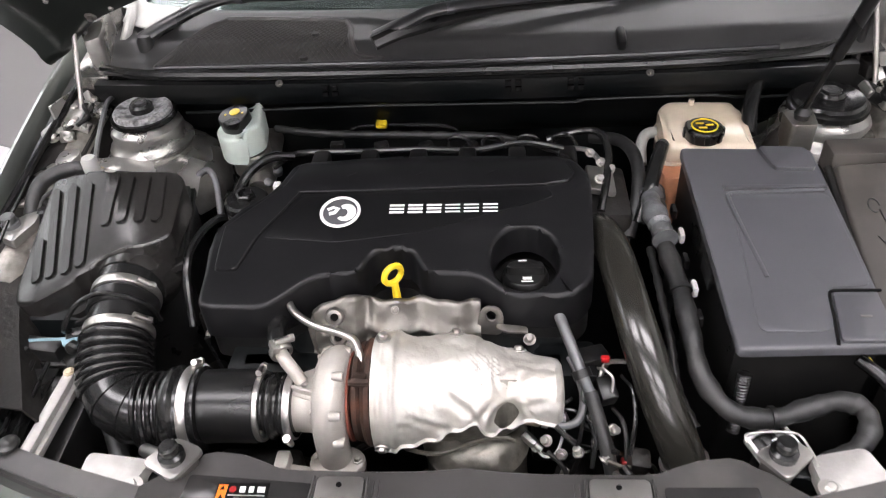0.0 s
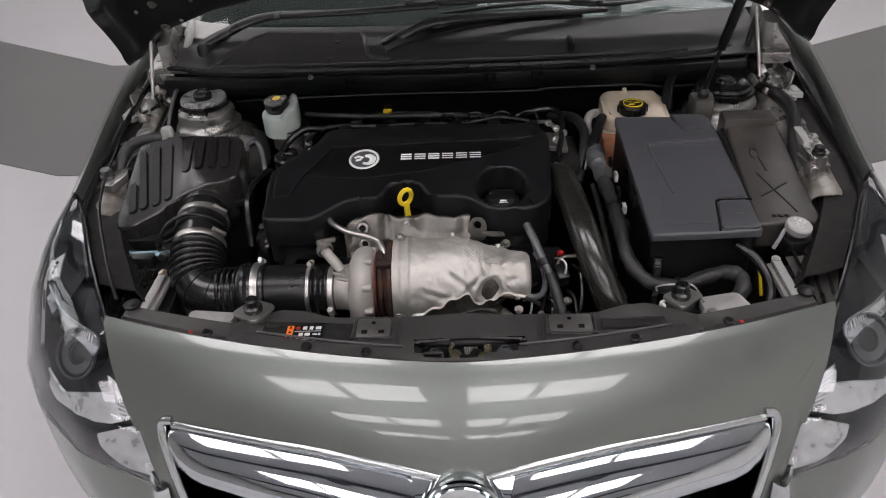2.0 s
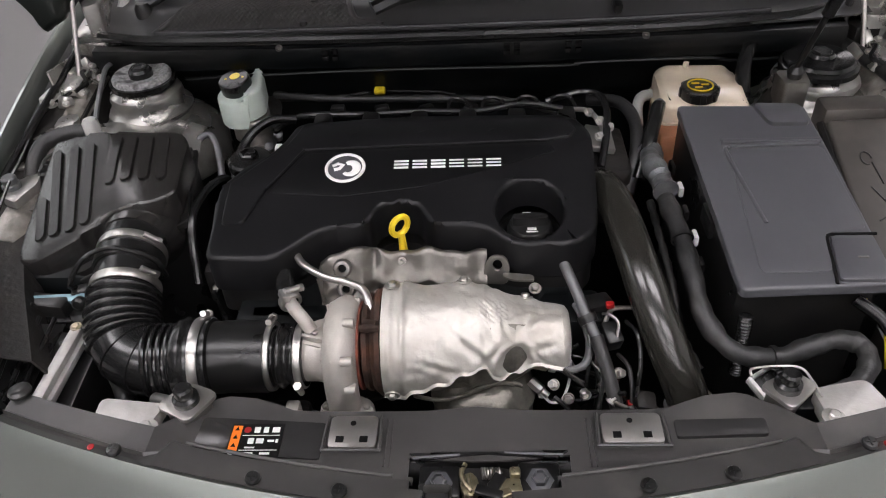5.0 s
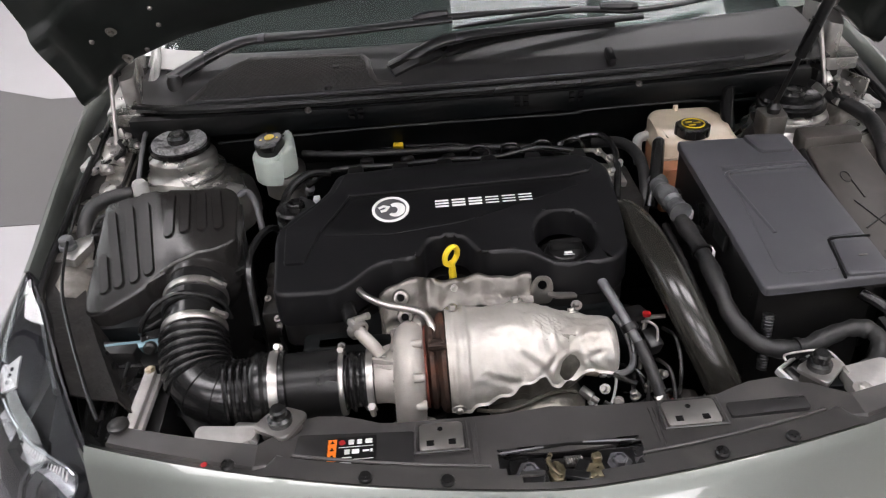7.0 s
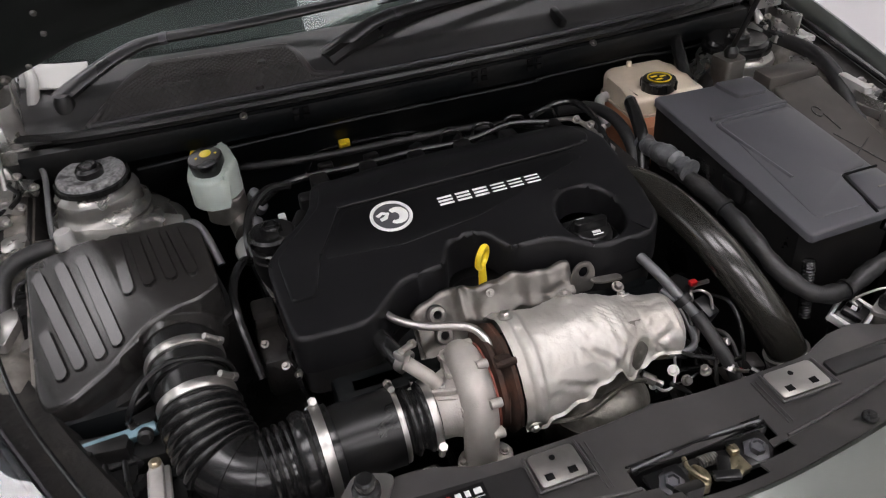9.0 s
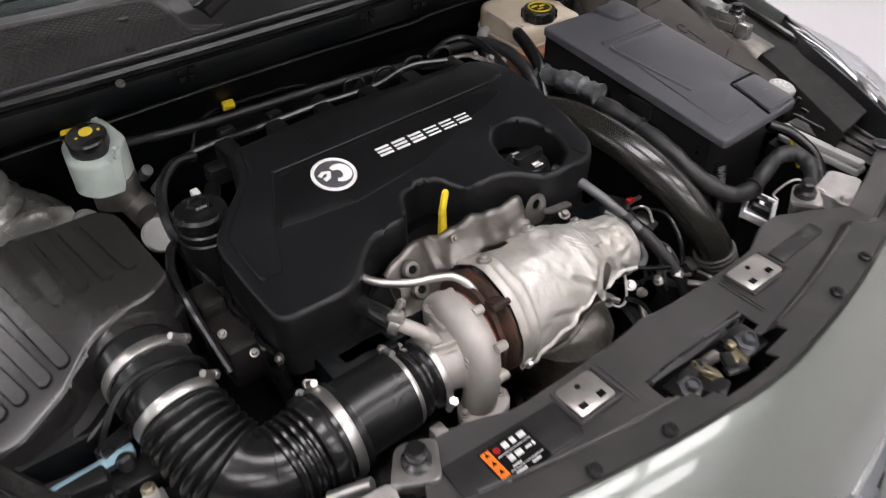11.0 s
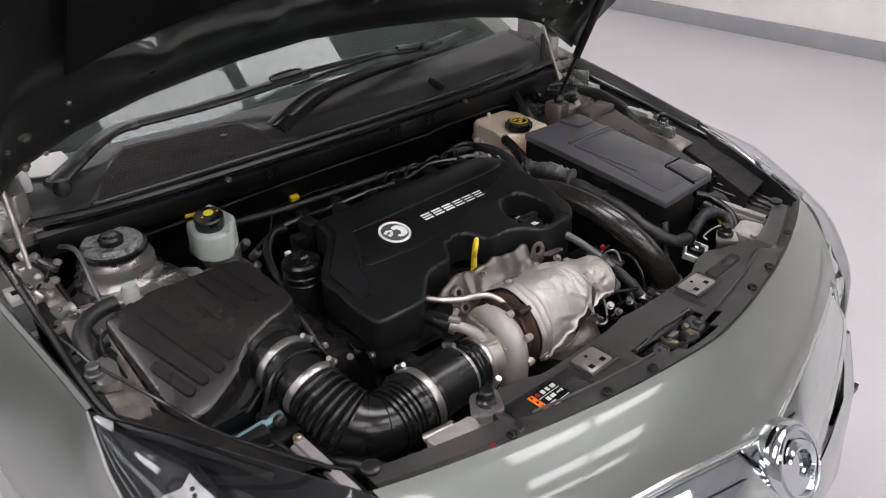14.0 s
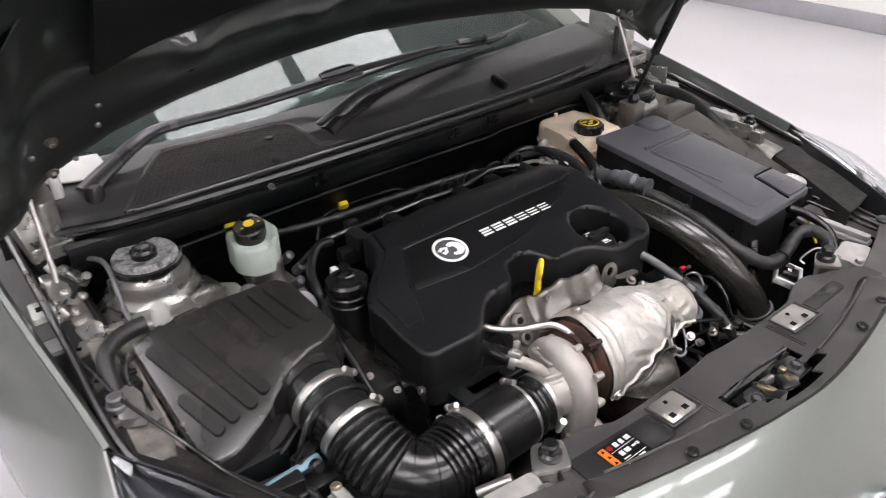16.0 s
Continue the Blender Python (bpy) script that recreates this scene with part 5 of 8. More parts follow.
for s, pl, di, bx, by, sx, sy in ((-1, [(-0.467, 0.53), (-0.383, 0.52), (-0.398, 0.469), (-0.465, 0.483)], [(-0.392, 0.512), (-0.36, 0.55), (-0.318, 0.532), (-0.345, 0.487)], -0.354, 0.519, -0.393, 0.482), (1, [(0.396, 0.536), (0.463, 0.55), (0.478, 0.505), (0.401, 0.48)], [(0.333, 0.537), (0.378, 0.56), (0.403, 0.537), (0.362, 0.5)], 0.365, 0.534, 0.405, 0.492)):
    br = thing("crossmember_bracket", (bx, by, 0.76), "bare metal crossmember bracket with a rubber buffer", "bracket", "crossmember brackets")
    part("base_plate", prism(rounded(pl, 0.008), 0.79, 0.812, 0.002), PLATE, br, "dusty grey steel plate")
    part("diamond_plate", prism(rounded(di, 0.01), 0.812, 0.818, 0.0015), STEEL, br, "bright diamond-shaped plate")
    part("flange", prism(rounded([((p[0] - bx) * 0.8 + bx, (p[1] - by) * 0.8 + by) for p in di], 0.01), 0.785, 0.8125, 0.002), DULL, br)
    if s > 0:
        part("wire_clip", tube([(bx - 0.035, by + 0.02, 0.813), (bx - 0.03, by + 0.03, 0.817), (bx + 0.02, by + 0.03, 0.819), (bx + 0.032, by + 0.01, 0.817), (bx + 0.036, by - 0.012, 0.814)], 0.0018, 8), STEEL, br, "bright wire clip")
    part("buffer", lathe([(0.016, 0), (0.016, 0.008), (0.0115, 0.011), (0.0115, 0.022), (0.009, 0.025), (0, 0.025)], at(bx, by, 0.818), 20), RUBBER, br, "black rubber buffer")
    part("fixing_bolt", bolt(at(sx, sy, 0.812), 0.007, 0.008, 0.0135), STEEL, br)
    part("inner_leg", box((bx + 0.03 * s, by + 0.0, 0.73), (0.05, 0.03, 0.13), 0.004), DARKBAY, br)

# ---- engine ----
engine = thing("engine_block", (-0.1, 0.9, 0.35), "dark dirty engine block with hoses round it", "engine")
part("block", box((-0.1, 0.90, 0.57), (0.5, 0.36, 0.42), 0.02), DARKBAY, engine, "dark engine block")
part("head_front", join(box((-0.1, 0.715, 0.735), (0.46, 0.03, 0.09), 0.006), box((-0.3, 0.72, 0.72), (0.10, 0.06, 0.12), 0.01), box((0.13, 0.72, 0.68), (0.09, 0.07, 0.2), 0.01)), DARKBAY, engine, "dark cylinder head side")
part("manifold", join(*[box((-0.13 + 0.075 * k, 0.70, 0.745), (0.05, 0.06, 0.05), 0.012) for k in range(4)]), RUST, engine, "rusty exhaust manifold")
part("sump_pipe", tube([(-0.05, 0.62, 0.62), (-0.02, 0.6, 0.55), (0.03, 0.62, 0.45)], 0.055, 16), RUST, engine, "rusty downpipe")
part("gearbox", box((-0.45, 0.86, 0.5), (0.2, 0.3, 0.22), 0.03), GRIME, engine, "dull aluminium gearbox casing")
part("rear_rail", join(box((-0.1, 1.10, 0.835), (0.42, 0.03, 0.03), 0.006), *[box((-0.27 + 0.085 * k, 1.095, 0.862), (0.03, 0.05, 0.03), 0.006) for k in range(6)]), BLACK, engine, "black injector wiring rail")


def cov_z(x, y):
    return interp((0.70, 0.76, 0.80, 0.965, 1.02, 1.08), (0.862, 0.866, 0.872, 0.905, 0.905, 0.888), y)


cover = thing("engine_cover", (-0.1, 0.9, 0.78), "black plastic engine cover with white emblem and lettering bars", "engine cover")
cov_out = rounded([(-0.292, 1.05), (-0.312, 0.965), (-0.392, 0.885), (-0.384, 0.735), (-0.285, 0.732), (-0.225, 0.79), (-0.158, 0.797), (-0.142, 0.838), (-0.088, 0.842), (-0.066, 0.797), (0.012, 0.79), (0.05, 0.752), (0.14, 0.752), (0.172, 0.785), (0.182, 0.985), (0.15, 1.055), (-0.1, 1.072)], 0.022, 5)
oil_hole = circle(0.077, 0.822, 0.049, 32, 1.18)
cuts = [("y", y) for y in (0.76, 0.8, 0.84, 0.88, 0.92, 0.965, 1.02)] + [("x", x) for x in (-0.2, -0.05, 0.1)]
shell = part("cover_shell", plate(cov_out, cov_z, 0.06, [(oil_hole, 0.05)], cuts, 0.007, 3), COVER, cover, "satin black cover shell", 40)
part("cover_skirt", prism([(x * 0.985 - 0.001, (y - 0.9) * 0.97 + 0.9) for x, y in cov_out], 0.76, 0.80), BLACK, cover, "darker lower skirt")
raised = rounded([(-0.318, 0.866), (-0.268, 0.949), (0.112, 0.957), (0.148, 0.965), (0.158, 0.985), (0.14, 1.036), (-0.1, 1.05), (-0.28, 1.032), (-0.298, 0.962), (-0.375, 0.88), (-0.372, 0.80), (-0.34, 0.80)], 0.006, 3)
part("raised_field", plate(raised, lambda x, y: cov_z(x, y) + 0.005, 0.007, (), cuts, 0.003, 3), COVER, shell, "raised field above the emblem")
part("field_edge", sweep(spline([V((x, y, cov_z(x, y) + 0.0045)) for x, y in ((-0.316, 0.868), (-0.292, 0.908), (-0.270, 0.9475), (-0.262, 0.9485), (-0.15, 0.951), (0.0, 0.9545), (0.108, 0.957))], 5), 0.0016, 8), COVER, shell, "fine raised edge of the field")
part("emblem_panel", plate(rounded([(-0.312, 0.862), (-0.264, 0.943), (0.116, 0.951), (0.122, 0.935), (-0.08, 0.868), (-0.20, 0.852)], 0.006, 3), lambda x, y: cov_z(x, y) + 0.0012, 0.002, (), cuts, 0.0006, 2), GLOSSPANEL, shell, "darker smooth panel behind the emblem")
for k in range(3):
    part("top_groove", rod((-0.2 + 0.11 * k, 0.985, 0.9093), (-0.14 + 0.11 * k, 1.03, 0.9065), 0.0015, 6), COVER, shell)
# black sheet at the bottom paints the well's shade
part("oil_well", prism(circle(0.077, 0.822, 0.048, 28, 1.17), 0.822, 0.826), FELTSHADE, cover, "black sheet for the shade in the well")


def on_cover(x, y, dz=0.0):
    return at(x, y, cov_z(x, y) + dz) @ rot(11.5, 0, 0)


em = part("emblem", lathe([(0.0265, 0), (0.0315, 0), (0.0315, 0.0025), (0.0305, 0.0032), (0.0275, 0.0032), (0.0265, 0.0025)], on_cover(-0.201, 0.91, 0.0), 44), WHITEP, cover, "white round emblem ring")
part("emblem_field", lathe([(0, 0.0008), (0.0265, 0.0008), (0.0265, 0.0014), (0, 0.0014)], on_cover(-0.201, 0.91, 0.0), 36), BATTERY, em, "grey field")
mm = on_cover(-0.201, 0.91, 0.0018)
part("emblem_curl", sweep([mm @ V((0.011 * math.cos(a) + 0.007, 0.0125 * math.sin(a) - 0.002, 0)) for a in np.linspace(-2.3, 2.1, 18)], lambda t: 0.0035 + 0.0035 * math.sin(math.pi * t), 8, 0.35), WHITEP, em, "plain white curl")
part("emblem_bar", sweep([mm @ V(p) for p in ((-0.02, 0.004, 0), (-0.012, 0.009, 0), (-0.004, 0.006, 0), (-0.009, -0.002, 0), (-0.017, -0.004, 0))], 0.0035, 8, 0.35), WHITEP, em)
for k in range(6):
    x = -0.126 + 0.0283 * k
    glyph = []
    bold = 0.0042 if k < 3 else 0.003
    for dy in (-0.0068, 0.0, 0.0068):
        b = box((0, 0, 0), (0.0225, bold, 0.0012), 0.0004)
        bmesh.ops.transform(b, matrix=on_cover(x + 0.0115, 0.9145 + dy, 0.001), verts=b.verts)
        glyph.append(b)
    part("lettering_bar", join(*glyph), WHITEP, cover, "white lettering bars")

cap = thing("oil_filler_cap", (0.078, 0.825, 0.826), "black oil filler cap with white marks in the cover's well", "filler cap")
part("cap_body", lathe([(0.033, 0), (0.034, 0.012), (0.031, 0.02), (0.029, 0.022), (0.0, 0.023)], at(0.078, 0.822, 0.826), 30), BLACK, cap)
part("grip", prism(rounded([(0.052, 0.815), (0.104, 0.815), (0.104, 0.829), (0.052, 0.829)], 0.006), 0.848, 0.862, 0.003), BLACK, cap, "raised grip bar")
for dx, y, w, h in ((0, 0.8385, 0.028, 0.0045), (-0.004, 0.845, 0.012, 0.0035), (0.002, 0.8065, 0.013, 0.006), (0.002, 0.800, 0.017, 0.0025)):
    part("white_mark", box((0.078 + dx, y, 0.8496), (w, h, 0.0008), 0.0003), WHITEP, cap, "white mark")

dip = thing("dipstick", (-0.108, 0.79, 0.80), "bright yellow oil dipstick with a ring handle", "dipstick")
ring_c = V((-0.109, 0.787, 0.875))
part("handle_ring", sweep([ring_c + V((0.0105 * math.cos(a), 0.0105 * math.cos(a) - 0.003 * math.sin(a), 0.0165 * math.sin(a))) for a in np.linspace(0, 2 * math.pi, 28)], 0.0046, 10), YELLOW, dip)
part("handle_stem", sweep(spline([(-0.1085, 0.79, 0.861), (-0.108, 0.791, 0.84), (-0.1075, 0.792, 0.815)], 4), lambda t: 0.0052 + 0.0015 * t, 10), YELLOW, dip)
part("dip_tube", tube([(-0.1075, 0.792, 0.817), (-0.107, 0.79, 0.78), (-0.105, 0.78, 0.70)], 0.006, 10), STEEL, dip, "metal guide tube")

# exhaust side: mounting sheet, hook, shield, turbocharger
sheet = thing("manifold_shield", (-0.09, 0.76, 0.76), "bare bent metal sheet above the exhaust manifold", "shield")
rows = []
for i in range(97):
    x = -0.226 + 0.24 * i / 96
    wav = 0.0035 * math.sin(x * 75 + 0.6) + 0.0018 * math.sin(x * 170 + 1) - 0.012 * math.exp(-((x + 0.226) / 0.012) ** 2)
    zt = interp((-0.226, -0.2, -0.165, -0.15, -0.06, 0.014), (0.838, 0.846, 0.846, 0.836, 0.838, 0.836), x) + wav
    yt = interp((-0.226, -0.15, -0.06, 0.014), (0.757, 0.774, 0.772, 0.767), x)
    row = [V((x, yt + 0.007, zt + 0.001)), V((x, yt + 0.003, zt + 0.002))]
    for k in range(17):
        w = k / 16
        fold = 0.006 * math.exp(-((w - 0.52) / 0.09) ** 2) * interp((-0.16, -0.13, 0.0), (0, 1, 1), x) - 0.004 * math.exp(-((w - 0.75) / 0.12) ** 2)
        dimple = 0.007 * math.exp(-((x + 0.148) / 0.009) ** 2) * (1 - w) + 0.003 * noise.noise(V((x * 40, w * 3, 2)))
        row.append(V((x, yt - 0.002 - 0.034 * w - 0.012 * w * w - fold + dimple, zt - 0.068 * w)))
    rows.append(row)
part("bent_sheet", skin(rows, 0.0016), SHEET, sheet, "crumpled aluminium sheet", 50)
for x, w in ((-0.192, 0.22), (-0.188, 0.62)):
    p = V((x, 0.761 - 0.034 * w - 0.006, 0.846 - 0.068 * w))
    part("stamped_ring", lathe([(0.0055, 0.001), (0.0065, 0.0035), (0.011, 0.003), (0.0135, -0.002), (0.0055, -0.002)], along(p, p + V((0, -0.8, 0.45))), 22), DULL, sheet, "stamped ring")
    # black disc painted as the shade inside the ring
    part("sheet_hole", lathe([(0.0, 0.0015), (0.0056, 0.0015), (0.0056, 0.0), (0, 0)], along(p, p + V((0, -0.8, 0.45))), 16), FELTSHADE, sheet)
part("sheet_rivet", bolt(along((-0.108, 0.765, 0.828), (-0.108, 0.70, 0.87)), 0.0035, 0.004, 0.006), DULL, sheet)
part("side_web", skin([[V((x, y, z)) for x, z in ((-0.226, 0.83), (-0.224, 0.80), (-0.218, 0.765))] for y in (0.757, 0.74, 0.725)], 0.0016), DULL, sheet, "folded side web")
hook = thing("lifting_eye", (0.03, 0.75, 0.8), "grey metal lifting eye with an oval hole", "lifting eye")
ho = rounded([(0.0, 0.0), (0.038, 0.0), (0.040, 0.034), (0.033, 0.05), (0.014, 0.05), (0.006, 0.036)], 0.012)
bmh = plate(ho, lambda x, y: 0.0, 0.004, [(circle(0.0225, 0.034, 0.007, 16, 1.3), 0.004)], (), 0.0008, 2)
bmesh.ops.transform(bmh, matrix=at(0.006, 0.748, 0.797) @ rot(86, 0, -6), verts=bmh.verts)
part("eye_plate", bmh, DULL, hook)
part("eye_arm", prism(rounded([(0.036, 0.744), (0.078, 0.738), (0.08, 0.726), (0.05, 0.728), (0.036, 0.735)], 0.004), 0.818, 0.8215, 0.0008), DULL, hook, "folded arm")
part("eye_bolt", bolt(at(0.082, 0.742, 0.791) @ rot(20), 0.006, 0.007, 0.009), DULL, hook)

shield = thing("turbo_heat_shield", (0, 0.64, 0.62), "crumpled silver aluminium heat shield over the turbocharger", "heat shield")
SHX = (-0.128, -0.10, -0.06, -0.02, 0.01, 0.03, 0.05, 0.066, 0.09, 0.115)
SHR = (0.081, 0.080, 0.079, 0.078, 0.076, 0.068, 0.056, 0.050, 0.050, 0.046)
# creases pressed into the sheet: x, angle, length and slant of each, and its depth
CREASES = ((-0.015, 0.62, 0.030, -0.75, 0.0030), (0.008, 0.85, 0.022, -1.0, -0.0020), (-0.05, 0.22, 0.026, -0.35, 0.0030), (0.022, 0.45, 0.018, 0.8, 0.0034), (-0.03, 0.05, 0.020, 0.6, -0.0026), (0.015, 1.2, 0.018, -1.3, 0.0018), (-0.088, 1.1, 0.010, 1.3, 0.0024), (-0.09, 0.15, 0.012, 0.2, 0.0018), (0.075, 1.1, 0.014, 0.9, -0.0020), (0.09, 0.5, 0.014, 0.4, 0.0024))


def shield_place(x, a, dented=True):
    """A place on the drum of sheet metal: x along it, a round it from the front (0) over the top."""
    R = interp(SHX, SHR, x)
    c = V((x, interp((-0.128, 0.0, 0.115), (0.68, 0.679, 0.668), x), interp((-0.128, 0.0, 0.06, 0.115), (0.755, 0.756, 0.762, 0.766), x)))
    n = V((0, -math.cos(a), math.sin(a)))
    p = c + n * R
    if not dented:
        return p, n
    lift = 0.0038 * noise.noise(p * 15) + 0.0016 * noise.noise(p * 40 + V((0, 0, 7))) + 0.0007 * noise.noise(p * 110) - 0.003 * max(0, 0.22 - abs(noise.noise(p * 21 + V((5, 1, 2))))) * interp((-0.1, -0.04, 0.05), (0.3, 1.6, 2.2), x)
    for cx, ca, ln, sl, dp in CREASES:
        u, v = x - cx, (a - ca) * R
        f, g = math.cos(sl) * u + math.sin(sl) * v, -math.sin(sl) * u + math.cos(sl) * v
        lift -= dp * math.exp(-(f / ln) ** 2) * (math.exp(-(g / 0.006) ** 2) - 0.6 * math.exp(-((g - 0.011) / 0.005) ** 2))
    lift += 0.0028 * math.exp(-((x + 0.1) / 0.004) ** 2) + 0.002 * math.exp(-((x + 0.117) / 0.004) ** 2)
    lift += sum(0.0055 * math.exp(-((x - bx) / 0.016) ** 4 - ((a - ba) / 0.26) ** 4) for bx, ba in ((-0.115, 1.75), (-0.018, 2.05), (0.066, 2.2)))
    # a pressed dish round the boss, and its embossed mark
    r = math.hypot(x - 0.047, (a - 0.22) * R)
    lift -= 0.012 * math.exp(-(r / 0.019) ** 2) - 0.0035 * math.exp(-((r - 0.025) / 0.006) ** 2)
    if 0.0 < x < 0.04 and 1.05 < a < 1.55:
        lift += 0.0011 * (math.sin(x * 700) * math.sin(a * 60) > 0)
    return p + n * lift, n


rows = []
for i in range(153):
    x = -0.128 + 0.243 * i / 152
    low = interp((-0.128, -0.105, -0.092, -0.07, -0.043, -0.02, 0.0, 0.012, 0.02, 0.035, 0.055, 0.072, 0.085, 0.10, 0.115), (-0.36, -0.40, -0.30, -0.18, 0.0, 0.18, 0.27, 0.24, 0.05, -0.12, -0.15, 0.0, 0.05, -0.1, -0.2), x) + 0.03 * math.sin(x * 190)
    hi = 2.25 + 0.35 * (math.exp(-((x + 0.115) / 0.02) ** 4) + math.exp(-((x + 0.018) / 0.026) ** 4)) - 0.25 * math.exp(-((x + 0.068) / 0.02) ** 4) - 0.2 * math.exp(-((x - 0.03) / 0.02) ** 4)
    row = [shield_place(x, hi + (low - hi) * k / 60)[0] for k in range(61)]
    p, n = shield_place(x, low, False)
    row.append(row[-1] + n * 0.004 + V((0, 0, -0.002)))
    rows.append(row)
part("shield_shell", skin(rows, 0.0014), SHIELD, shield, "dented silver sheet", 50)
part("shield_end", lathe([(0.0465, -0.003), (0.045, 0.004), (0.04, 0.008), (0.028, 0.010), (0.013, 0.010), (0.011, 0.0), (0.0, 0.0)], along((0.114, 0.668, 0.766), (1.0, 0.70, 0.74)), 32), SHIELD, shield, "rounded end", 60)
for x, a in ((-0.115, 1.75), (-0.018, 2.05), (0.066, 2.2), (-0.117, -0.3)):
    p, n = shield_place(x, a)
    part("shield_bolt", bolt(along(p, p + n), 0.006, 0.006, 0.0105), STEEL, shield)
rows = []
for i in range(61):
    q = i / 60
    row = []
    for k in range(31):
        a = 1.0 - 2.6 * k / 30
        x = -0.122 + 0.22 * q
        R = interp((0, 0.5, 0.75, 0.9, 1), (0.073, 0.073, 0.066, 0.05, 0.036), q) + 0.004 * math.exp(-((q - 0.5) / 0.02) ** 2)
        p = V((x, 0.683 - math.cos(a) * R, 0.752 + 0.01 * q + math.sin(a) * R))
        row.append(p + V((0, -math.cos(a), math.sin(a))) * (0.004 * noise.noise(p * 30) + 0.0018 * noise.noise(p * 90)))
    rows.append(row)
part("lower_housing", skin(rows, 0.002), SCORCHED, shield, "scorched grey-brown lower housing", 60)
part("catalyst_can", lathe([(0.0, 0.722), (0.03, 0.720), (0.055, 0.712), (0.068, 0.699), (0.073, 0.684), (0.0755, 0.682), (0.0755, 0.676), (0.073, 0.673), (0.072, 0.60), (0.0745, 0.597), (0.0745, 0.588), (0.07, 0.58), (0.07, 0.46)], at(0.005, 0.655, 0), 40), SCORCHED, shield, "scorched upright catalyst can")
part("housing_seam", sweep([V((x, 0.612 + 0.01 * math.sin(x * 40), 0.718 + 0.01 * math.sin(x * 25 + 1))) for x in np.linspace(-0.09, 0.06, 24)], 0.003, 8), SCORCHED, shield, "welded seam")
bp, bn = shield_place(0.047, 0.22)
part("shield_boss", lathe([(0.0, -0.002), (0.007, -0.002), (0.009, 0.001), (0.0125, 0.002), (0.0145, 0.000), (0.016, -0.008)], along(bp, bp + bn), 28), SHIELD, shield, "dull round boss")
part("boss_bolt", bolt(along(bp - bn * 0.001, bp + bn), 0.0055, 0.005, 0.008), RUST, shield)

turbo = thing("turbocharger", (-0.18, 0.64, 0.6), "cast aluminium turbocharger compressor with a snail housing", "turbocharger")
tc = V((-0.182, 0.655, 0.756))
scroll = spline([(-0.180, 0.726, 0.752), (-0.181, 0.717, 0.776), (-0.182, 0.700, 0.796), (-0.183, 0.675, 0.808), (-0.184, 0.645, 0.807), (-0.185, 0.622, 0.791), (-0.186, 0.611, 0.765), (-0.187, 0.609, 0.735), (-0.188, 0.611, 0.708), (-0.188, 0.613, 0.690)], 7)
snail = part("snail", sweep(scroll, lambda t: 0.0125 + 0.0105 * min(1, t * 3.2), 28), CAST, turbo, "rough cast snail", 50)
part("snail_web", lathe([(0.0, -0.012), (0.052, -0.012), (0.058, -0.006), (0.058, 0.010), (0.0, 0.012)], along(tc + V((-0.004, 0.008, 0)), tc + V((1, 0.008, 0))), 40), CAST, turbo, "cast web inside the snail")
part("outlet_flange", prism(rounded([(-0.226, 0.604), (-0.214, 0.584), (-0.168, 0.580), (-0.147, 0.596), (-0.146, 0.618), (-0.172, 0.632), (-0.212, 0.632)], 0.016), 0.679, 0.693, 0.003), CAST, turbo, "outlet flange")
part("flange_gasket", prism(rounded([(-0.224, 0.605), (-0.212, 0.586), (-0.168, 0.583), (-0.149, 0.598), (-0.148, 0.618), (-0.172, 0.63), (-0.212, 0.63)], 0.016), 0.655, 0.679), RUST, turbo, "rusty lower flange")
for x, y in ((-0.215, 0.609), (-0.157, 0.607)):
    part("flange_bolt", bolt(at(x, y, 0.693), 0.005, 0.006, 0.007), CAST, turbo)
for z in np.linspace(0.715, 0.785, 9):
    part("cast_numeral", box((-0.2085, 0.614 + 0.08 * max(0, z - 0.755) ** 1.1, z), (0.0022, 0.007, 0.0055), 0.0006, m=rot(10)), CAST, snail)
part("inlet", lathe([(0.036, -0.06), (0.0385, -0.056), (0.0385, -0.020), (0.040, -0.012), (0.046, 0.0), (0.05, 0.012), (0.0, 0.014)], along(tc + V((-0.02, -0.002, 0.001)), tc + V((1, -0.002, 0.001))), 36), CAST, turbo, "cast inlet")
for y, z in ((0.704, 0.818), (0.640, 0.834), (0.590, 0.806), (0.582, 0.752)):
    p = V((-0.168, y, z))
    d = V((0, 0.655 - y, 0.756 - z)).normalized()
    part("rim_boss", join(lathe([(0.0065, -0.010), (0.0065, 0.003), (0.0055, 0.005), (0, 0.005)], along(p + d * 0.008, p + d * 0.008 + V((1, 0, 0))), 12), box(p + d * 0.012, (0.010, 0.009, 0.009), 0.002)), CAST, turbo, "cast boss")
part("bearing_housing", lathe([(0.0, -0.004), (0.052, -0.004), (0.064, 0.002), (0.070, 0.004), (0.071, 0.010), (0.066, 0.014), (0.074, 0.018), (0.078, 0.022), (0.077, 0.028), (0.0, 0.030)], along((-0.158, 0.676, 0.757), (1, 0.676, 0.757)), 11), RUST, turbo, "rusty bearing housing", )
part("red_gasket", lathe([(0.05, 0), (0.062, 0.0), (0.062, 0.003), (0.05, 0.003)], along((-0.162, 0.668, 0.757), (1, 0.668, 0.757)), 36), REDRUST, turbo, "rust red ring")
part("clamp_ear", join(box((-0.142, 0.640, 0.822), (0.020, 0.022, 0.014), 0.003, m=rot(-25)), rod((-0.155, 0.632, 0.826), (-0.128, 0.632, 0.826), 0.0045, 8)), RUST, turbo, "rusty clamp ear with its bolt")
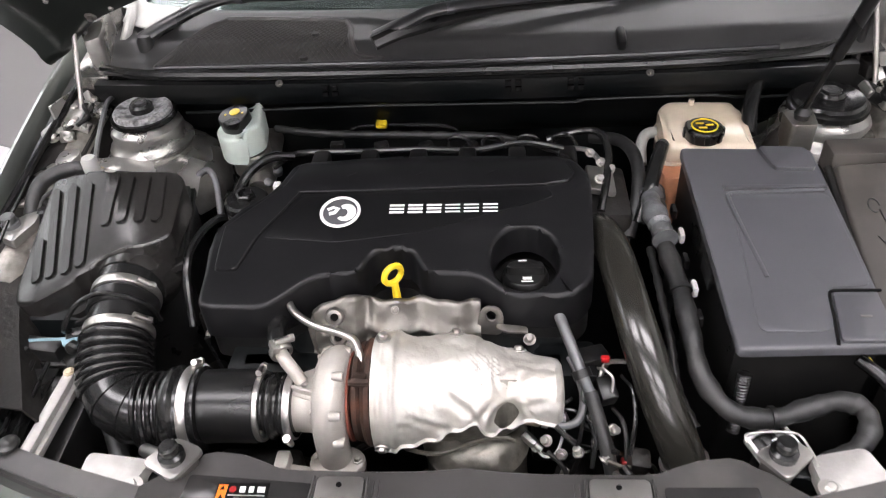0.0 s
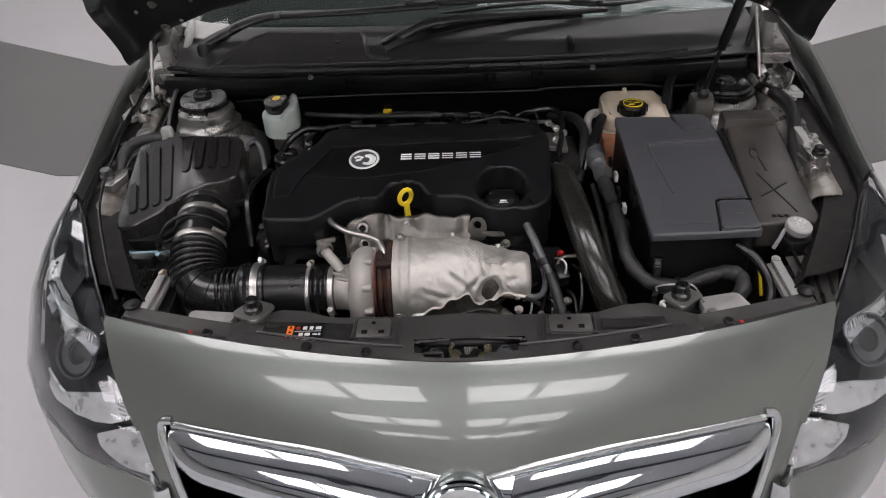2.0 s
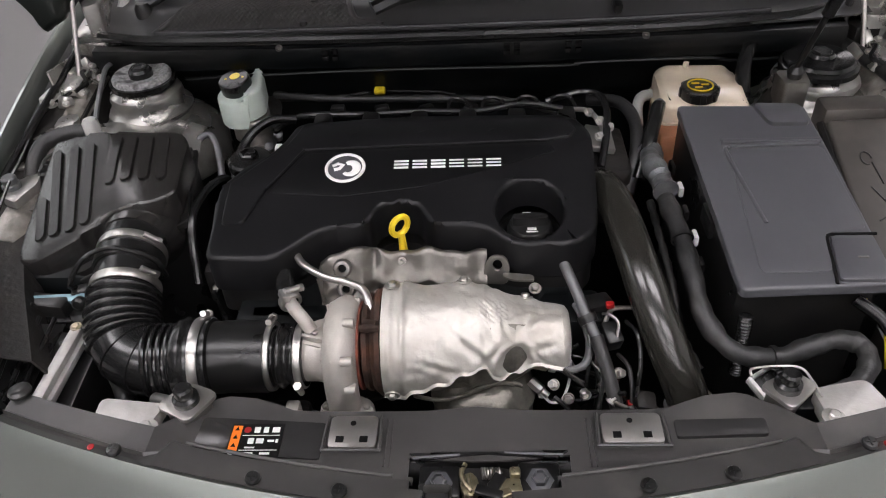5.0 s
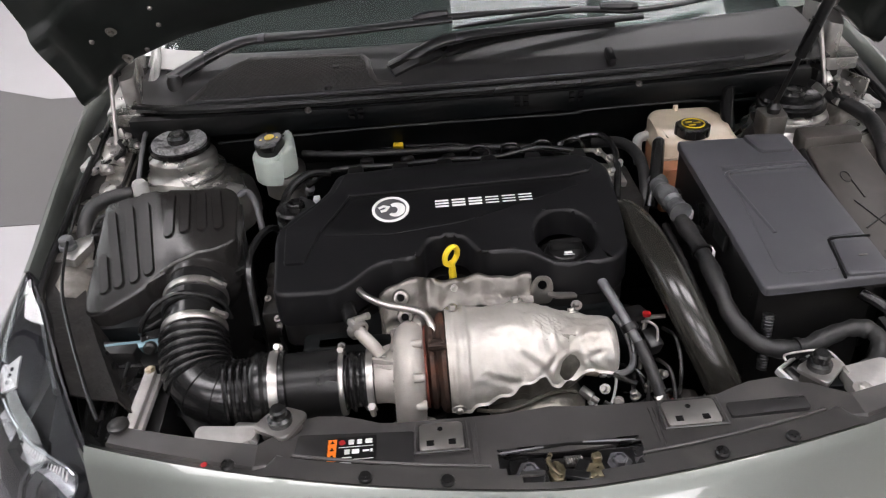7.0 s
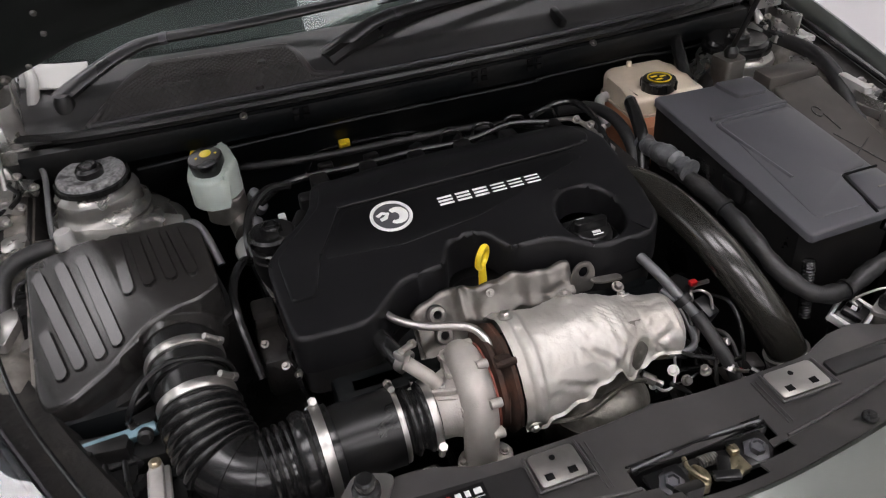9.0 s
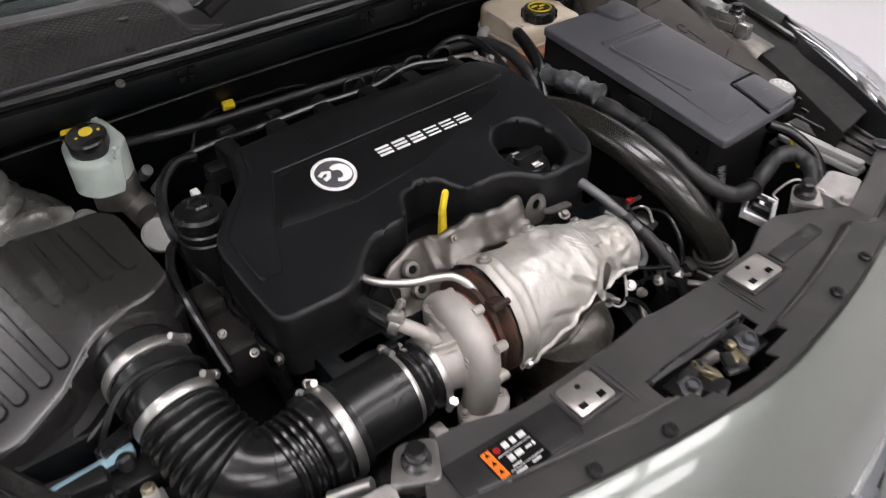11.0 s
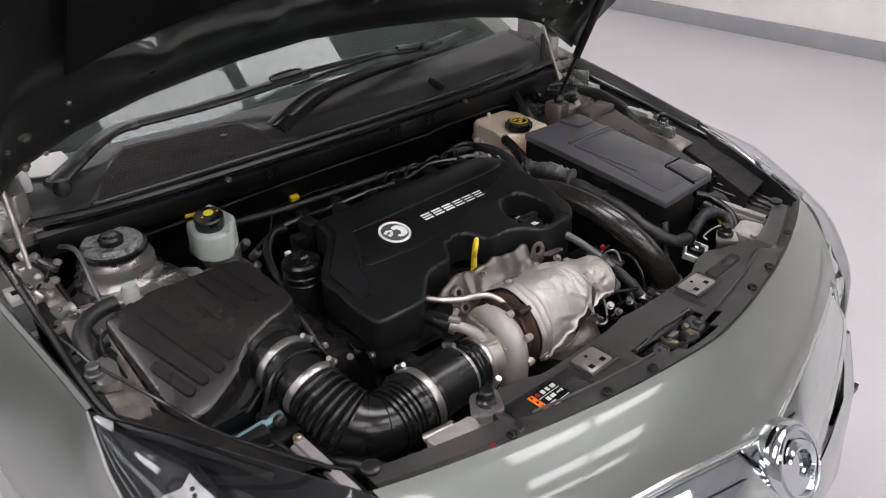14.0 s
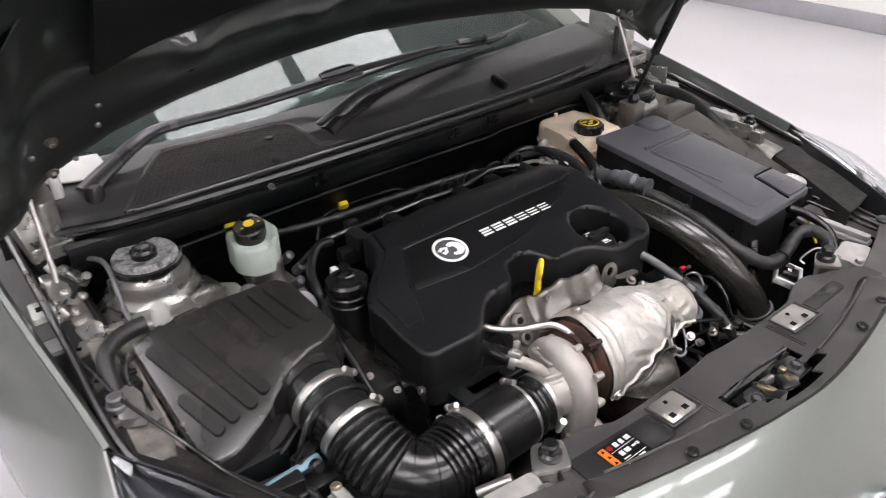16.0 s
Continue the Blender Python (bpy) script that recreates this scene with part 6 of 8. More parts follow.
part("cast_top", join(prism(rounded([(-0.243, 0.640), (-0.205, 0.628), (-0.196, 0.668), (-0.205, 0.69), (-0.243, 0.672)], 0.006), 0.745, 0.793, 0.003), prism(rounded([(-0.212, 0.66), (-0.196, 0.65), (-0.186, 0.70), (-0.206, 0.71)], 0.006), 0.755, 0.806, 0.003)), CAST, turbo, "boxy cast inlet top")
part("cast_rib", join(box((-0.216, 0.640, 0.797), (0.05, 0.005, 0.010), 0.0015, m=rot(0, 0, -16)), box((-0.203, 0.675, 0.803), (0.005, 0.05, 0.010), 0.0015, m=rot(0, 0, 14))), CAST, turbo, "raised cast rib")
for x, y, z in ((-0.222, 0.654, 0.793), (-0.199, 0.695, 0.806)):
    part("inlet_bolt", bolt(at(x, y, z), 0.005, 0.006, 0.0075), STEEL, turbo)
part("pale_deflector", skin([[V((x, y, z)) for x, y, z in ((-0.335, 0.70, 0.735), (-0.30, 0.715, 0.745), (-0.25, 0.735, 0.75))], [V((x, y, z)) for x, y, z in ((-0.325, 0.68, 0.748), (-0.29, 0.692, 0.768), (-0.25, 0.71, 0.772))], [V((x, y, z)) for x, y, z in ((-0.30, 0.665, 0.748), (-0.275, 0.672, 0.765), (-0.245, 0.685, 0.768))]], 0.002), CAST, turbo, "pale bent deflector plate", 50)

feed = thing("oil_feed_pipe", (-0.15, 0.66, 0.76), "bent silver oil feed pipe to the turbocharger", "pipe")
part("pipe", tube([(-0.264, 0.80, 0.82), (-0.262, 0.775, 0.842), (-0.247, 0.745, 0.843), (-0.215, 0.724, 0.838), (-0.18, 0.713, 0.835), (-0.158, 0.703, 0.831), (-0.148, 0.684, 0.824), (-0.145, 0.664, 0.81), (-0.145, 0.656, 0.797)], 0.0055, 12), STEEL, feed)
part("union", join(lathe([(0.010, 0), (0.010, 0.02), (0.007, 0.022), (0, 0.022)], at(-0.145, 0.655, 0.780), 6), lathe([(0.0125, -0.01), (0.0125, 0.0), (0, 0.0)], at(-0.145, 0.655, 0.780), 18)), STEEL, feed, "hexagon union")

breather = thing("breather_hose", (-0.28, 0.72, 0.78), "black rubber breather hose on a cast stub", "hose")
part("hose", tube([(-0.275, 0.80, 0.79), (-0.276, 0.765, 0.815), (-0.272, 0.73, 0.825), (-0.264, 0.70, 0.825), (-0.258, 0.688, 0.823)], 0.0135, 14), RUBBER, breather)
part("stub", tube([(-0.258, 0.688, 0.823), (-0.248, 0.675, 0.819), (-0.235, 0.663, 0.81), (-0.226, 0.656, 0.798)], 0.0095, 12), CAST, breather, "cast stub")
clamp("spring_clip", (-0.258, 0.690, 0.823), (0.5, -0.7, -0.2), 0.014, 0.012, STEEL, breather, (0.3, 0.1, 1), "sprung steel clip")
part("clip_ear", box((-0.262, 0.683, 0.839), (0.012, 0.020, 0.010), 0.002, m=rot(0, 20, 30)), STEEL, breather, "bright clip ear")

# ---- intake: air box and hose ----
abox = thing("air_filter_box", (-0.6, 0.92, 0.5), "dusty black plastic air filter box with ribbed lid", "air filter box")


def ab_z(x, y):
    """The lid's two slopes, which meet in a slanting knee."""
    return min(0.912 - 0.18 * (0.985 - y), 0.91 + 0.284 * (x + 0.6) - 0.3385 * (0.985 - y))


lid_out = rounded([(-0.714, 1.022), (-0.655, 1.018), (-0.60, 1.006), (-0.485, 1.004), (-0.466, 0.985), (-0.455, 0.865), (-0.485, 0.846), (-0.56, 0.836), (-0.605, 0.805), (-0.665, 0.786), (-0.698, 0.792), (-0.708, 0.82)], 0.012, 4)
lid = part("lid", plate(lid_out, ab_z, 0.055, (), [("slant", ((-0.593, 0.985), (1, 0.558)))], 0.007, 3), AIRBOX, abox, "ribbed black lid", 20)


def pad(a, b, width, height):
    """A flat raised bar with rounded ends, lying on the lid between two places in plan."""
    a, b = V(a), V(b)
    d = (b - a).normalized()
    n = V((-d.y, d.x))
    length, w = (b - a).length, width / 2
    rows = []
    for u in [-w + w * (1 - math.cos(t)) for t in np.linspace(0.25, math.pi / 2, 6)] + list(np.linspace(0.006, length - 0.006, 14)) + [length + w * math.sin(t) for t in np.linspace(0, math.pi / 2 - 0.25, 6)]:
        e = max(-u, u - length, 0)
        half = math.sqrt(max(w * w - e * e, 1e-6))
        c = a + d * u
        row = []
        for k, dz in ((-1, -0.001), (-1, height * 0.6), (-0.9, height), (0.9, height), (1, height * 0.6), (1, -0.001)):
            p = c + n * (half * k)
            row.append(V((p.x, p.y, ab_z(p.x, p.y) + dz)))
        rows.append(row)
    return skin(rows, -0.0004)


for a, b in (((-0.694, 0.985), (-0.648, 0.829)), ((-0.661, 0.985), (-0.620, 0.829)), ((-0.630, 0.980), (-0.596, 0.835)), ((-0.690, 0.892), (-0.672, 0.827)), ((-0.582, 0.985), (-0.572, 0.900)), ((-0.557, 0.985), (-0.544, 0.898)), ((-0.530, 0.984), (-0.515, 0.898)), ((-0.504, 0.983), (-0.487, 0.898))):
    part("rib", pad(a, b, 0.0165, 0.0045), AIRBOX, lid, "", 15)
for a, b in (((-0.718, 1.0), (-0.738, 0.985)), ((-0.718, 0.985), (-0.738, 0.97)), ((-0.714, 0.86), (-0.734, 0.852)), ((-0.712, 0.845), (-0.732, 0.837))):
    part("catch_prong", rod((*a, ab_z(-0.70, a[1]) - 0.03), (*b, ab_z(-0.70, b[1]) - 0.034), 0.0028, 8), BLACK, abox, "catch prong")
part("lower_box", prism([(-0.718, 1.03), (-0.48, 1.02), (-0.45, 0.87), (-0.50, 0.835), (-0.60, 0.79), (-0.69, 0.785), (-0.708, 0.81)], 0.52, lambda x, y: ab_z(x, y) - 0.045, 0.0), BLACK, abox, "black lower box")
part("lid_flange", prism([(-0.726, 1.035), (-0.475, 1.026), (-0.445, 0.866), (-0.50, 0.826), (-0.603, 0.784), (-0.695, 0.777), (-0.716, 0.81)], lambda x, y: ab_z(x, y) - 0.064, lambda x, y: ab_z(x, y) - 0.054, 0.002), BLACK, abox, "joint flange")
part("neck_shroud", sweep(spline([(-0.523, 0.90, 0.806), (-0.524, 0.87, 0.813), (-0.525, 0.845, 0.8175), (-0.525, 0.825, 0.8185)], 3), lambda t: 0.068 - 0.015 * t ** 1.5, 36), AIRBOX, abox, "flared outlet neck")

duct = thing("intake_hose", (-0.45, 0.68, 0.65), "black ribbed rubber intake hose bending to the turbocharger", "intake hose")
hp = spline([(-0.525, 0.84, 0.822), (-0.523, 0.80, 0.818), (-0.518, 0.755, 0.806), (-0.51, 0.70, 0.787), (-0.492, 0.657, 0.769), (-0.455, 0.637, 0.760), (-0.41, 0.64, 0.758), (-0.385, 0.644, 0.758)], 44)


def duct_r(t):
    if 0.05 < t < 0.13:
        return 0.0505
    if 0.335 < t < 0.54:
        return 0.0455 + 0.0085 * abs(math.sin((t - 0.335) / 0.205 * math.pi * 6.0)) ** 0.7
    if 0.84 < t < 0.97:
        return 0.046 + 0.004 * math.sin((t - 0.84) / 0.13 * 2 * math.pi * 2)
    return 0.0475


hose = part("ribbed_hose", sweep(hp, duct_r, 36), RUBBER, duct, "glossy black ribbed rubber", 60)
L = len(hp) - 1
for f in (0.60, 0.69, 0.76):
    i = int(f * L)
    part("elbow_rib", lathe([(0.045, -0.002), (0.0495, -0.0015), (0.0495, 0.0015), (0.045, 0.002)], along(hp[i], hp[i + 1]), 36), RUBBER, hose)
part("sensor_ring", lathe([(0.044, -0.012), (0.051, -0.012), (0.051, 0.012), (0.044, 0.012)], along(hp[int(0.2 * L)], hp[int(0.2 * L) + 1]), 36), BLACK, duct, "black air meter body")
clamp("hose_clamp", hp[int(0.13 * L)], hp[int(0.13 * L) + 1] - hp[int(0.13 * L)], 0.0495, 0.014, STEEL, duct, (0.75, -0.1, 0.65))
clamp("hose_clamp", hp[int(0.315 * L)], hp[int(0.315 * L) + 1] - hp[int(0.315 * L)], 0.0485, 0.013, STEEL, duct, (0.8, 0, 0.6), "dull steel hose clamp")
mp = [V((-0.40, 0.643, 0.758)), V((-0.345, 0.648, 0.758)), V((-0.288, 0.648, 0.758))]
part("straight_sleeve", sweep(mp, 0.0505, 40), BLACK, duct, "smooth black sleeve")
part("sleeve_collar", lathe([(0.048, -0.022), (0.056, -0.022), (0.060, -0.016), (0.061, -0.008), (0.0585, -0.004), (0.0565, -0.002), (0.0565, 0.020), (0.0575, 0.022), (0.0575, 0.026), (0.048, 0.028)], along((-0.392, 0.642, 0.758), (-0.3, 0.648, 0.758)), 40), RUBBER, duct, "thick rubber collar")
clamp("hose_clamp", (-0.381, 0.643, 0.758), (1, 0.04, 0), 0.0575, 0.013, STEEL, duct, (0, 0.7, 0.72))
for k in range(4):
    part("collar_ridge", lathe([(0.046, -0.004), (0.0525, -0.003), (0.054, 0), (0.0525, 0.003), (0.046, 0.004)], along((-0.452 + 0.0105 * k, 0.6375 + 0.0012 * k, 0.760 - 0.0005 * k), (-0.3, 0.655, 0.756)), 36), RUBBER, duct, "rubber ridge")
part("end_bellows", sweep([V((-0.292 + 0.055 * t, 0.648, 0.758)) for t in np.linspace(0, 1, 40)], lambda t: 0.0425 + 0.0035 * math.sin(t * 2 * math.pi * 3), 36), RUBBER, duct, "small ribbed sleeve", 60)
clamp("hose_clamp", (-0.285, 0.648, 0.758), (1, 0, 0), 0.0465, 0.008, STEEL, duct, (0, 0.5, 1))
clamp("hose_clamp", (-0.243, 0.649, 0.758), (1, 0, 0), 0.0445, 0.010, STEEL, duct, (0, -0.9, -0.35))
part("sensor_lead", tube([(-0.60, 0.76, 0.79), (-0.60, 0.745, 0.81), (-0.575, 0.755, 0.845), (-0.54, 0.765, 0.862), (-0.50, 0.765, 0.858), (-0.472, 0.77, 0.835), (-0.465, 0.775, 0.80)], 0.004, 8), RUBBER, duct, "black sensor lead")
part("sensor_plug", box((-0.585, 0.757, 0.785), (0.045, 0.022, 0.022), 0.004, m=rot(0, 0, 20)), BLACK, duct, "black sensor plug")

# ---- charge pipe and looms ----
cpipe = thing("charge_pipe", (0.29, 0.6, 0.6), "satin black charge air pipe curving down beside the engine", "pipe")
part("pipe", sweep(spline([(0.195, 0.945, 0.83), (0.2, 0.90, 0.85), (0.207, 0.84, 0.858), (0.215, 0.77, 0.852), (0.228, 0.70, 0.828), (0.248, 0.645, 0.785), (0.275, 0.605, 0.725), (0.295, 0.585, 0.66)], 10), lambda t: 0.0255 + 0.003 * t, 28), PIPE, cpipe)
pe = V((0.283, 0.597, 0.70))
pd = (V((0.295, 0.585, 0.66)) - V((0.275, 0.605, 0.725))).normalized()
part("end_rings", join(*[lathe([(0.026, -0.0022), (0.0325, -0.0018), (0.0325, 0.0018), (0.026, 0.0022)], along(pe + pd * (0.009 * k - 0.012), pe + pd * (0.009 * k)), 32) for k in range(4)]), STEEL, cpipe, "ribbed metal end")

loom = thing("wiring_loom", (0.3, 0.75, 0.7), "thick taped grey wiring loom looping past the battery", "wiring loom")
part("main_sleeve", sweep(spline([(0.30, 1.06, 0.82), (0.292, 1.0, 0.84), (0.283, 0.93, 0.85), (0.284, 0.86, 0.85), (0.292, 0.79, 0.84), (0.296, 0.72, 0.822), (0.303, 0.665, 0.80), (0.335, 0.628, 0.778), (0.385, 0.622, 0.772), (0.43, 0.632, 0.78), (0.468, 0.636, 0.79), (0.492, 0.62, 0.792), (0.488, 0.59, 0.785), (0.462, 0.568, 0.775), (0.425, 0.558, 0.765)], 8), lambda t: 0.0140 - 0.0015 * t + 0.0010 * math.sin(t * 61) + 0.0008 * math.sin(t * 143), 16), LOOM, loom, "taped grey sleeve", 60)
part("branch", sweep(spline([(0.268, 0.90, 0.825), (0.272, 0.82, 0.81), (0.276, 0.74, 0.79), (0.28, 0.68, 0.76), (0.30, 0.64, 0.73)], 8), lambda t: 0.006 + 0.0012 * math.sin(t * 70), 12), LOOM, loom, "", 60)
part("upper_tape", sweep(spline([(0.287, 1.03, 0.84), (0.276, 0.97, 0.858), (0.277, 0.91, 0.868), (0.281, 0.87, 0.866)], 8), lambda t: 0.0160 + 0.0022 * math.sin(t * 14) + 0.0018 * math.sin(t * 47) + 0.001 * math.sin(t * 83), 18), TAPE, loom, "silvery tape", 60)
for p in ((0.292, 0.79, 0.84), (0.385, 0.622, 0.772), (0.283, 0.93, 0.85)):
    part("cable_tie", lathe([(0.0135, -0.003), (0.0162, -0.003), (0.0162, 0.003), (0.0135, 0.003)], along(p, V(p) + (V((0.05, -0.8, -0.2)) if p[0] < 0.35 else V((1, 0.1, 0)))), 18), BLACK, loom)
for k in range(5):
    part("clip", box((0.315 + 0.003 * (k % 2), 0.98 - 0.055 * k, 0.835 - 0.005 * k), (0.008, 0.022, 0.018), 0.003), WHITEP if k % 2 else BLACK, loom, "small clip")

# ---- battery and boxes ----
def bat_z(x, y):
    return 0.856 + (y - 0.664) * 0.12


bat = thing("battery_box", (0.44, 0.88, 0.5), "battery under a grey-black plastic cover with moulded panels", "battery cover")
bcov = part("cover", plate(rounded([(0.330, 1.06), (0.53, 1.05), (0.536, 0.668), (0.339, 0.662)], 0.008, 3), bat_z, 0.014, (), [("y", 0.8), ("y", 0.95)], 0.004, 3), BATTERY, bat, "satin grey-black cover", 40)
part("field", plate(rounded([(0.385, 0.946), (0.526, 0.945), (0.530, 0.765), (0.472, 0.762), (0.462, 0.69), (0.37, 0.69)], 0.012, 3), lambda x, y: bat_z(x, y) + 0.0015, 0.002, (), [("y", 0.8)], 0.001, 2), BATTERY, bcov, "raised field")
part("front_tab", plate(rounded([(0.476, 0.752), (0.532, 0.752), (0.533, 0.672), (0.464, 0.672)], 0.008, 3), lambda x, y: bat_z(x, y) + 0.005, 0.006, (), (), 0.0025, 2), BATTERY, bcov, "release tab")
part("rear_tab", plate(rounded([(0.447, 1.052), (0.520, 1.047), (0.524, 0.996), (0.462, 0.998)], 0.01, 3), lambda x, y: bat_z(x, y) + 0.007, 0.008, (), (), 0.0025, 2), BATTERY, bcov, "rear tab")
part("step", prism([(0.378, 0.962), (0.527, 0.960), (0.527, 0.953), (0.378, 0.955)], lambda x, y: bat_z(x, y) - 0.001, lambda x, y: bat_z(x, y) + 0.0065, 0.0015), BATTERY, bcov)
part("field_ridge", sweep(spline([V((x, y, bat_z(x, y) + 0.001)) for x, y in ((0.400, 0.78), (0.388, 0.87), (0.381, 0.935), (0.384, 0.945), (0.395, 0.949), (0.46, 0.951), (0.522, 0.952))], 5), 0.0034, 10), BATTERY, bcov, "raised ridge round the field")
part("tab_groove", sweep(spline([V((x, y, bat_z(x, y) + 0.001)) for x, y in ((0.460, 0.669), (0.465, 0.70), (0.4715, 0.748), (0.477, 0.7555), (0.486, 0.757), (0.539, 0.757))], 4), 0.0022, 6), FELTSHADE, bcov, "dark gap round the tab")
part("tab_mark", box((0.505, 0.71, bat_z(0, 0.71) + 0.0055), (0.014, 0.004, 0.001), 0.0004), DUSTY, bcov)
part("side_wall", prism([(0.335, 1.055), (0.525, 1.045), (0.53, 0.70), (0.346, 0.69)], 0.55, lambda x, y: bat_z(x, y) - 0.012, 0.004), BLACK, bat, "black battery box")
part("side_hook", box((0.337, 0.83, 0.84), (0.008, 0.05, 0.03), 0.002), BLACK, bat)
part("front_lead", tube([(0.50, 0.685, 0.815), (0.53, 0.655, 0.80), (0.545, 0.61, 0.77), (0.53, 0.57, 0.72)], 0.009, 12), RUBBER, bat, "black cable")
part("yellow_lead", tube([(0.515, 0.69, 0.81), (0.535, 0.66, 0.79), (0.54, 0.63, 0.74)], 0.003, 8), YELLOW, bat, "yellow lead")
part("corrugated_lead", sweep([V((0.358 - 0.004 * t, 0.672 - 0.02 * t, 0.80 - 0.09 * t)) for t in np.linspace(0, 1, 60)], lambda t: 0.009 + 0.0012 * math.sin(t * 120), 12), RUBBER, bat, "corrugated black conduit", 60)

ecu = thing("control_unit_box", (0.62, 0.95, 0.6), "flat dusty brown-black control unit with embossed crossed mark", "control unit")
ez = lambda x, y: 0.797 + (y - 0.775) * 0.33
ebody = part("case", plate(rounded([(0.565, 1.035), (0.672, 1.04), (0.692, 0.782), (0.568, 0.775)], 0.008, 3), ez, 0.05, (), (), 0.006, 3), ECUCASE, ecu, "dusty plastic case", 40)
part("rear_lip", box((0.618, 1.065, 0.873), (0.11, 0.05, 0.05), 0.008), ECUCASE, ecu)
part("side_flange", sweep([V((0.56 + 0.004 * u, 1.04 - 0.265 * u, 0.872 - 0.087 * u)) for u in np.linspace(0, 1, 8)], 0.007, 8), BLACK, ecu, "black rolled edge")
for a, b in (((0.598, 0.905), (0.652, 0.805)), ((0.65, 0.878), (0.593, 0.846)), ((0.612, 0.95), (0.618, 0.91))):
    part("embossed_bar", rod((*a, ez(*a) + 0.0003), (*b, ez(*b) + 0.0003), 0.0016, 8), BLACK, ebody)
part("embossed_loop", sweep([V((0.605 + 0.008 * math.cos(a), 0.958 + 0.012 * math.sin(a), ez(0, 0.958 + 0.012 * math.sin(a)) + 0.0003)) for a in np.linspace(0, 5, 16)], 0.0016, 6), BLACK, ebody)
for k in range(3):
    part("embossed_mark", box((0.605 + 0.012 * k, 0.798, ez(0, 0.798) + 0.0004), (0.007, 0.012, 0.001), 0.0004), BLACK, ebody)
part("box_side", prism([(0.56, 1.08), (0.675, 1.08), (0.692, 0.785), (0.566, 0.778)], 0.5, lambda x, y: ez(x, y) - 0.045), BLACK, ecu)

wash = thing("washer_filler", (0.632, 0.745, 0.7), "washer fluid filler neck with a pale grey cap", "filler cap")
part("cap", lathe([(0.023, 0), (0.0245, 0.004), (0.0245, 0.012), (0.022, 0.0145), (0, 0.0155)], at(0.632, 0.748, 0.803) @ rot(10, 8), 30), GREYCAP, wash, "pale grey cap")
part("neck", tube([(0.632, 0.748, 0.803), (0.635, 0.75, 0.78), (0.65, 0.75, 0.72)], 0.016, 16), TUBE, wash, "grey neck")
wm = at(0.632, 0.748, 0.8185) @ rot(10, 8)
part("cap_symbol", join(*[sweep([wm @ V((0.006 * math.cos(b) + 0.009 * math.cos(a), 0.006 * math.sin(b) + 0.009 * math.sin(a), 0.001)) for b in np.linspace(0, 2 * math.pi, 9)], 0.0007, 5) for a in (0.5, 1.57, 2.64, 4.7)]), WHITEP, wash, "pale moulded symbol")
part("strap", tube([(0.61, 0.748, 0.805), (0.60, 0.74, 0.79), (0.59, 0.735, 0.77)], 0.004, 8), GREYCAP, wash)

# ---- fluid reservoirs ----
tank = thing("coolant_tank", (0.39, 1.16, 0.76), "aged cream plastic coolant tank with a black cap", "coolant tank")
part("tank_body", plate(rounded([(0.318, 1.10), (0.32, 1.22), (0.34, 1.242), (0.455, 1.236), (0.466, 1.09)], 0.014, 4), lambda x, y: 0.886 + (y - 1.15) * 0.05, 0.046, (), [("y", 1.15), ("y", 1.2)], 0.012, 4), TANK, tank, "translucent cream body", 40)
part("tank_base", prism(rounded([(0.312, 1.06), (0.32, 1.215), (0.34, 1.235), (0.455, 1.23), (0.46, 1.06)], 0.014, 4), 0.75, 0.843, 0.006), COOLANT, tank, "part filled with orange coolant")
part("seam", prism(rounded([(0.314, 1.095), (0.316, 1.222), (0.338, 1.246), (0.459, 1.24), (0.47, 1.085)], 0.014, 4), 0.845, 0.849, 0.001), TANK, tank)
tcap = part("tank_cap", lathe([(0.03, 0), (0.0315, 0.003), (0.0315, 0.018), (0.029, 0.021), (0.0, 0.022)], at(0.381, 1.122, 0.884), 28), BLACK, tank, "black screw cap")
part("cap_symbol", join(*[sweep([V((0.381 + r * math.cos(a), 1.122 + r * math.sin(a), 0.9065)) for a in np.linspace(0, 2 * math.pi, 25)], 0.0014, 5) for r in (0.021,)] + [box((0.381 + dx, 1.122 + dy, 0.9065), (0.013, 0.005, 0.0008), 0.0003) for dx, dy in ((-0.007, 0.007), (0.008, 0.002), (-0.004, -0.007))]), YELLOW, tcap, "yellow symbol")
part("cap_grip", join(*[box((0.381 + 0.031 * math.cos(a), 1.122 + 0.031 * math.sin(a), 0.894), (0.006, 0.01, 0.017), 0.002, m=rot(0, 0, math.degrees(a))) for a in np.linspace(0, 2 * math.pi, 9)[:-1]]), BLACK, tcap)
part("tank_spout", tube([(0.322, 1.20, 0.85), (0.30, 1.19, 0.85), (0.29, 1.17, 0.84), (0.288, 1.14, 0.82)], 0.010, 12), GREYCAP, tank, "grey hose stub")
part("vent_nipple", lathe([(0.006, 0), (0.005, 0.01), (0, 0.011)], at(0.38, 1.225, 0.889), 10), TANK, tank)

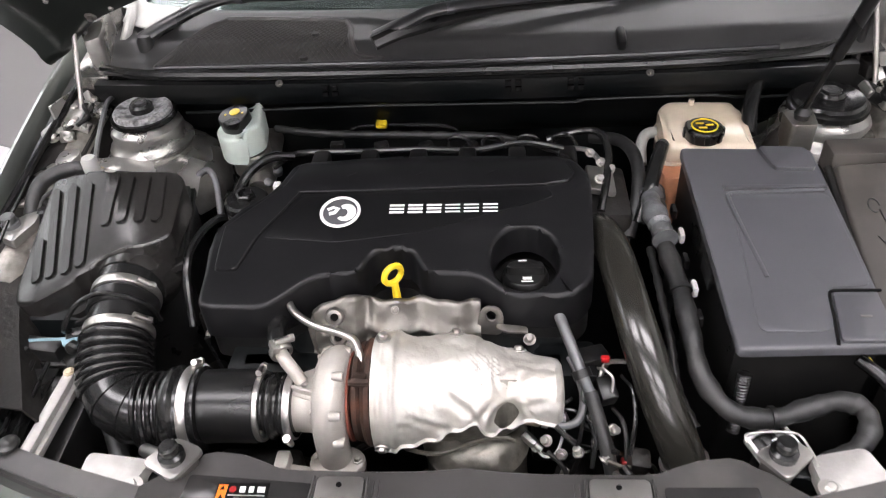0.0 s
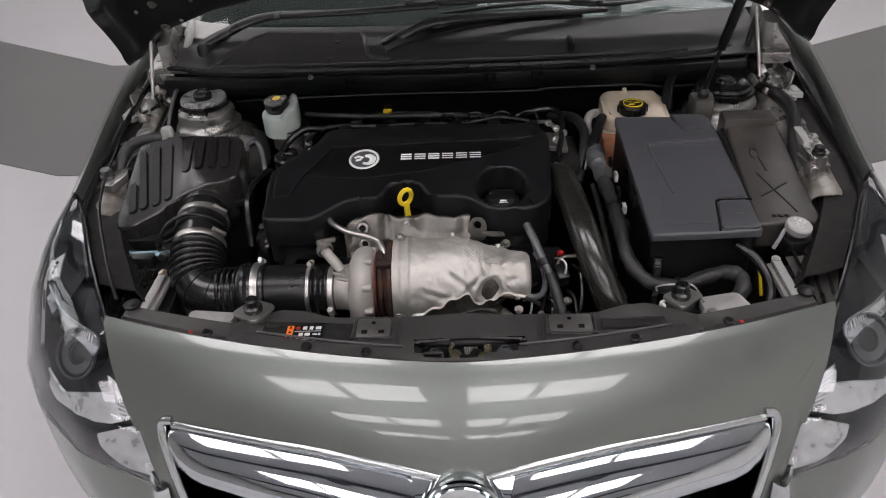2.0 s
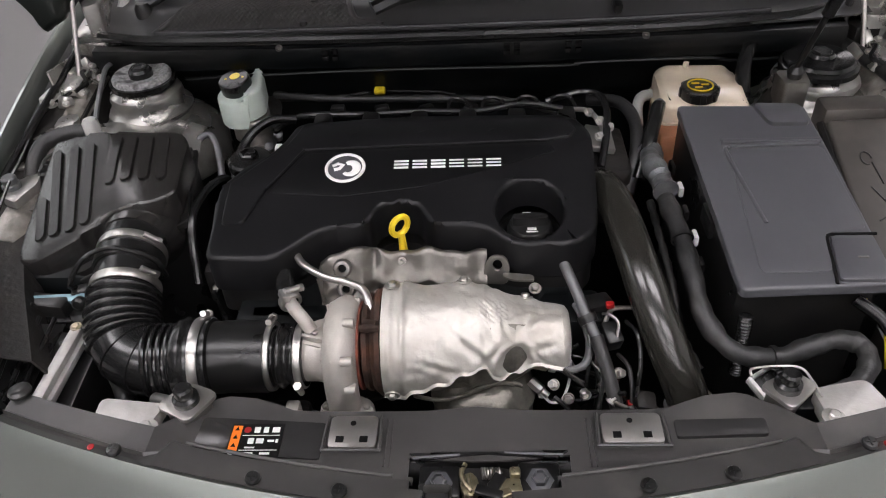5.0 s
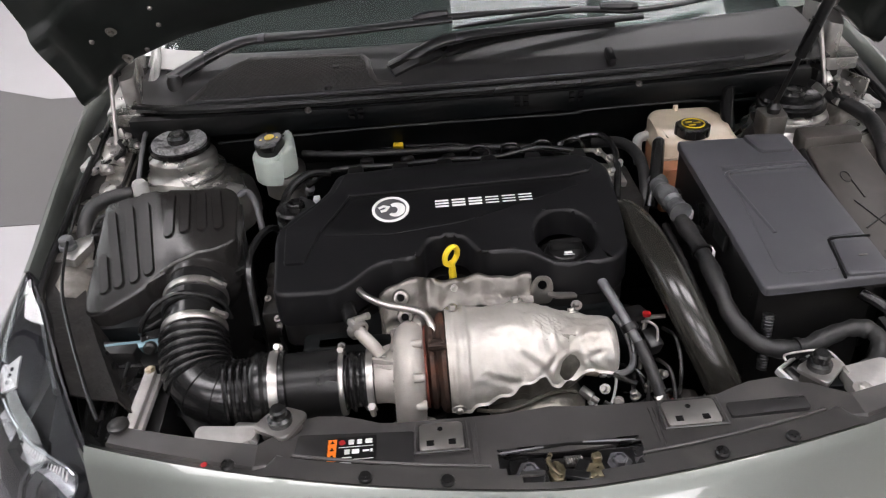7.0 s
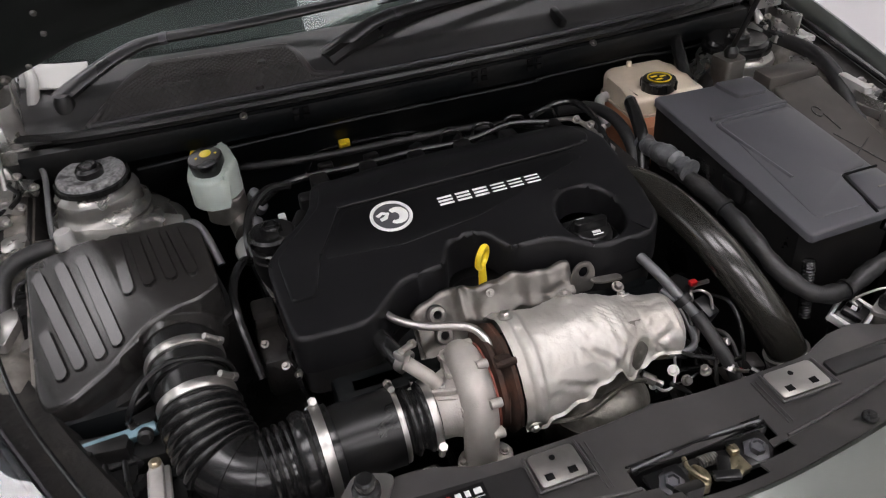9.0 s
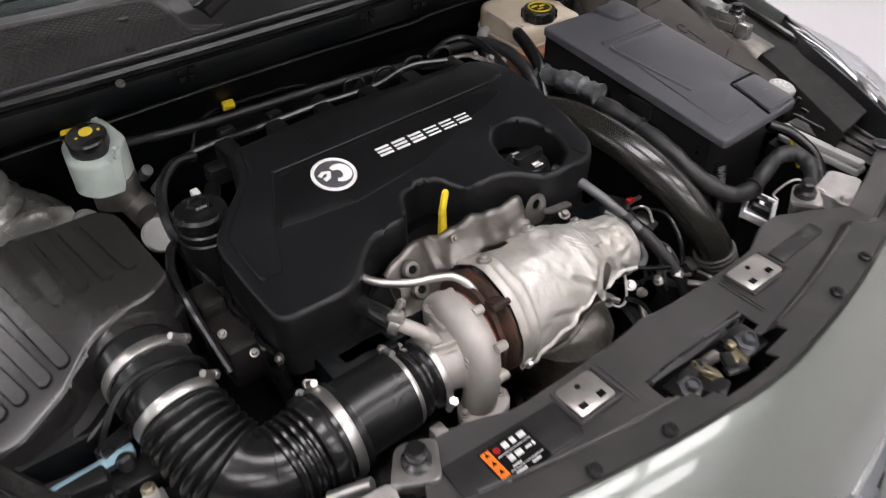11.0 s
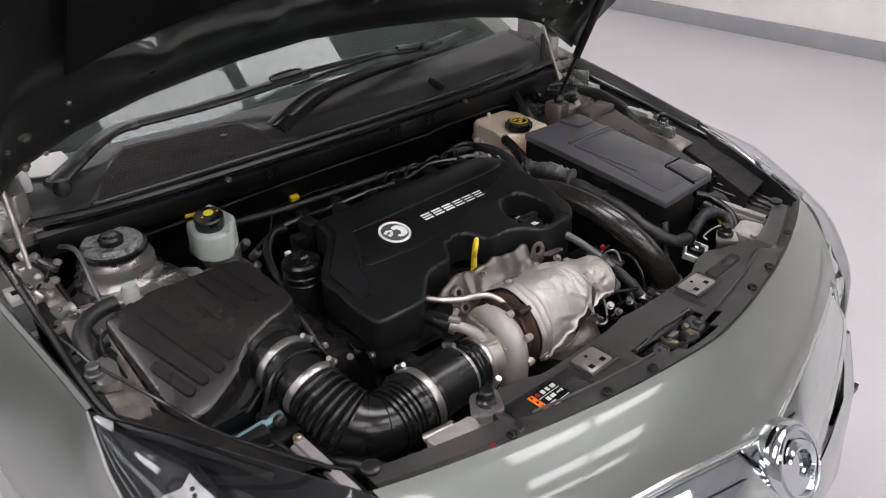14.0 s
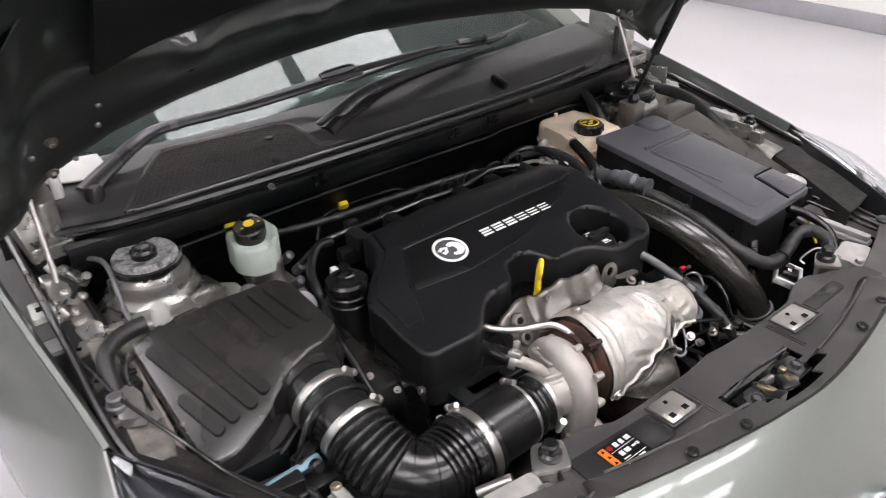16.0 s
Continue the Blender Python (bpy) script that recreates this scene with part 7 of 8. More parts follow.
res = thing("brake_fluid_reservoir", (-0.43, 1.19, 0.76), "milky white brake fluid reservoir with a black cap", "reservoir")
part("reservoir_body", plate(rounded([(-0.477, 1.170), (-0.454, 1.142), (-0.412, 1.140), (-0.388, 1.170), (-0.399, 1.241), (-0.437, 1.251), (-0.469, 1.229)], 0.014, 4), lambda x, y: 0.892 + (0.014 if x > -0.418 else 0) + (y - 1.2) * 0.05, 0.054, (), [("x", -0.422), ("x", -0.414)], 0.008, 3), RESERVOIR, res, "milky white body", 40)
part("reservoir_base", prism(rounded([(-0.46, 1.17), (-0.435, 1.145), (-0.405, 1.145), (-0.388, 1.17), (-0.40, 1.23), (-0.45, 1.23)], 0.01, 3), 0.80, 0.845, 0.004), DULL, res, "dull clamped base")
rcap = part("reservoir_cap", lathe([(0.027, -0.004), (0.0288, 0.0), (0.0288, 0.021), (0.0262, 0.0238), (0.0, 0.0248)], at(-0.4365, 1.184, 0.895) @ rot(8, -6), 28), BLACK, res, "black round cap")
cm = at(-0.4365, 1.184, 0.9206) @ rot(8, -6)
part("cap_symbol", join(lathe([(0.0, 0), (0.0098, 0), (0.0098, 0.0008), (0.0, 0.0008)], cm, 20), *[lathe([(0.0, 0), (0.0022, 0), (0.0022, 0.0008), (0.0, 0.0008)], cm @ at(dx, -0.006, 0), 10) for dx in (-0.016, 0.016)]), YELLOW, rcap, "yellow symbol")
part("yellow_tag", box((-0.450, 1.232, 0.897), (0.026, 0.018, 0.016), 0.005, m=rot(0, 0, -12)), YELLOW, res, "yellow tag")
mc = thing("brake_master_cylinder", (-0.41, 1.17, 0.7), "pale cast brake master cylinder below its reservoir", "master cylinder")
part("cylinder", rod((-0.42, 1.30, 0.795), (-0.40, 1.12, 0.79), 0.024, 18), DULL, mc)
part("knobs", join(*[lathe([(0.009, -0.012), (0.009, 0.012), (0.006, 0.014), (0, 0.014)], at(x, y, z) @ rot(40, 20), 12) for x, y, z in ((-0.385, 1.13, 0.80), (-0.37, 1.15, 0.815), (-0.395, 1.105, 0.79), (-0.378, 1.175, 0.83))]), TUBE, mc, "grey plastic unions")
part("disc_end", lathe([(0, 0.012), (0.024, 0.012), (0.026, 0.009), (0.026, 0)], at(-0.405, 1.085, 0.78) @ rot(50, 10), 24), GREYCAP, mc, "pale round end")

filt = thing("oil_filter_housing", (-0.37, 0.975, 0.7), "black oil filter housing with a hexagon cap", "oil filter")
part("housing", lathe([(0.036, -0.14), (0.036, -0.035), (0.033, -0.033), (0.033, -0.028), (0.0355, -0.026), (0.0355, -0.02), (0.033, -0.018), (0.033, -0.012), (0.036, -0.01), (0.036, 0.002), (0.032, 0.006), (0.014, 0.007), (0, 0.007)], at(-0.37, 0.976, 0.872), 32), BLACK, filt)
part("hex_cap", lathe([(0.016, 0.006), (0.016, 0.014), (0.013, 0.016), (0.012, 0.009), (0, 0.009)], at(-0.37, 0.976, 0.872), 6), BLACK, filt, "hexagon cap")
part("neck", tube([(-0.36, 1.0, 0.80), (-0.335, 1.04, 0.815), (-0.31, 1.09, 0.82)], 0.012, 12), BLACK, filt)


# ---- smaller things round the bay ----
def wire(name, pts, r, material, label, category, seg=8):
    at0 = pts[0]
    t = thing(name, at0, label, category)
    part("sleeve", tube(pts, r, seg), material, t)
    return t


# side of the exhaust: pipes, sensor and plugs
coolpipe = thing("coolant_pipe", (0.14, 0.7, 0.7), "grey coated metal pipe with a black clip", "pipe")
part("pipe", tube([(0.112, 0.80, 0.83), (0.121, 0.761, 0.827), (0.135, 0.72, 0.812), (0.15, 0.68, 0.79), (0.162, 0.655, 0.772)], 0.0078, 14), TUBE, coolpipe)
part("clip", lathe([(0.009, -0.006), (0.013, -0.006), (0.013, 0.006), (0.009, 0.006)], along((0.15, 0.68, 0.79), (0.165, 0.65, 0.765)), 16), BLACK, coolpipe, "black clip")
part("lower_hose", tube([(0.16, 0.66, 0.777), (0.172, 0.625, 0.75), (0.183, 0.59, 0.715), (0.195, 0.56, 0.66)], 0.0095, 14), LOOM, coolpipe, "dusty dark hose")
probe = thing("exhaust_sensor", (0.085, 0.63, 0.7), "exhaust gas sensor with a braided lead", "sensor")
part("body", join(lathe([(0.0085, -0.012), (0.0085, 0.012), (0.006, 0.014), (0.006, 0.026), (0.004, 0.03), (0, 0.03)], along((0.080, 0.630, 0.757), (0.14, 0.625, 0.745)), 8)), BRASSY, probe, "brassy hexagon body")
part("nut", lathe([(0.0095, 0), (0.0095, 0.008), (0, 0.008)], along((0.096, 0.629, 0.754), (0.14, 0.625, 0.745)), 6), STEEL, probe)
part("lead", tube([(0.102, 0.628, 0.752), (0.125, 0.624, 0.75), (0.145, 0.635, 0.752), (0.152, 0.665, 0.762), (0.143, 0.69, 0.785), (0.136, 0.71, 0.79)], 0.0055, 10), TUBE, probe, "grey sleeved lead")
part("second_body", lathe([(0.008, -0.008), (0.008, 0.012), (0.005, 0.014), (0.005, 0.024), (0, 0.025)], along((0.078, 0.642, 0.70), (0.10, 0.625, 0.69)), 8), STEEL, probe)
part("white_lead", tube([(0.089, 0.638, 0.684), (0.10, 0.628, 0.678), (0.116, 0.63, 0.682), (0.126, 0.645, 0.705), (0.128, 0.66, 0.73)], 0.0022, 8), WHITEP, probe, "pale lead")
part("white_plug", lathe([(0.006, -0.006), (0.006, 0.006), (0, 0.007)], at(0.088, 0.639, 0.686), 8), WHITEP, probe)
plug = thing("wiring_plug", (0.18, 0.70, 0.72), "black wiring plugs with red locks behind the charge pipe", "plug")
part("plug_body", box((0.182, 0.672, 0.765), (0.024, 0.034, 0.03), 0.004, m=rot(20, 0, 15)), BLACK, plug, "black plug body")
part("red_lock", box((0.183, 0.704, 0.793), (0.012, 0.009, 0.008), 0.002), RED, plug, "red lock")
part("black_plug", box((0.165, 0.72, 0.775), (0.05, 0.03, 0.025), 0.004, m=rot(0, 10, 25)), BLACK, plug)
part("steel_clip", tube([(0.172, 0.69, 0.79), (0.18, 0.68, 0.797), (0.19, 0.672, 0.79), (0.188, 0.66, 0.775)], 0.0022, 6), STEEL, plug, "bright wire clip")
for k, (x, y, z) in enumerate(((0.155, 0.63, 0.73), (0.205, 0.64, 0.745), (0.195, 0.62, 0.70), (0.14, 0.66, 0.745))):
    part("loose_wire", tube([(x, y + 0.05, z + 0.03), (x + 0.01, y + 0.02, z + 0.035), (x + 0.012, y - 0.01, z + 0.01), (x + 0.006, y - 0.035, z - 0.03)], 0.0032, 8), RUBBER if k % 2 else LOOM, plug, "black wire")
part("red_tip", box((0.205, 0.605, 0.70), (0.01, 0.012, 0.01), 0.003), RED, plug, "red tip")

# grimy machinery under the hoses
gear = thing("gear_linkage", (-0.4, 0.66, 0.45), "greasy machinery and brackets below the intake hose", "machinery")
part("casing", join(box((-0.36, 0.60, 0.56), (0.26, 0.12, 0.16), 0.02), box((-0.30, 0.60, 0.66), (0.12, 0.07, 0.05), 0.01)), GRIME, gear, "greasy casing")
part("steel_stub", rod((-0.43, 0.575, 0.755), (-0.39, 0.55, 0.775), 0.009, 12), STEEL, gear, "bright stub")
part("pale_bracket", join(box((-0.24, 0.59, 0.675), (0.05, 0.03, 0.02), 0.004, m=rot(0, 25, 10)), box((-0.26, 0.60, 0.69), (0.02, 0.03, 0.03), 0.004)), CAST, gear, "pale cast bracket")
part("hose_stub", tube([(-0.50, 0.63, 0.71), (-0.505, 0.60, 0.69), (-0.51, 0.57, 0.63)], 0.012, 12), RUBBER, gear, "black hose")
part("coolant_hose", tube([(-0.57, 0.69, 0.70), (-0.53, 0.66, 0.715), (-0.49, 0.60, 0.71), (-0.47, 0.555, 0.68)], 0.014, 12), LOOM, gear, "dusty braided hose")
for x, y, z in ((-0.387, 0.71, 0.765), (-0.29, 0.70, 0.745), (-0.42, 0.62, 0.68), (-0.31, 0.575, 0.67)):
    part("bolt", bolt(at(x, y, z) @ rot(30, 10), 0.0045, 0.006, 0.007), TUBE, gear)
deep = thing("engine_clutter", (0.0, 0.62, 0.4), "oily hoses and brackets deep in front of the engine", "hose")
part("deep_hose", tube([(0.05, 0.60, 0.60), (0.12, 0.575, 0.63), (0.20, 0.57, 0.62), (0.26, 0.60, 0.55)], 0.02, 12), GRIME, deep, "oily hose")
part("pulley", lathe([(0.0, 0), (0.055, 0.0), (0.055, 0.008), (0.05, 0.012), (0.05, 0.02), (0.055, 0.024), (0.055, 0.03), (0, 0.03)], along((0.13, 0.62, 0.60), (0.2, 0.6, 0.62)), 30), GRIME, deep, "dark pulley")
part("brace", box((0.2, 0.62, 0.62), (0.03, 0.03, 0.2), 0.006, m=rot(10, 15)), GRIME, deep)

# plates behind the headlamps with pale bars
for s in (-1, 1):
    tri = thing("lamp_carrier", (0.59 * s, 0.6, 0.6), "black plastic lamp carrier with a pale metal bar", "carrier", "lamp carriers")
    o = [(0.685, 0.68), (0.645, 0.71), (0.552, 0.70), (0.548, 0.53), (0.595, 0.52), (0.64, 0.57)]
    part("carrier", prism([(x * s, y) for x, y in o], 0.55, lambda x, y: 0.745 + (y - 0.6) * 0.05), BLACK, tri)
    part("slope_panel", skin([[V((s * x, y, z)) for x, y, z in ((0.60, 0.70, 0.775), (0.64, 0.69, 0.785), (0.69, 0.70, 0.80))], [V((s * x, y, z)) for x, y, z in ((0.60, 0.60, 0.77), (0.625, 0.6, 0.775), (0.655, 0.605, 0.79))], [V((s * x, y, z)) for x, y, z in ((0.585, 0.53, 0.775), (0.60, 0.53, 0.785), (0.62, 0.535, 0.80))]], -0.003 * s), BLACK if s < 0 else DUSTY, tri, "sloping plastic panel")
    part("pale_bar", join(box((0.579 * s, 0.62, 0.772), (0.017, 0.145, 0.012), 0.003), box((0.579 * s, 0.62, 0.76), (0.028, 0.15, 0.012), 0.003)), PLATE if s < 0 else GREYCAP, tri, "pale metal bar")
    part("bar_screw", bolt(at(0.579 * s, 0.69, 0.778), 0.006, 0.004, 0.008), BRASSY if s < 0 else GREYCAP, tri)
    for x0, x1 in ((0.612, 0.597), (0.634, 0.610), (0.66, 0.628)):
        part("panel_rib", rod((x0 * s, 0.70, 0.784 + (x0 - 0.6) * 0.15), (x1 * s, 0.545, 0.784 + (x0 - 0.6) * 0.15), 0.0035, 8), BLACK, tri, "moulded rib")
    part("carrier_block", join(box((0.64 * s, 0.735, 0.775), (0.07, 0.03, 0.035), 0.005, m=rot(0, 0, 8 * s)), box((0.665 * s, 0.70, 0.79), (0.03, 0.05, 0.02), 0.004, m=rot(0, 0, 14 * s))), BLACK, tri, "black moulded block")
    part("end_screw", lathe([(0.014, 0), (0.014, 0.004), (0.009, 0.007), (0, 0.007)], at(0.565 * s, 0.528, 0.826), 18), BLACK, tri, "black end screw")
tray = thing("airbox_tray", (-0.62, 0.74, 0.6), "black tray edge with a blue-grey metal strip", "tray")
part("strip", box((-0.622, 0.742, 0.782), (0.10, 0.014, 0.022), 0.003, m=rot(25, 0, 3)), BLUEISH, tray, "blue-grey strip")
part("tray_edge", box((-0.63, 0.735, 0.755), (0.17, 0.05, 0.03), 0.006), BLACK, tray)
part("tray_post", box((-0.63, 0.735, 0.66), (0.06, 0.03, 0.18), 0.006), BLACK, tray)
for x in (-0.585, -0.685):
    part("tray_screw", lathe([(0.010, -0.004), (0.010, 0.006), (0.006, 0.009), (0, 0.009)], at(x, 0.728, 0.79) @ rot(70), 14), BLACK, tray)

# along the wings
for s in (-1, 1):
    rail = thing("wing_rail", (0.745 * s, 1.05, 0.75), "dusty metal inner wing rail with holes and brackets", "rail", "inner wing rails")
    body = part("rail", skin([[V((s * x, y, z + (y - 1.0) * 0.17)) for x, z in ((0.785, 0.845), (0.772, 0.848), (0.735, 0.846), (0.722, 0.835), (0.718, 0.80))] for y in np.linspace(0.84, 1.28, 9)], 0.003 * s), RAIL, rail, "grimy metal rail", 50)
    for y in (0.90, 0.985, 1.03, 1.10, 1.18):
        # black discs on the rail paint the shade in its holes
        part("rail_hole", lathe([(0.0, 0), (0.008, 0), (0.008, 0.001), (0, 0.001)], at(0.754 * s, y, 0.8475 + (y - 1.0) * 0.17) @ rot(10), 14), FELTSHADE, body)
    part("pale_plate", prism(rounded([(0.757 * s, 1.10), (0.728 * s, 1.09), (0.722 * s, 1.13), (0.74 * s, 1.16), (0.762 * s, 1.14)], 0.006), 0.862, 0.874, 0.002), BAY, rail, "pale stamped plate")
    part("pale_plate", prism(rounded([(0.772 * s, 0.915), (0.742 * s, 0.90), (0.728 * s, 0.95), (0.735 * s, 0.985), (0.762 * s, 0.97)], 0.006), 0.838, 0.853, 0.002), BAY, rail, "pale stamped plate")
    part("stop_buffer", lathe([(0.015, 0), (0.015, 0.008), (0.012, 0.01), (0.012, 0.02), (0.009, 0.023), (0, 0.023)], at(0.7645 * s, 0.942, 0.852), 18), TUBE, rail, "grey bonnet stop")
    for k, (x, y, z) in enumerate(((0.74, 1.20, 0.89), (0.72, 1.24, 0.9), (0.76, 1.17, 0.885), (0.745, 1.27, 0.91))):
        part("bracket_bit", box((x * s, y, z), (0.026, 0.02 + 0.012 * (k % 2), 0.016), 0.003, m=rot(20 * k, 30, 25 * k)), BAY if k % 2 else STEEL, rail, "small metal bracket")
        part("rail_bolt", bolt(at(x * s + 0.012, y - 0.015, z + 0.006) @ rot(20, 10), 0.005, 0.006, 0.008), STEEL, rail)
    rail.location.x -= 0.034 if s > 0 else 0.0
wire("bonnet_cable", [(-0.735, 1.25, 0.90), (-0.745, 1.2, 0.90), (-0.785, 1.13, 0.885), (-0.768, 0.99, 0.872), (-0.758, 0.93, 0.87), (-0.722, 0.80, 0.865), (-0.69, 0.72, 0.845), (-0.63, 0.60, 0.835), (-0.59, 0.53, 0.838)], 0.003, RUBBER, "thin black bonnet release cable along the wing", "cable")
wire("wing_loom", [(0.58, 1.31, 0.93), (0.655, 1.29, 0.905), (0.715, 1.19, 0.89), (0.728, 1.12, 0.885), (0.716, 1.05, 0.875), (0.70, 0.98, 0.845), (0.70, 0.90, 0.80)], 0.0145, LOOM, "thick black wiring loom beside the control unit", "wiring loom", 12)
wire("scuttle_hose", [(0.62, 1.30, 0.93), (0.57, 1.30, 0.925), (0.51, 1.265, 0.925), (0.475, 1.2, 0.905), (0.465, 1.15, 0.87)], 0.013, RUBBER, "black hose dropping from the scuttle", "hose", 12)
wire("brake_pipe", [(-0.72, 1.30, 0.92), (-0.70, 1.29, 0.945), (-0.64, 1.285, 0.945), (-0.58, 1.275, 0.925), (-0.52, 1.26, 0.91), (-0.45, 1.265, 0.90)], 0.007, RUBBER, "black hose arching over the strut tower", "hose")
wire("washer_tube", [(-0.695, 1.26, 0.92), (-0.68, 1.19, 0.93), (-0.685, 1.11, 0.87), (-0.66, 1.07, 0.85)], 0.0045, TUBE, "thin grey-green tube beside the strut tower", "tube")
wire("wing_tube", [(-0.75, 1.12, 0.868), (-0.72, 1.10, 0.872), (-0.68, 1.09, 0.872), (-0.66, 1.085, 0.87)], 0.0022, BRASSY, "short dull yellow wire on the wing rail", "wire")
elbow = thing("airbox_elbow", (-0.71, 1.03, 0.75), "black rubber elbow at the air filter box", "hose")
part("elbow", tube([(-0.675, 1.062, 0.885), (-0.70, 1.06, 0.885), (-0.728, 1.05, 0.882), (-0.748, 1.03, 0.875), (-0.755, 1.0, 0.855), (-0.757, 0.97, 0.82)], 0.0135, 16), LOOM, elbow)
part("silver_tube", tube([(-0.69, 1.062, 0.885), (-0.65, 1.056, 0.882), (-0.605, 1.052, 0.876), (-0.57, 1.06, 0.865)], 0.006, 10), STEEL, elbow, "silver tube")
pump = thing("air_valve", (-0.735, 0.93, 0.7), "dusty grey plastic valve under the bonnet stop", "valve")
part("valve_body", tube([(-0.73, 0.985, 0.81), (-0.735, 0.95, 0.80), (-0.735, 0.91, 0.795)], 0.02, 14), DUSTY, pump)
part("valve_knob", lathe([(0.022, 0), (0.022, 0.012), (0.018, 0.014), (0.018, 0.02), (0, 0.022)], at(-0.733, 0.925, 0.81), 20), DUSTY, pump)
pin = thing("support_pin", (-0.657, 1.06, 0.82), "upright grey plastic support pin", "pin")
part("pin", lathe([(0.010, 0), (0.010, 0.022), (0.014, 0.026), (0.014, 0.05), (0.011, 0.056), (0, 0.057)], at(-0.654, 1.045, 0.862), 14), GREYCAP, pin)

# rear of the engine
rearloom = thing("rear_wiring", (-0.1, 1.17, 0.8), "black wiring and clips behind the engine cover", "wiring loom")
part("main_run", sweep(spline([(-0.385, 1.235, 0.855), (-0.31, 1.205, 0.862), (-0.23, 1.195, 0.862), (-0.14, 1.19, 0.862), (-0.07, 1.18, 0.865), (0.03, 1.17, 0.865), (0.11, 1.135, 0.868), (0.16, 1.10, 0.865)], 8), lambda t: 0.007 + 0.001 * math.sin(t * 80), 10), LOOM, rearloom, "", 60)
part("second_run", tube([(-0.37, 1.14, 0.83), (-0.33, 1.13, 0.86), (-0.28, 1.12, 0.872), (-0.2, 1.13, 0.865), (-0.1, 1.125, 0.87), (0.0, 1.12, 0.87), (0.08, 1.125, 0.88), (0.15, 1.11, 0.875)], 0.006, 10), RUBBER, rearloom)
for k in range(4):
    x = -0.05 + 0.06 * k
    part("lead_arch", tube([(x, 1.13, 0.86), (x + 0.005, 1.125, 0.89), (x + 0.03, 1.12, 0.893), (x + 0.045, 1.13, 0.865)], 0.0035, 8), RUBBER, rearloom, "black lead")
for k in range(5):
    part("rear_clip", box((-0.25 + 0.08 * k, 1.15 - 0.004 * k, 0.865), (0.026, 0.016, 0.016), 0.004, m=rot(0, 0, 15 * k)), BLACK, rearloom)
ytag = thing("yellow_connector", (-0.19, 1.28, 0.80), "yellow plug on a black lead at the bulkhead", "plug")
part("plug", box((-0.19, 1.279, 0.833), (0.022, 0.014, 0.014), 0.003, m=rot(20, 0, -5)), YELLOW, ytag)
part("lead", tube([(-0.175, 1.279, 0.832), (-0.12, 1.275, 0.832), (-0.06, 1.27, 0.83), (-0.02, 1.26, 0.81)], 0.004, 8), RUBBER, ytag, "black lead")
part("rear_lead", tube([(-0.205, 1.279, 0.832), (-0.25, 1.265, 0.83), (-0.28, 1.24, 0.80)], 0.004, 8), RUBBER, ytag)
side_bits = thing("fuel_lines", (0.2, 1.05, 0.75), "silver and black fuel lines at the end of the engine", "fuel lines")
part("steel_line", tube([(0.165, 1.122, 0.868), (0.19, 1.10, 0.876), (0.205, 1.075, 0.872), (0.21, 1.03, 0.868)], 0.0045, 8), STEEL, side_bits, "silver line")
part("black_line", tube([(0.12, 1.13, 0.88), (0.18, 1.145, 0.888), (0.212, 1.13, 0.89), (0.22, 1.08, 0.885), (0.212, 1.02, 0.87), (0.20, 0.97, 0.845)], 0.0065, 10), RUBBER, side_bits, "black line")
part("grey_hose", tube([(0.2, 1.17, 0.86), (0.25, 1.14, 0.868), (0.268, 1.08, 0.865), (0.262, 1.01, 0.845), (0.245, 0.96, 0.80)], 0.011, 12), LOOM, side_bits, "dusty dark hose")
part("black_hose", tube([(0.31, 1.10, 0.88), (0.297, 1.06, 0.875), (0.28, 1.01, 0.86), (0.262, 0.97, 0.82)], 0.012, 12), RUBBER, side_bits, "black hose")
part("hose_tip", lathe([(0.009, 0), (0.011, 0.006), (0.007, 0.012), (0, 0.013)], along((0.311, 1.10, 0.88), (0.315, 1.12, 0.89)), 12), LOOM, side_bits)
for x, y, z in ((0.205, 1.06, 0.878), (0.22, 1.045, 0.874), (0.19, 1.085, 0.88), (0.2, 1.02, 0.872)):
    part("fitting", bolt(at(x, y, z) @ rot(30, 20), 0.006, 0.008, 0.008), STEEL, side_bits)
part("bracket", box((0.205, 1.04, 0.855), (0.045, 0.07, 0.012), 0.003, m=rot(0, 12)), STEEL, side_bits, "bare bracket")
part("under", box((0.215, 1.03, 0.79), (0.07, 0.14, 0.11), 0.01), GRIME, side_bits)
boot = thing("rubber_boot", (0.53, 1.16, 0.8), "brown-black rubber boot by the coolant tank", "boot")
part("boot", lathe([(0.03, 0), (0.034, 0.02), (0.03, 0.06), (0.022, 0.085), (0.012, 0.09), (0, 0.09)], at(0.515, 1.16, 0.79) @ rot(8, 12), 18), GRIME, boot)

# left of the engine cover
lefthose = thing("vacuum_hoses", (-0.43, 1.0, 0.75), "black vacuum hoses between air box and engine", "hose")
part("short_elbow", tube([(-0.515, 1.085, 0.82), (-0.50, 1.108, 0.838), (-0.483, 1.115, 0.84), (-0.468, 1.095, 0.825), (-0.455, 1.05, 0.79)], 0.0065, 12), TUBE, lefthose, "dusty elbow")
part("long_hose", tube([(-0.435, 0.80, 0.76), (-0.445, 0.86, 0.83), (-0.44, 0.92, 0.845), (-0.42, 0.965, 0.845), (-0.405, 0.99, 0.82)], 0.0065, 10), RUBBER, lefthose)
part("rear_hose", tube([(-0.385, 0.93, 0.76), (-0.405, 0.99, 0.83), (-0.395, 1.05, 0.865), (-0.36, 1.09, 0.88), (-0.32, 1.11, 0.87)], 0.008, 10), RUBBER, lefthose)
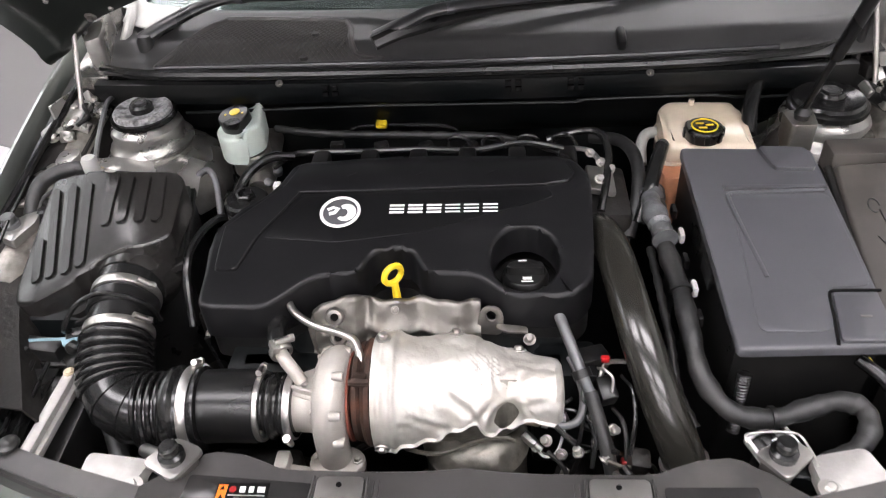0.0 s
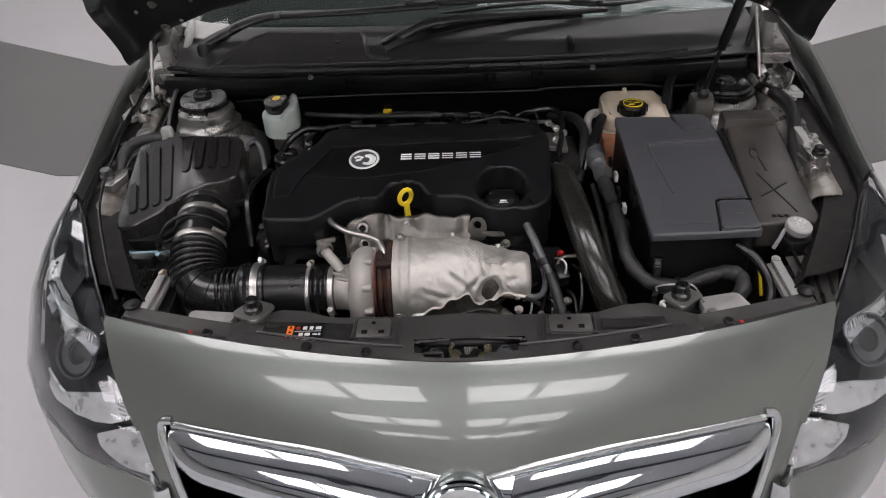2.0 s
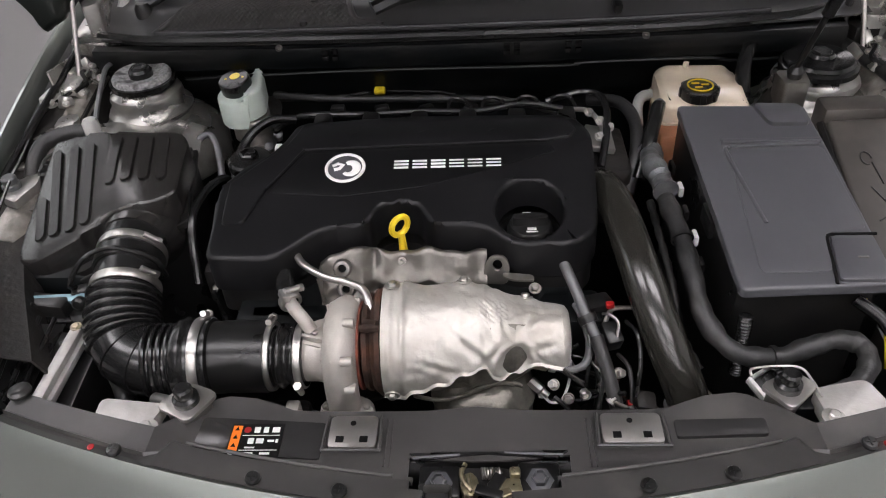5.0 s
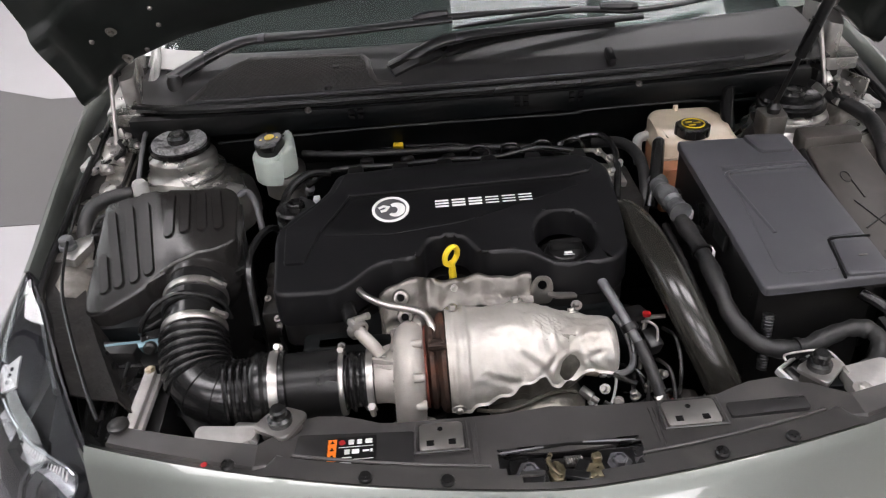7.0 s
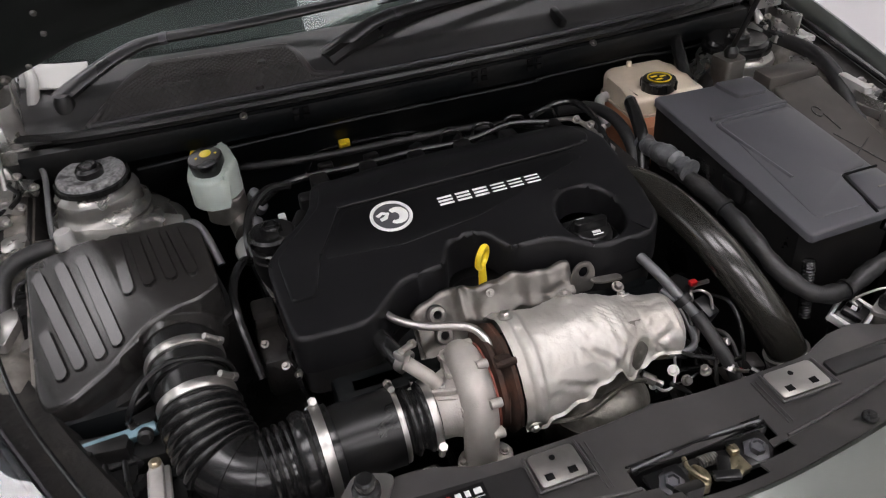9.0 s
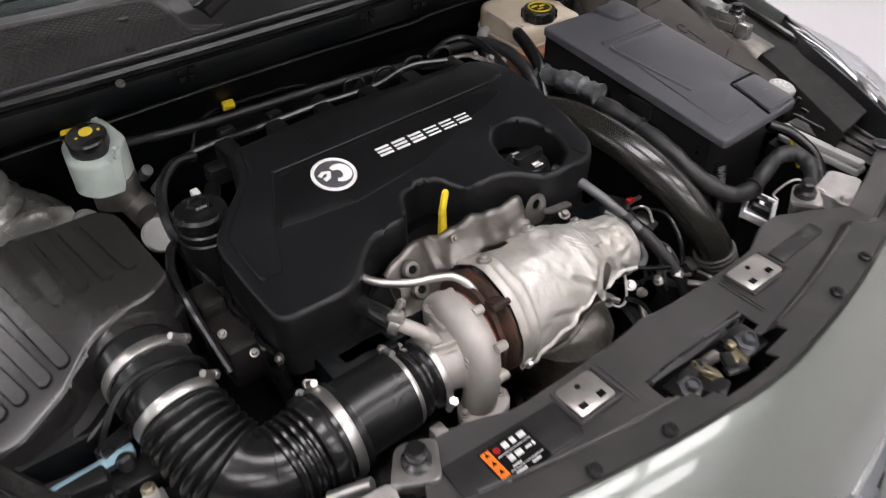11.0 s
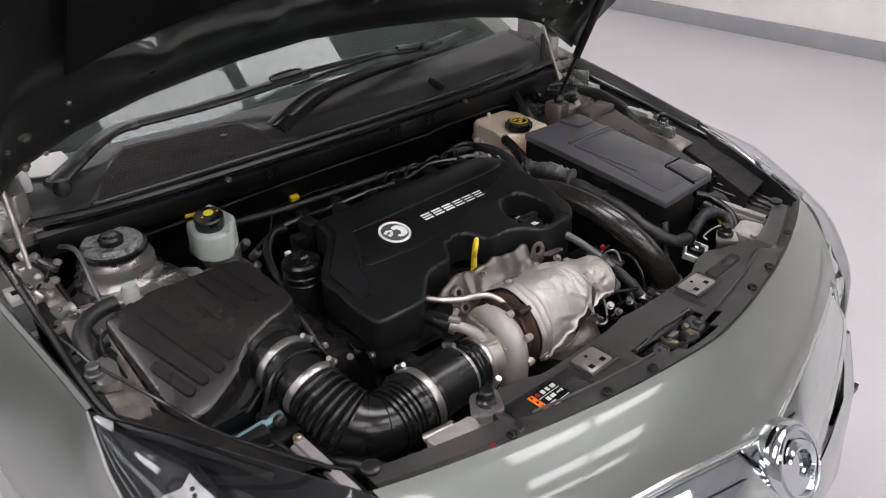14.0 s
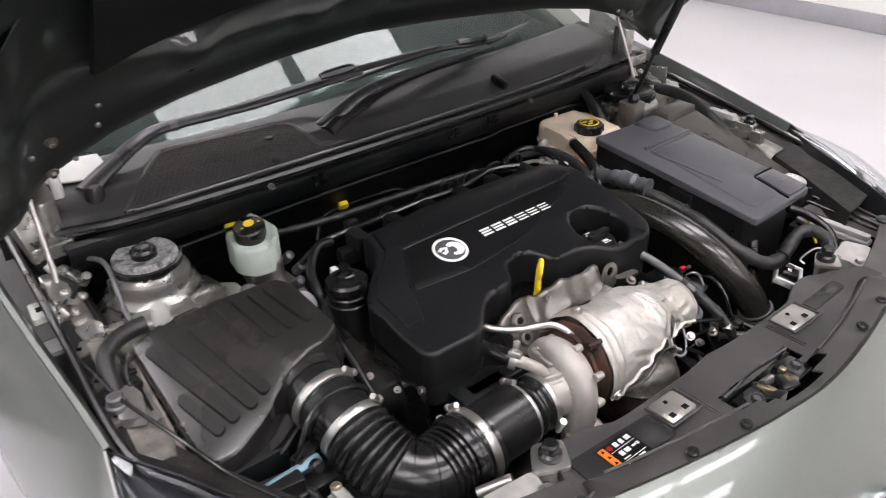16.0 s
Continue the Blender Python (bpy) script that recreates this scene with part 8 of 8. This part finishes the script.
part("solenoid", join(box((-0.40, 0.86, 0.74), (0.06, 0.10, 0.07), 0.01), box((-0.41, 0.91, 0.78), (0.035, 0.05, 0.03), 0.006)), GRIME, lefthose, "dark solenoid block")
part("pale_label", box((-0.345, 1.06, 0.83), (0.012, 0.016, 0.035), 0.002), WHITEP, lefthose, "pale moulded label")
for x, y, z in ((-0.40, 0.80, 0.77), (-0.42, 0.845, 0.78)):
    part("hose_bolt", bolt(at(x, y, z) @ rot(25, -10), 0.004, 0.005, 0.006), DULL, lefthose)
side_cov = thing("timing_cover", (-0.385, 0.82, 0.6), "black ribbed side cover under the engine cover", "side cover")
part("side_panel", skin([[V((-0.392 + 0.004 * math.sin(k * 1.9) + 0.02 * q, 0.745 + 0.17 * k / 8, 0.79 - 0.14 * q)) for k in range(9)] for q in np.linspace(0, 1, 5)], 0.006), BLACK, side_cov, "", 50)
for y, z in ((0.755, 0.79), (0.87, 0.765)):
    part("panel_bolt", bolt(along((-0.385, y, z), (-0.5, y - 0.03, z + 0.06)), 0.0045, 0.006, 0.007), DULL, side_cov)

# connector at the front by the charge pipe
conn = thing("fan_connector", (0.39, 0.605, 0.6), "black connector in a white frame on its post", "connector")
fm = at(0.39, 0.605, 0.738) @ rot(18, -12, 28)
frame_bits = [box((dx, dy, 0), sz, 0.002) for dx, dy, sz in ((-0.025, 0, (0.006, 0.05, 0.016)), (0.025, 0, (0.006, 0.05, 0.016)), (0, 0.023, (0.055, 0.005, 0.016)), (0, -0.023, (0.055, 0.006, 0.016)))]
for b in frame_bits:
    bmesh.ops.transform(b, matrix=fm, verts=b.verts)
part("white_frame", join(*frame_bits), WHITEP, conn, "white frame")
core = join(box((0, 0, -0.01), (0.044, 0.04, 0.03), 0.003), box((-0.008, 0, 0.01), (0.01, 0.03, 0.01), 0.002), box((0.01, 0.004, 0.01), (0.012, 0.02, 0.012), 0.002))
bmesh.ops.transform(core, matrix=fm, verts=core.verts)
part("black_body", core, BLACK, conn)
part("pale_mark", box((0.392, 0.604, 0.752), (0.02, 0.008, 0.002), 0.0005, m=rot(18, -12, 28)), WHITEP, conn, "pale mark")
part("post", box((0.39, 0.61, 0.66), (0.03, 0.03, 0.13), 0.003), BLACK, conn)

# dusty wall down the side of the air filter box, with its rod and prongs
ys = np.linspace(0.795, 1.03, 12)
part("side_wall", skin([[V((-0.714 - 0.03 * u, y, ab_z(-0.71, y) - 0.022 - 0.075 * u)) for u in (0, 0.3, 0.65, 1)] for y in ys], 0.004), DUSTYSIDE, abox, "dust-covered side wall", 50)
part("side_rod", sweep([V((-0.726, y, ab_z(-0.71, y) - 0.034)) for y in ys], 0.0045, 8), BLACK, abox, "black rod along the side")
for k in range(9):
    y = 0.808 + 0.0255 * k
    z = ab_z(-0.71, y)
    part("side_prong", rod((-0.708, y + 0.006, z - 0.022), (-0.745, y - 0.004, z - 0.062), 0.0036, 8), BLACK, abox, "black moulded prong")
for y in (0.825, 0.995):
    part("side_catch", join(box((-0.735, y, ab_z(-0.71, y) - 0.035), (0.012, 0.035, 0.026), 0.003, m=rot(0, 25)), box((-0.728, y, ab_z(-0.71, y) - 0.022), (0.02, 0.008, 0.008), 0.002)), BLACK, abox, "black catch")
catch = thing("airbox_catch", (-0.725, 1.0, 0.8), "black wire catch on the air filter box", "catch")
part("catch_wire", tube([(-0.715, 1.01, 0.875), (-0.73, 1.0, 0.868), (-0.735, 0.975, 0.85), (-0.728, 0.955, 0.83)], 0.0035, 8), BLACK, catch)
part("catch_block", box((-0.727, 0.985, 0.845), (0.014, 0.03, 0.022), 0.003, m=rot(0, 10, 5)), BLACK, catch)

for s in (-1, 1):
    hb = thing("hinge_bracket", (0.775 * s, 1.2, 0.86), "dusty pale hinge bracket with bolts and clips at the wing", "bracket", "hinge brackets")
    part("upright_plate", prism(rounded([(0.772 * s, 1.26), (0.735 * s, 1.25), (0.74 * s, 1.19), (0.772 * s, 1.18)], 0.008), 0.89, lambda x, y: 0.905 + (y - 1.2) * 0.2, 0.002), BAY, hb, "pale plate")
    part("side_plate", box((0.782 * s, 1.24, 0.905), (0.005, 0.10, 0.05), 0.002, m=rot(-8, 10 * s, 0)), BAY, hb, "pale side plate")
    part("clip_plate", prism(rounded([(0.808 * s, 1.165), (0.772 * s, 1.168), (0.768 * s, 1.212), (0.804 * s, 1.22)], 0.006), 0.886, 0.896, 0.002), GREYCAP, hb, "pale plastic clip")
    # black block on the clip paints the slot's shade
    part("clip_slot", box((0.788 * s, 1.192, 0.8965), (0.018, 0.013, 0.002)), FELTSHADE, hb)
    for x, y, z in ((0.765, 1.235, 0.908), (0.75, 1.2, 0.90), (0.778, 1.155, 0.89)):
        part("bracket_bolt", bolt(at(x * s, y, z) @ rot(12, 8), 0.007, 0.008, 0.0105), STEEL, hb)
    part("spring_link", tube([(0.735 * s, 1.26, 0.90), (0.745 * s, 1.235, 0.915), (0.73 * s, 1.21, 0.905), (0.742 * s, 1.185, 0.90)], 0.004, 8), BLACK, hb, "black link")
    part("rear_block", box((0.74 * s, 1.29, 0.92), (0.05, 0.04, 0.03), 0.006, m=rot(0, 0, 12)), GRIME, hb)
    for k in range(3):
        y = 0.915 + 0.075 * k
        part("edge_plate", prism(rounded([(0.783 * s, y), (0.758 * s, y + 0.004), (0.756 * s, y + 0.04), (0.783 * s, y + 0.036)], 0.005), 0.842 + 0.012 * k, 0.8465 + 0.012 * k, 0.0015), DULL, hb, "dull edge plate")
        # black disc on the plate paints the shade in its hole
        part("edge_hole", lathe([(0, 0), (0.0045, 0), (0.0045, 0.0008), (0, 0.0008)], at(0.77 * s, y + 0.02, 0.8468 + 0.012 * k), 12), FELTSHADE, hb)
    hb.location.x -= 0.034 if s > 0 else 0.0

tangle = thing("pipe_tangle", (0.14, 0.64, 0.65), "grimy pipes and leads tangled beside the heat shield", "pipes")
rng = random.Random(5)
for k in range(14):
    x, y, z = 0.10 + 0.10 * rng.random(), 0.575 + 0.1 * rng.random(), 0.665 + 0.085 * rng.random()
    pts = [V((x, y, z))]
    d = V((rng.uniform(-1, 1), rng.uniform(-1, 1), rng.uniform(-0.6, 0.6)))
    for j in range(4):
        d = (d + V((rng.uniform(-0.8, 0.8), rng.uniform(-0.8, 0.8), rng.uniform(-0.6, 0.4)))).normalized()
        pts.append(pts[-1] + d * 0.028)
    part("tangled_pipe", tube(pts, rng.choice((0.0028, 0.0035, 0.0055)), 8, 5), rng.choice((RUST, DULL, RUBBER, RUBBER, LOOM, SCORCHED)), tangle)
for k in range(6):
    x, y, z = 0.10 + 0.09 * rng.random(), 0.59 + 0.08 * rng.random(), 0.70 + 0.04 * rng.random()
    part("pipe_nut", bolt(at(x, y, z) @ rot(rng.uniform(-50, 50), rng.uniform(-50, 50)), 0.006, 0.01, 0.008), rng.choice((STEEL, RUST, DULL)), tangle)
under = thing("lower_clutter", (-0.2, 0.62, 0.55), "oily pipes and brackets under the turbocharger", "pipes")
for k in range(12):
    x, y, z = -0.42 + 0.36 * rng.random(), 0.56 + 0.12 * rng.random(), 0.60 + 0.05 * rng.random()
    d = V((rng.uniform(-1, 1), rng.uniform(-0.6, 0.6), rng.uniform(-0.3, 0.3))).normalized()
    pts = [V((x, y, z)), V((x, y, z)) + d * 0.035 + V((0, 0, 0.012)), V((x, y, z)) + d * 0.075]
    part("oily_pipe", tube(pts, rng.choice((0.004, 0.006, 0.009)), 8, 5), rng.choice((GRIME, GRIME, RUBBER, DULL, RUST)), under)
part("drain_bracket", join(box((-0.30, 0.58, 0.655), (0.05, 0.03, 0.006), 0.002, m=rot(0, 12, 15)), box((-0.325, 0.58, 0.64), (0.006, 0.03, 0.035), 0.002)), CAST, under, "pale bent bracket")

# pale fittings on the wing beside the control unit
wb = thing("wing_bracket", (0.72, 0.97, 0.80), "pale stamped steel bracket with bolts on the inner wing", "bracket")
part("main_plate", prism(rounded([(0.712, 1.04), (0.748, 1.03), (0.75, 0.965), (0.738, 0.91), (0.705, 0.905), (0.70, 0.96)], 0.008), 0.80, lambda x, y: 0.866 + 0.1 * (0.75 - x), 0.003), BAY, wb, "pale dusty plate")
part("raised_fold", prism(rounded([(0.705, 1.03), (0.722, 1.03), (0.716, 0.95), (0.702, 0.955)], 0.005), 0.84, 0.882, 0.003), GREYCAP, wb, "bright folded lug")
part("bracket_foot", box((0.697, 0.885, 0.853), (0.018, 0.03, 0.03), 0.004, m=rot(0, 0, 0)), BAY, wb)
for x, y, z in ((0.741, 1.005, 0.868), (0.735, 0.93, 0.869), (0.735, 0.975, 0.868)):
    part("bracket_bolt", bolt(at(x, y, z), 0.006, 0.006, 0.010), STEEL, wb)
part("bracket_stop", lathe([(0.013, 0), (0.013, 0.008), (0.010, 0.010), (0.010, 0.018), (0, 0.02)], at(0.722, 0.925, 0.868), 18), RUBBER, wb, "black rubber stop")
hc = thing("wing_connector", (0.75, 1.25, 0.85), "pale plastic connectors along the inner wing", "connector")
for k, (x, y, z) in enumerate(((0.755, 1.30, 0.915), (0.748, 1.24, 0.90), (0.757, 1.19, 0.892), (0.735, 1.205, 0.89), (0.728, 1.12, 0.875))):
    part("connector_block", box((x, y, z), (0.022, 0.03 - 0.003 * k, 0.018), 0.003, m=rot(8 * k, 12, 17 * k - 20)), BAY if k % 2 else GREYCAP, hc, "pale block")
    part("connector_neck", rod((x, y, z - 0.06), (x, y, z), 0.006, 8), DULL, hc)
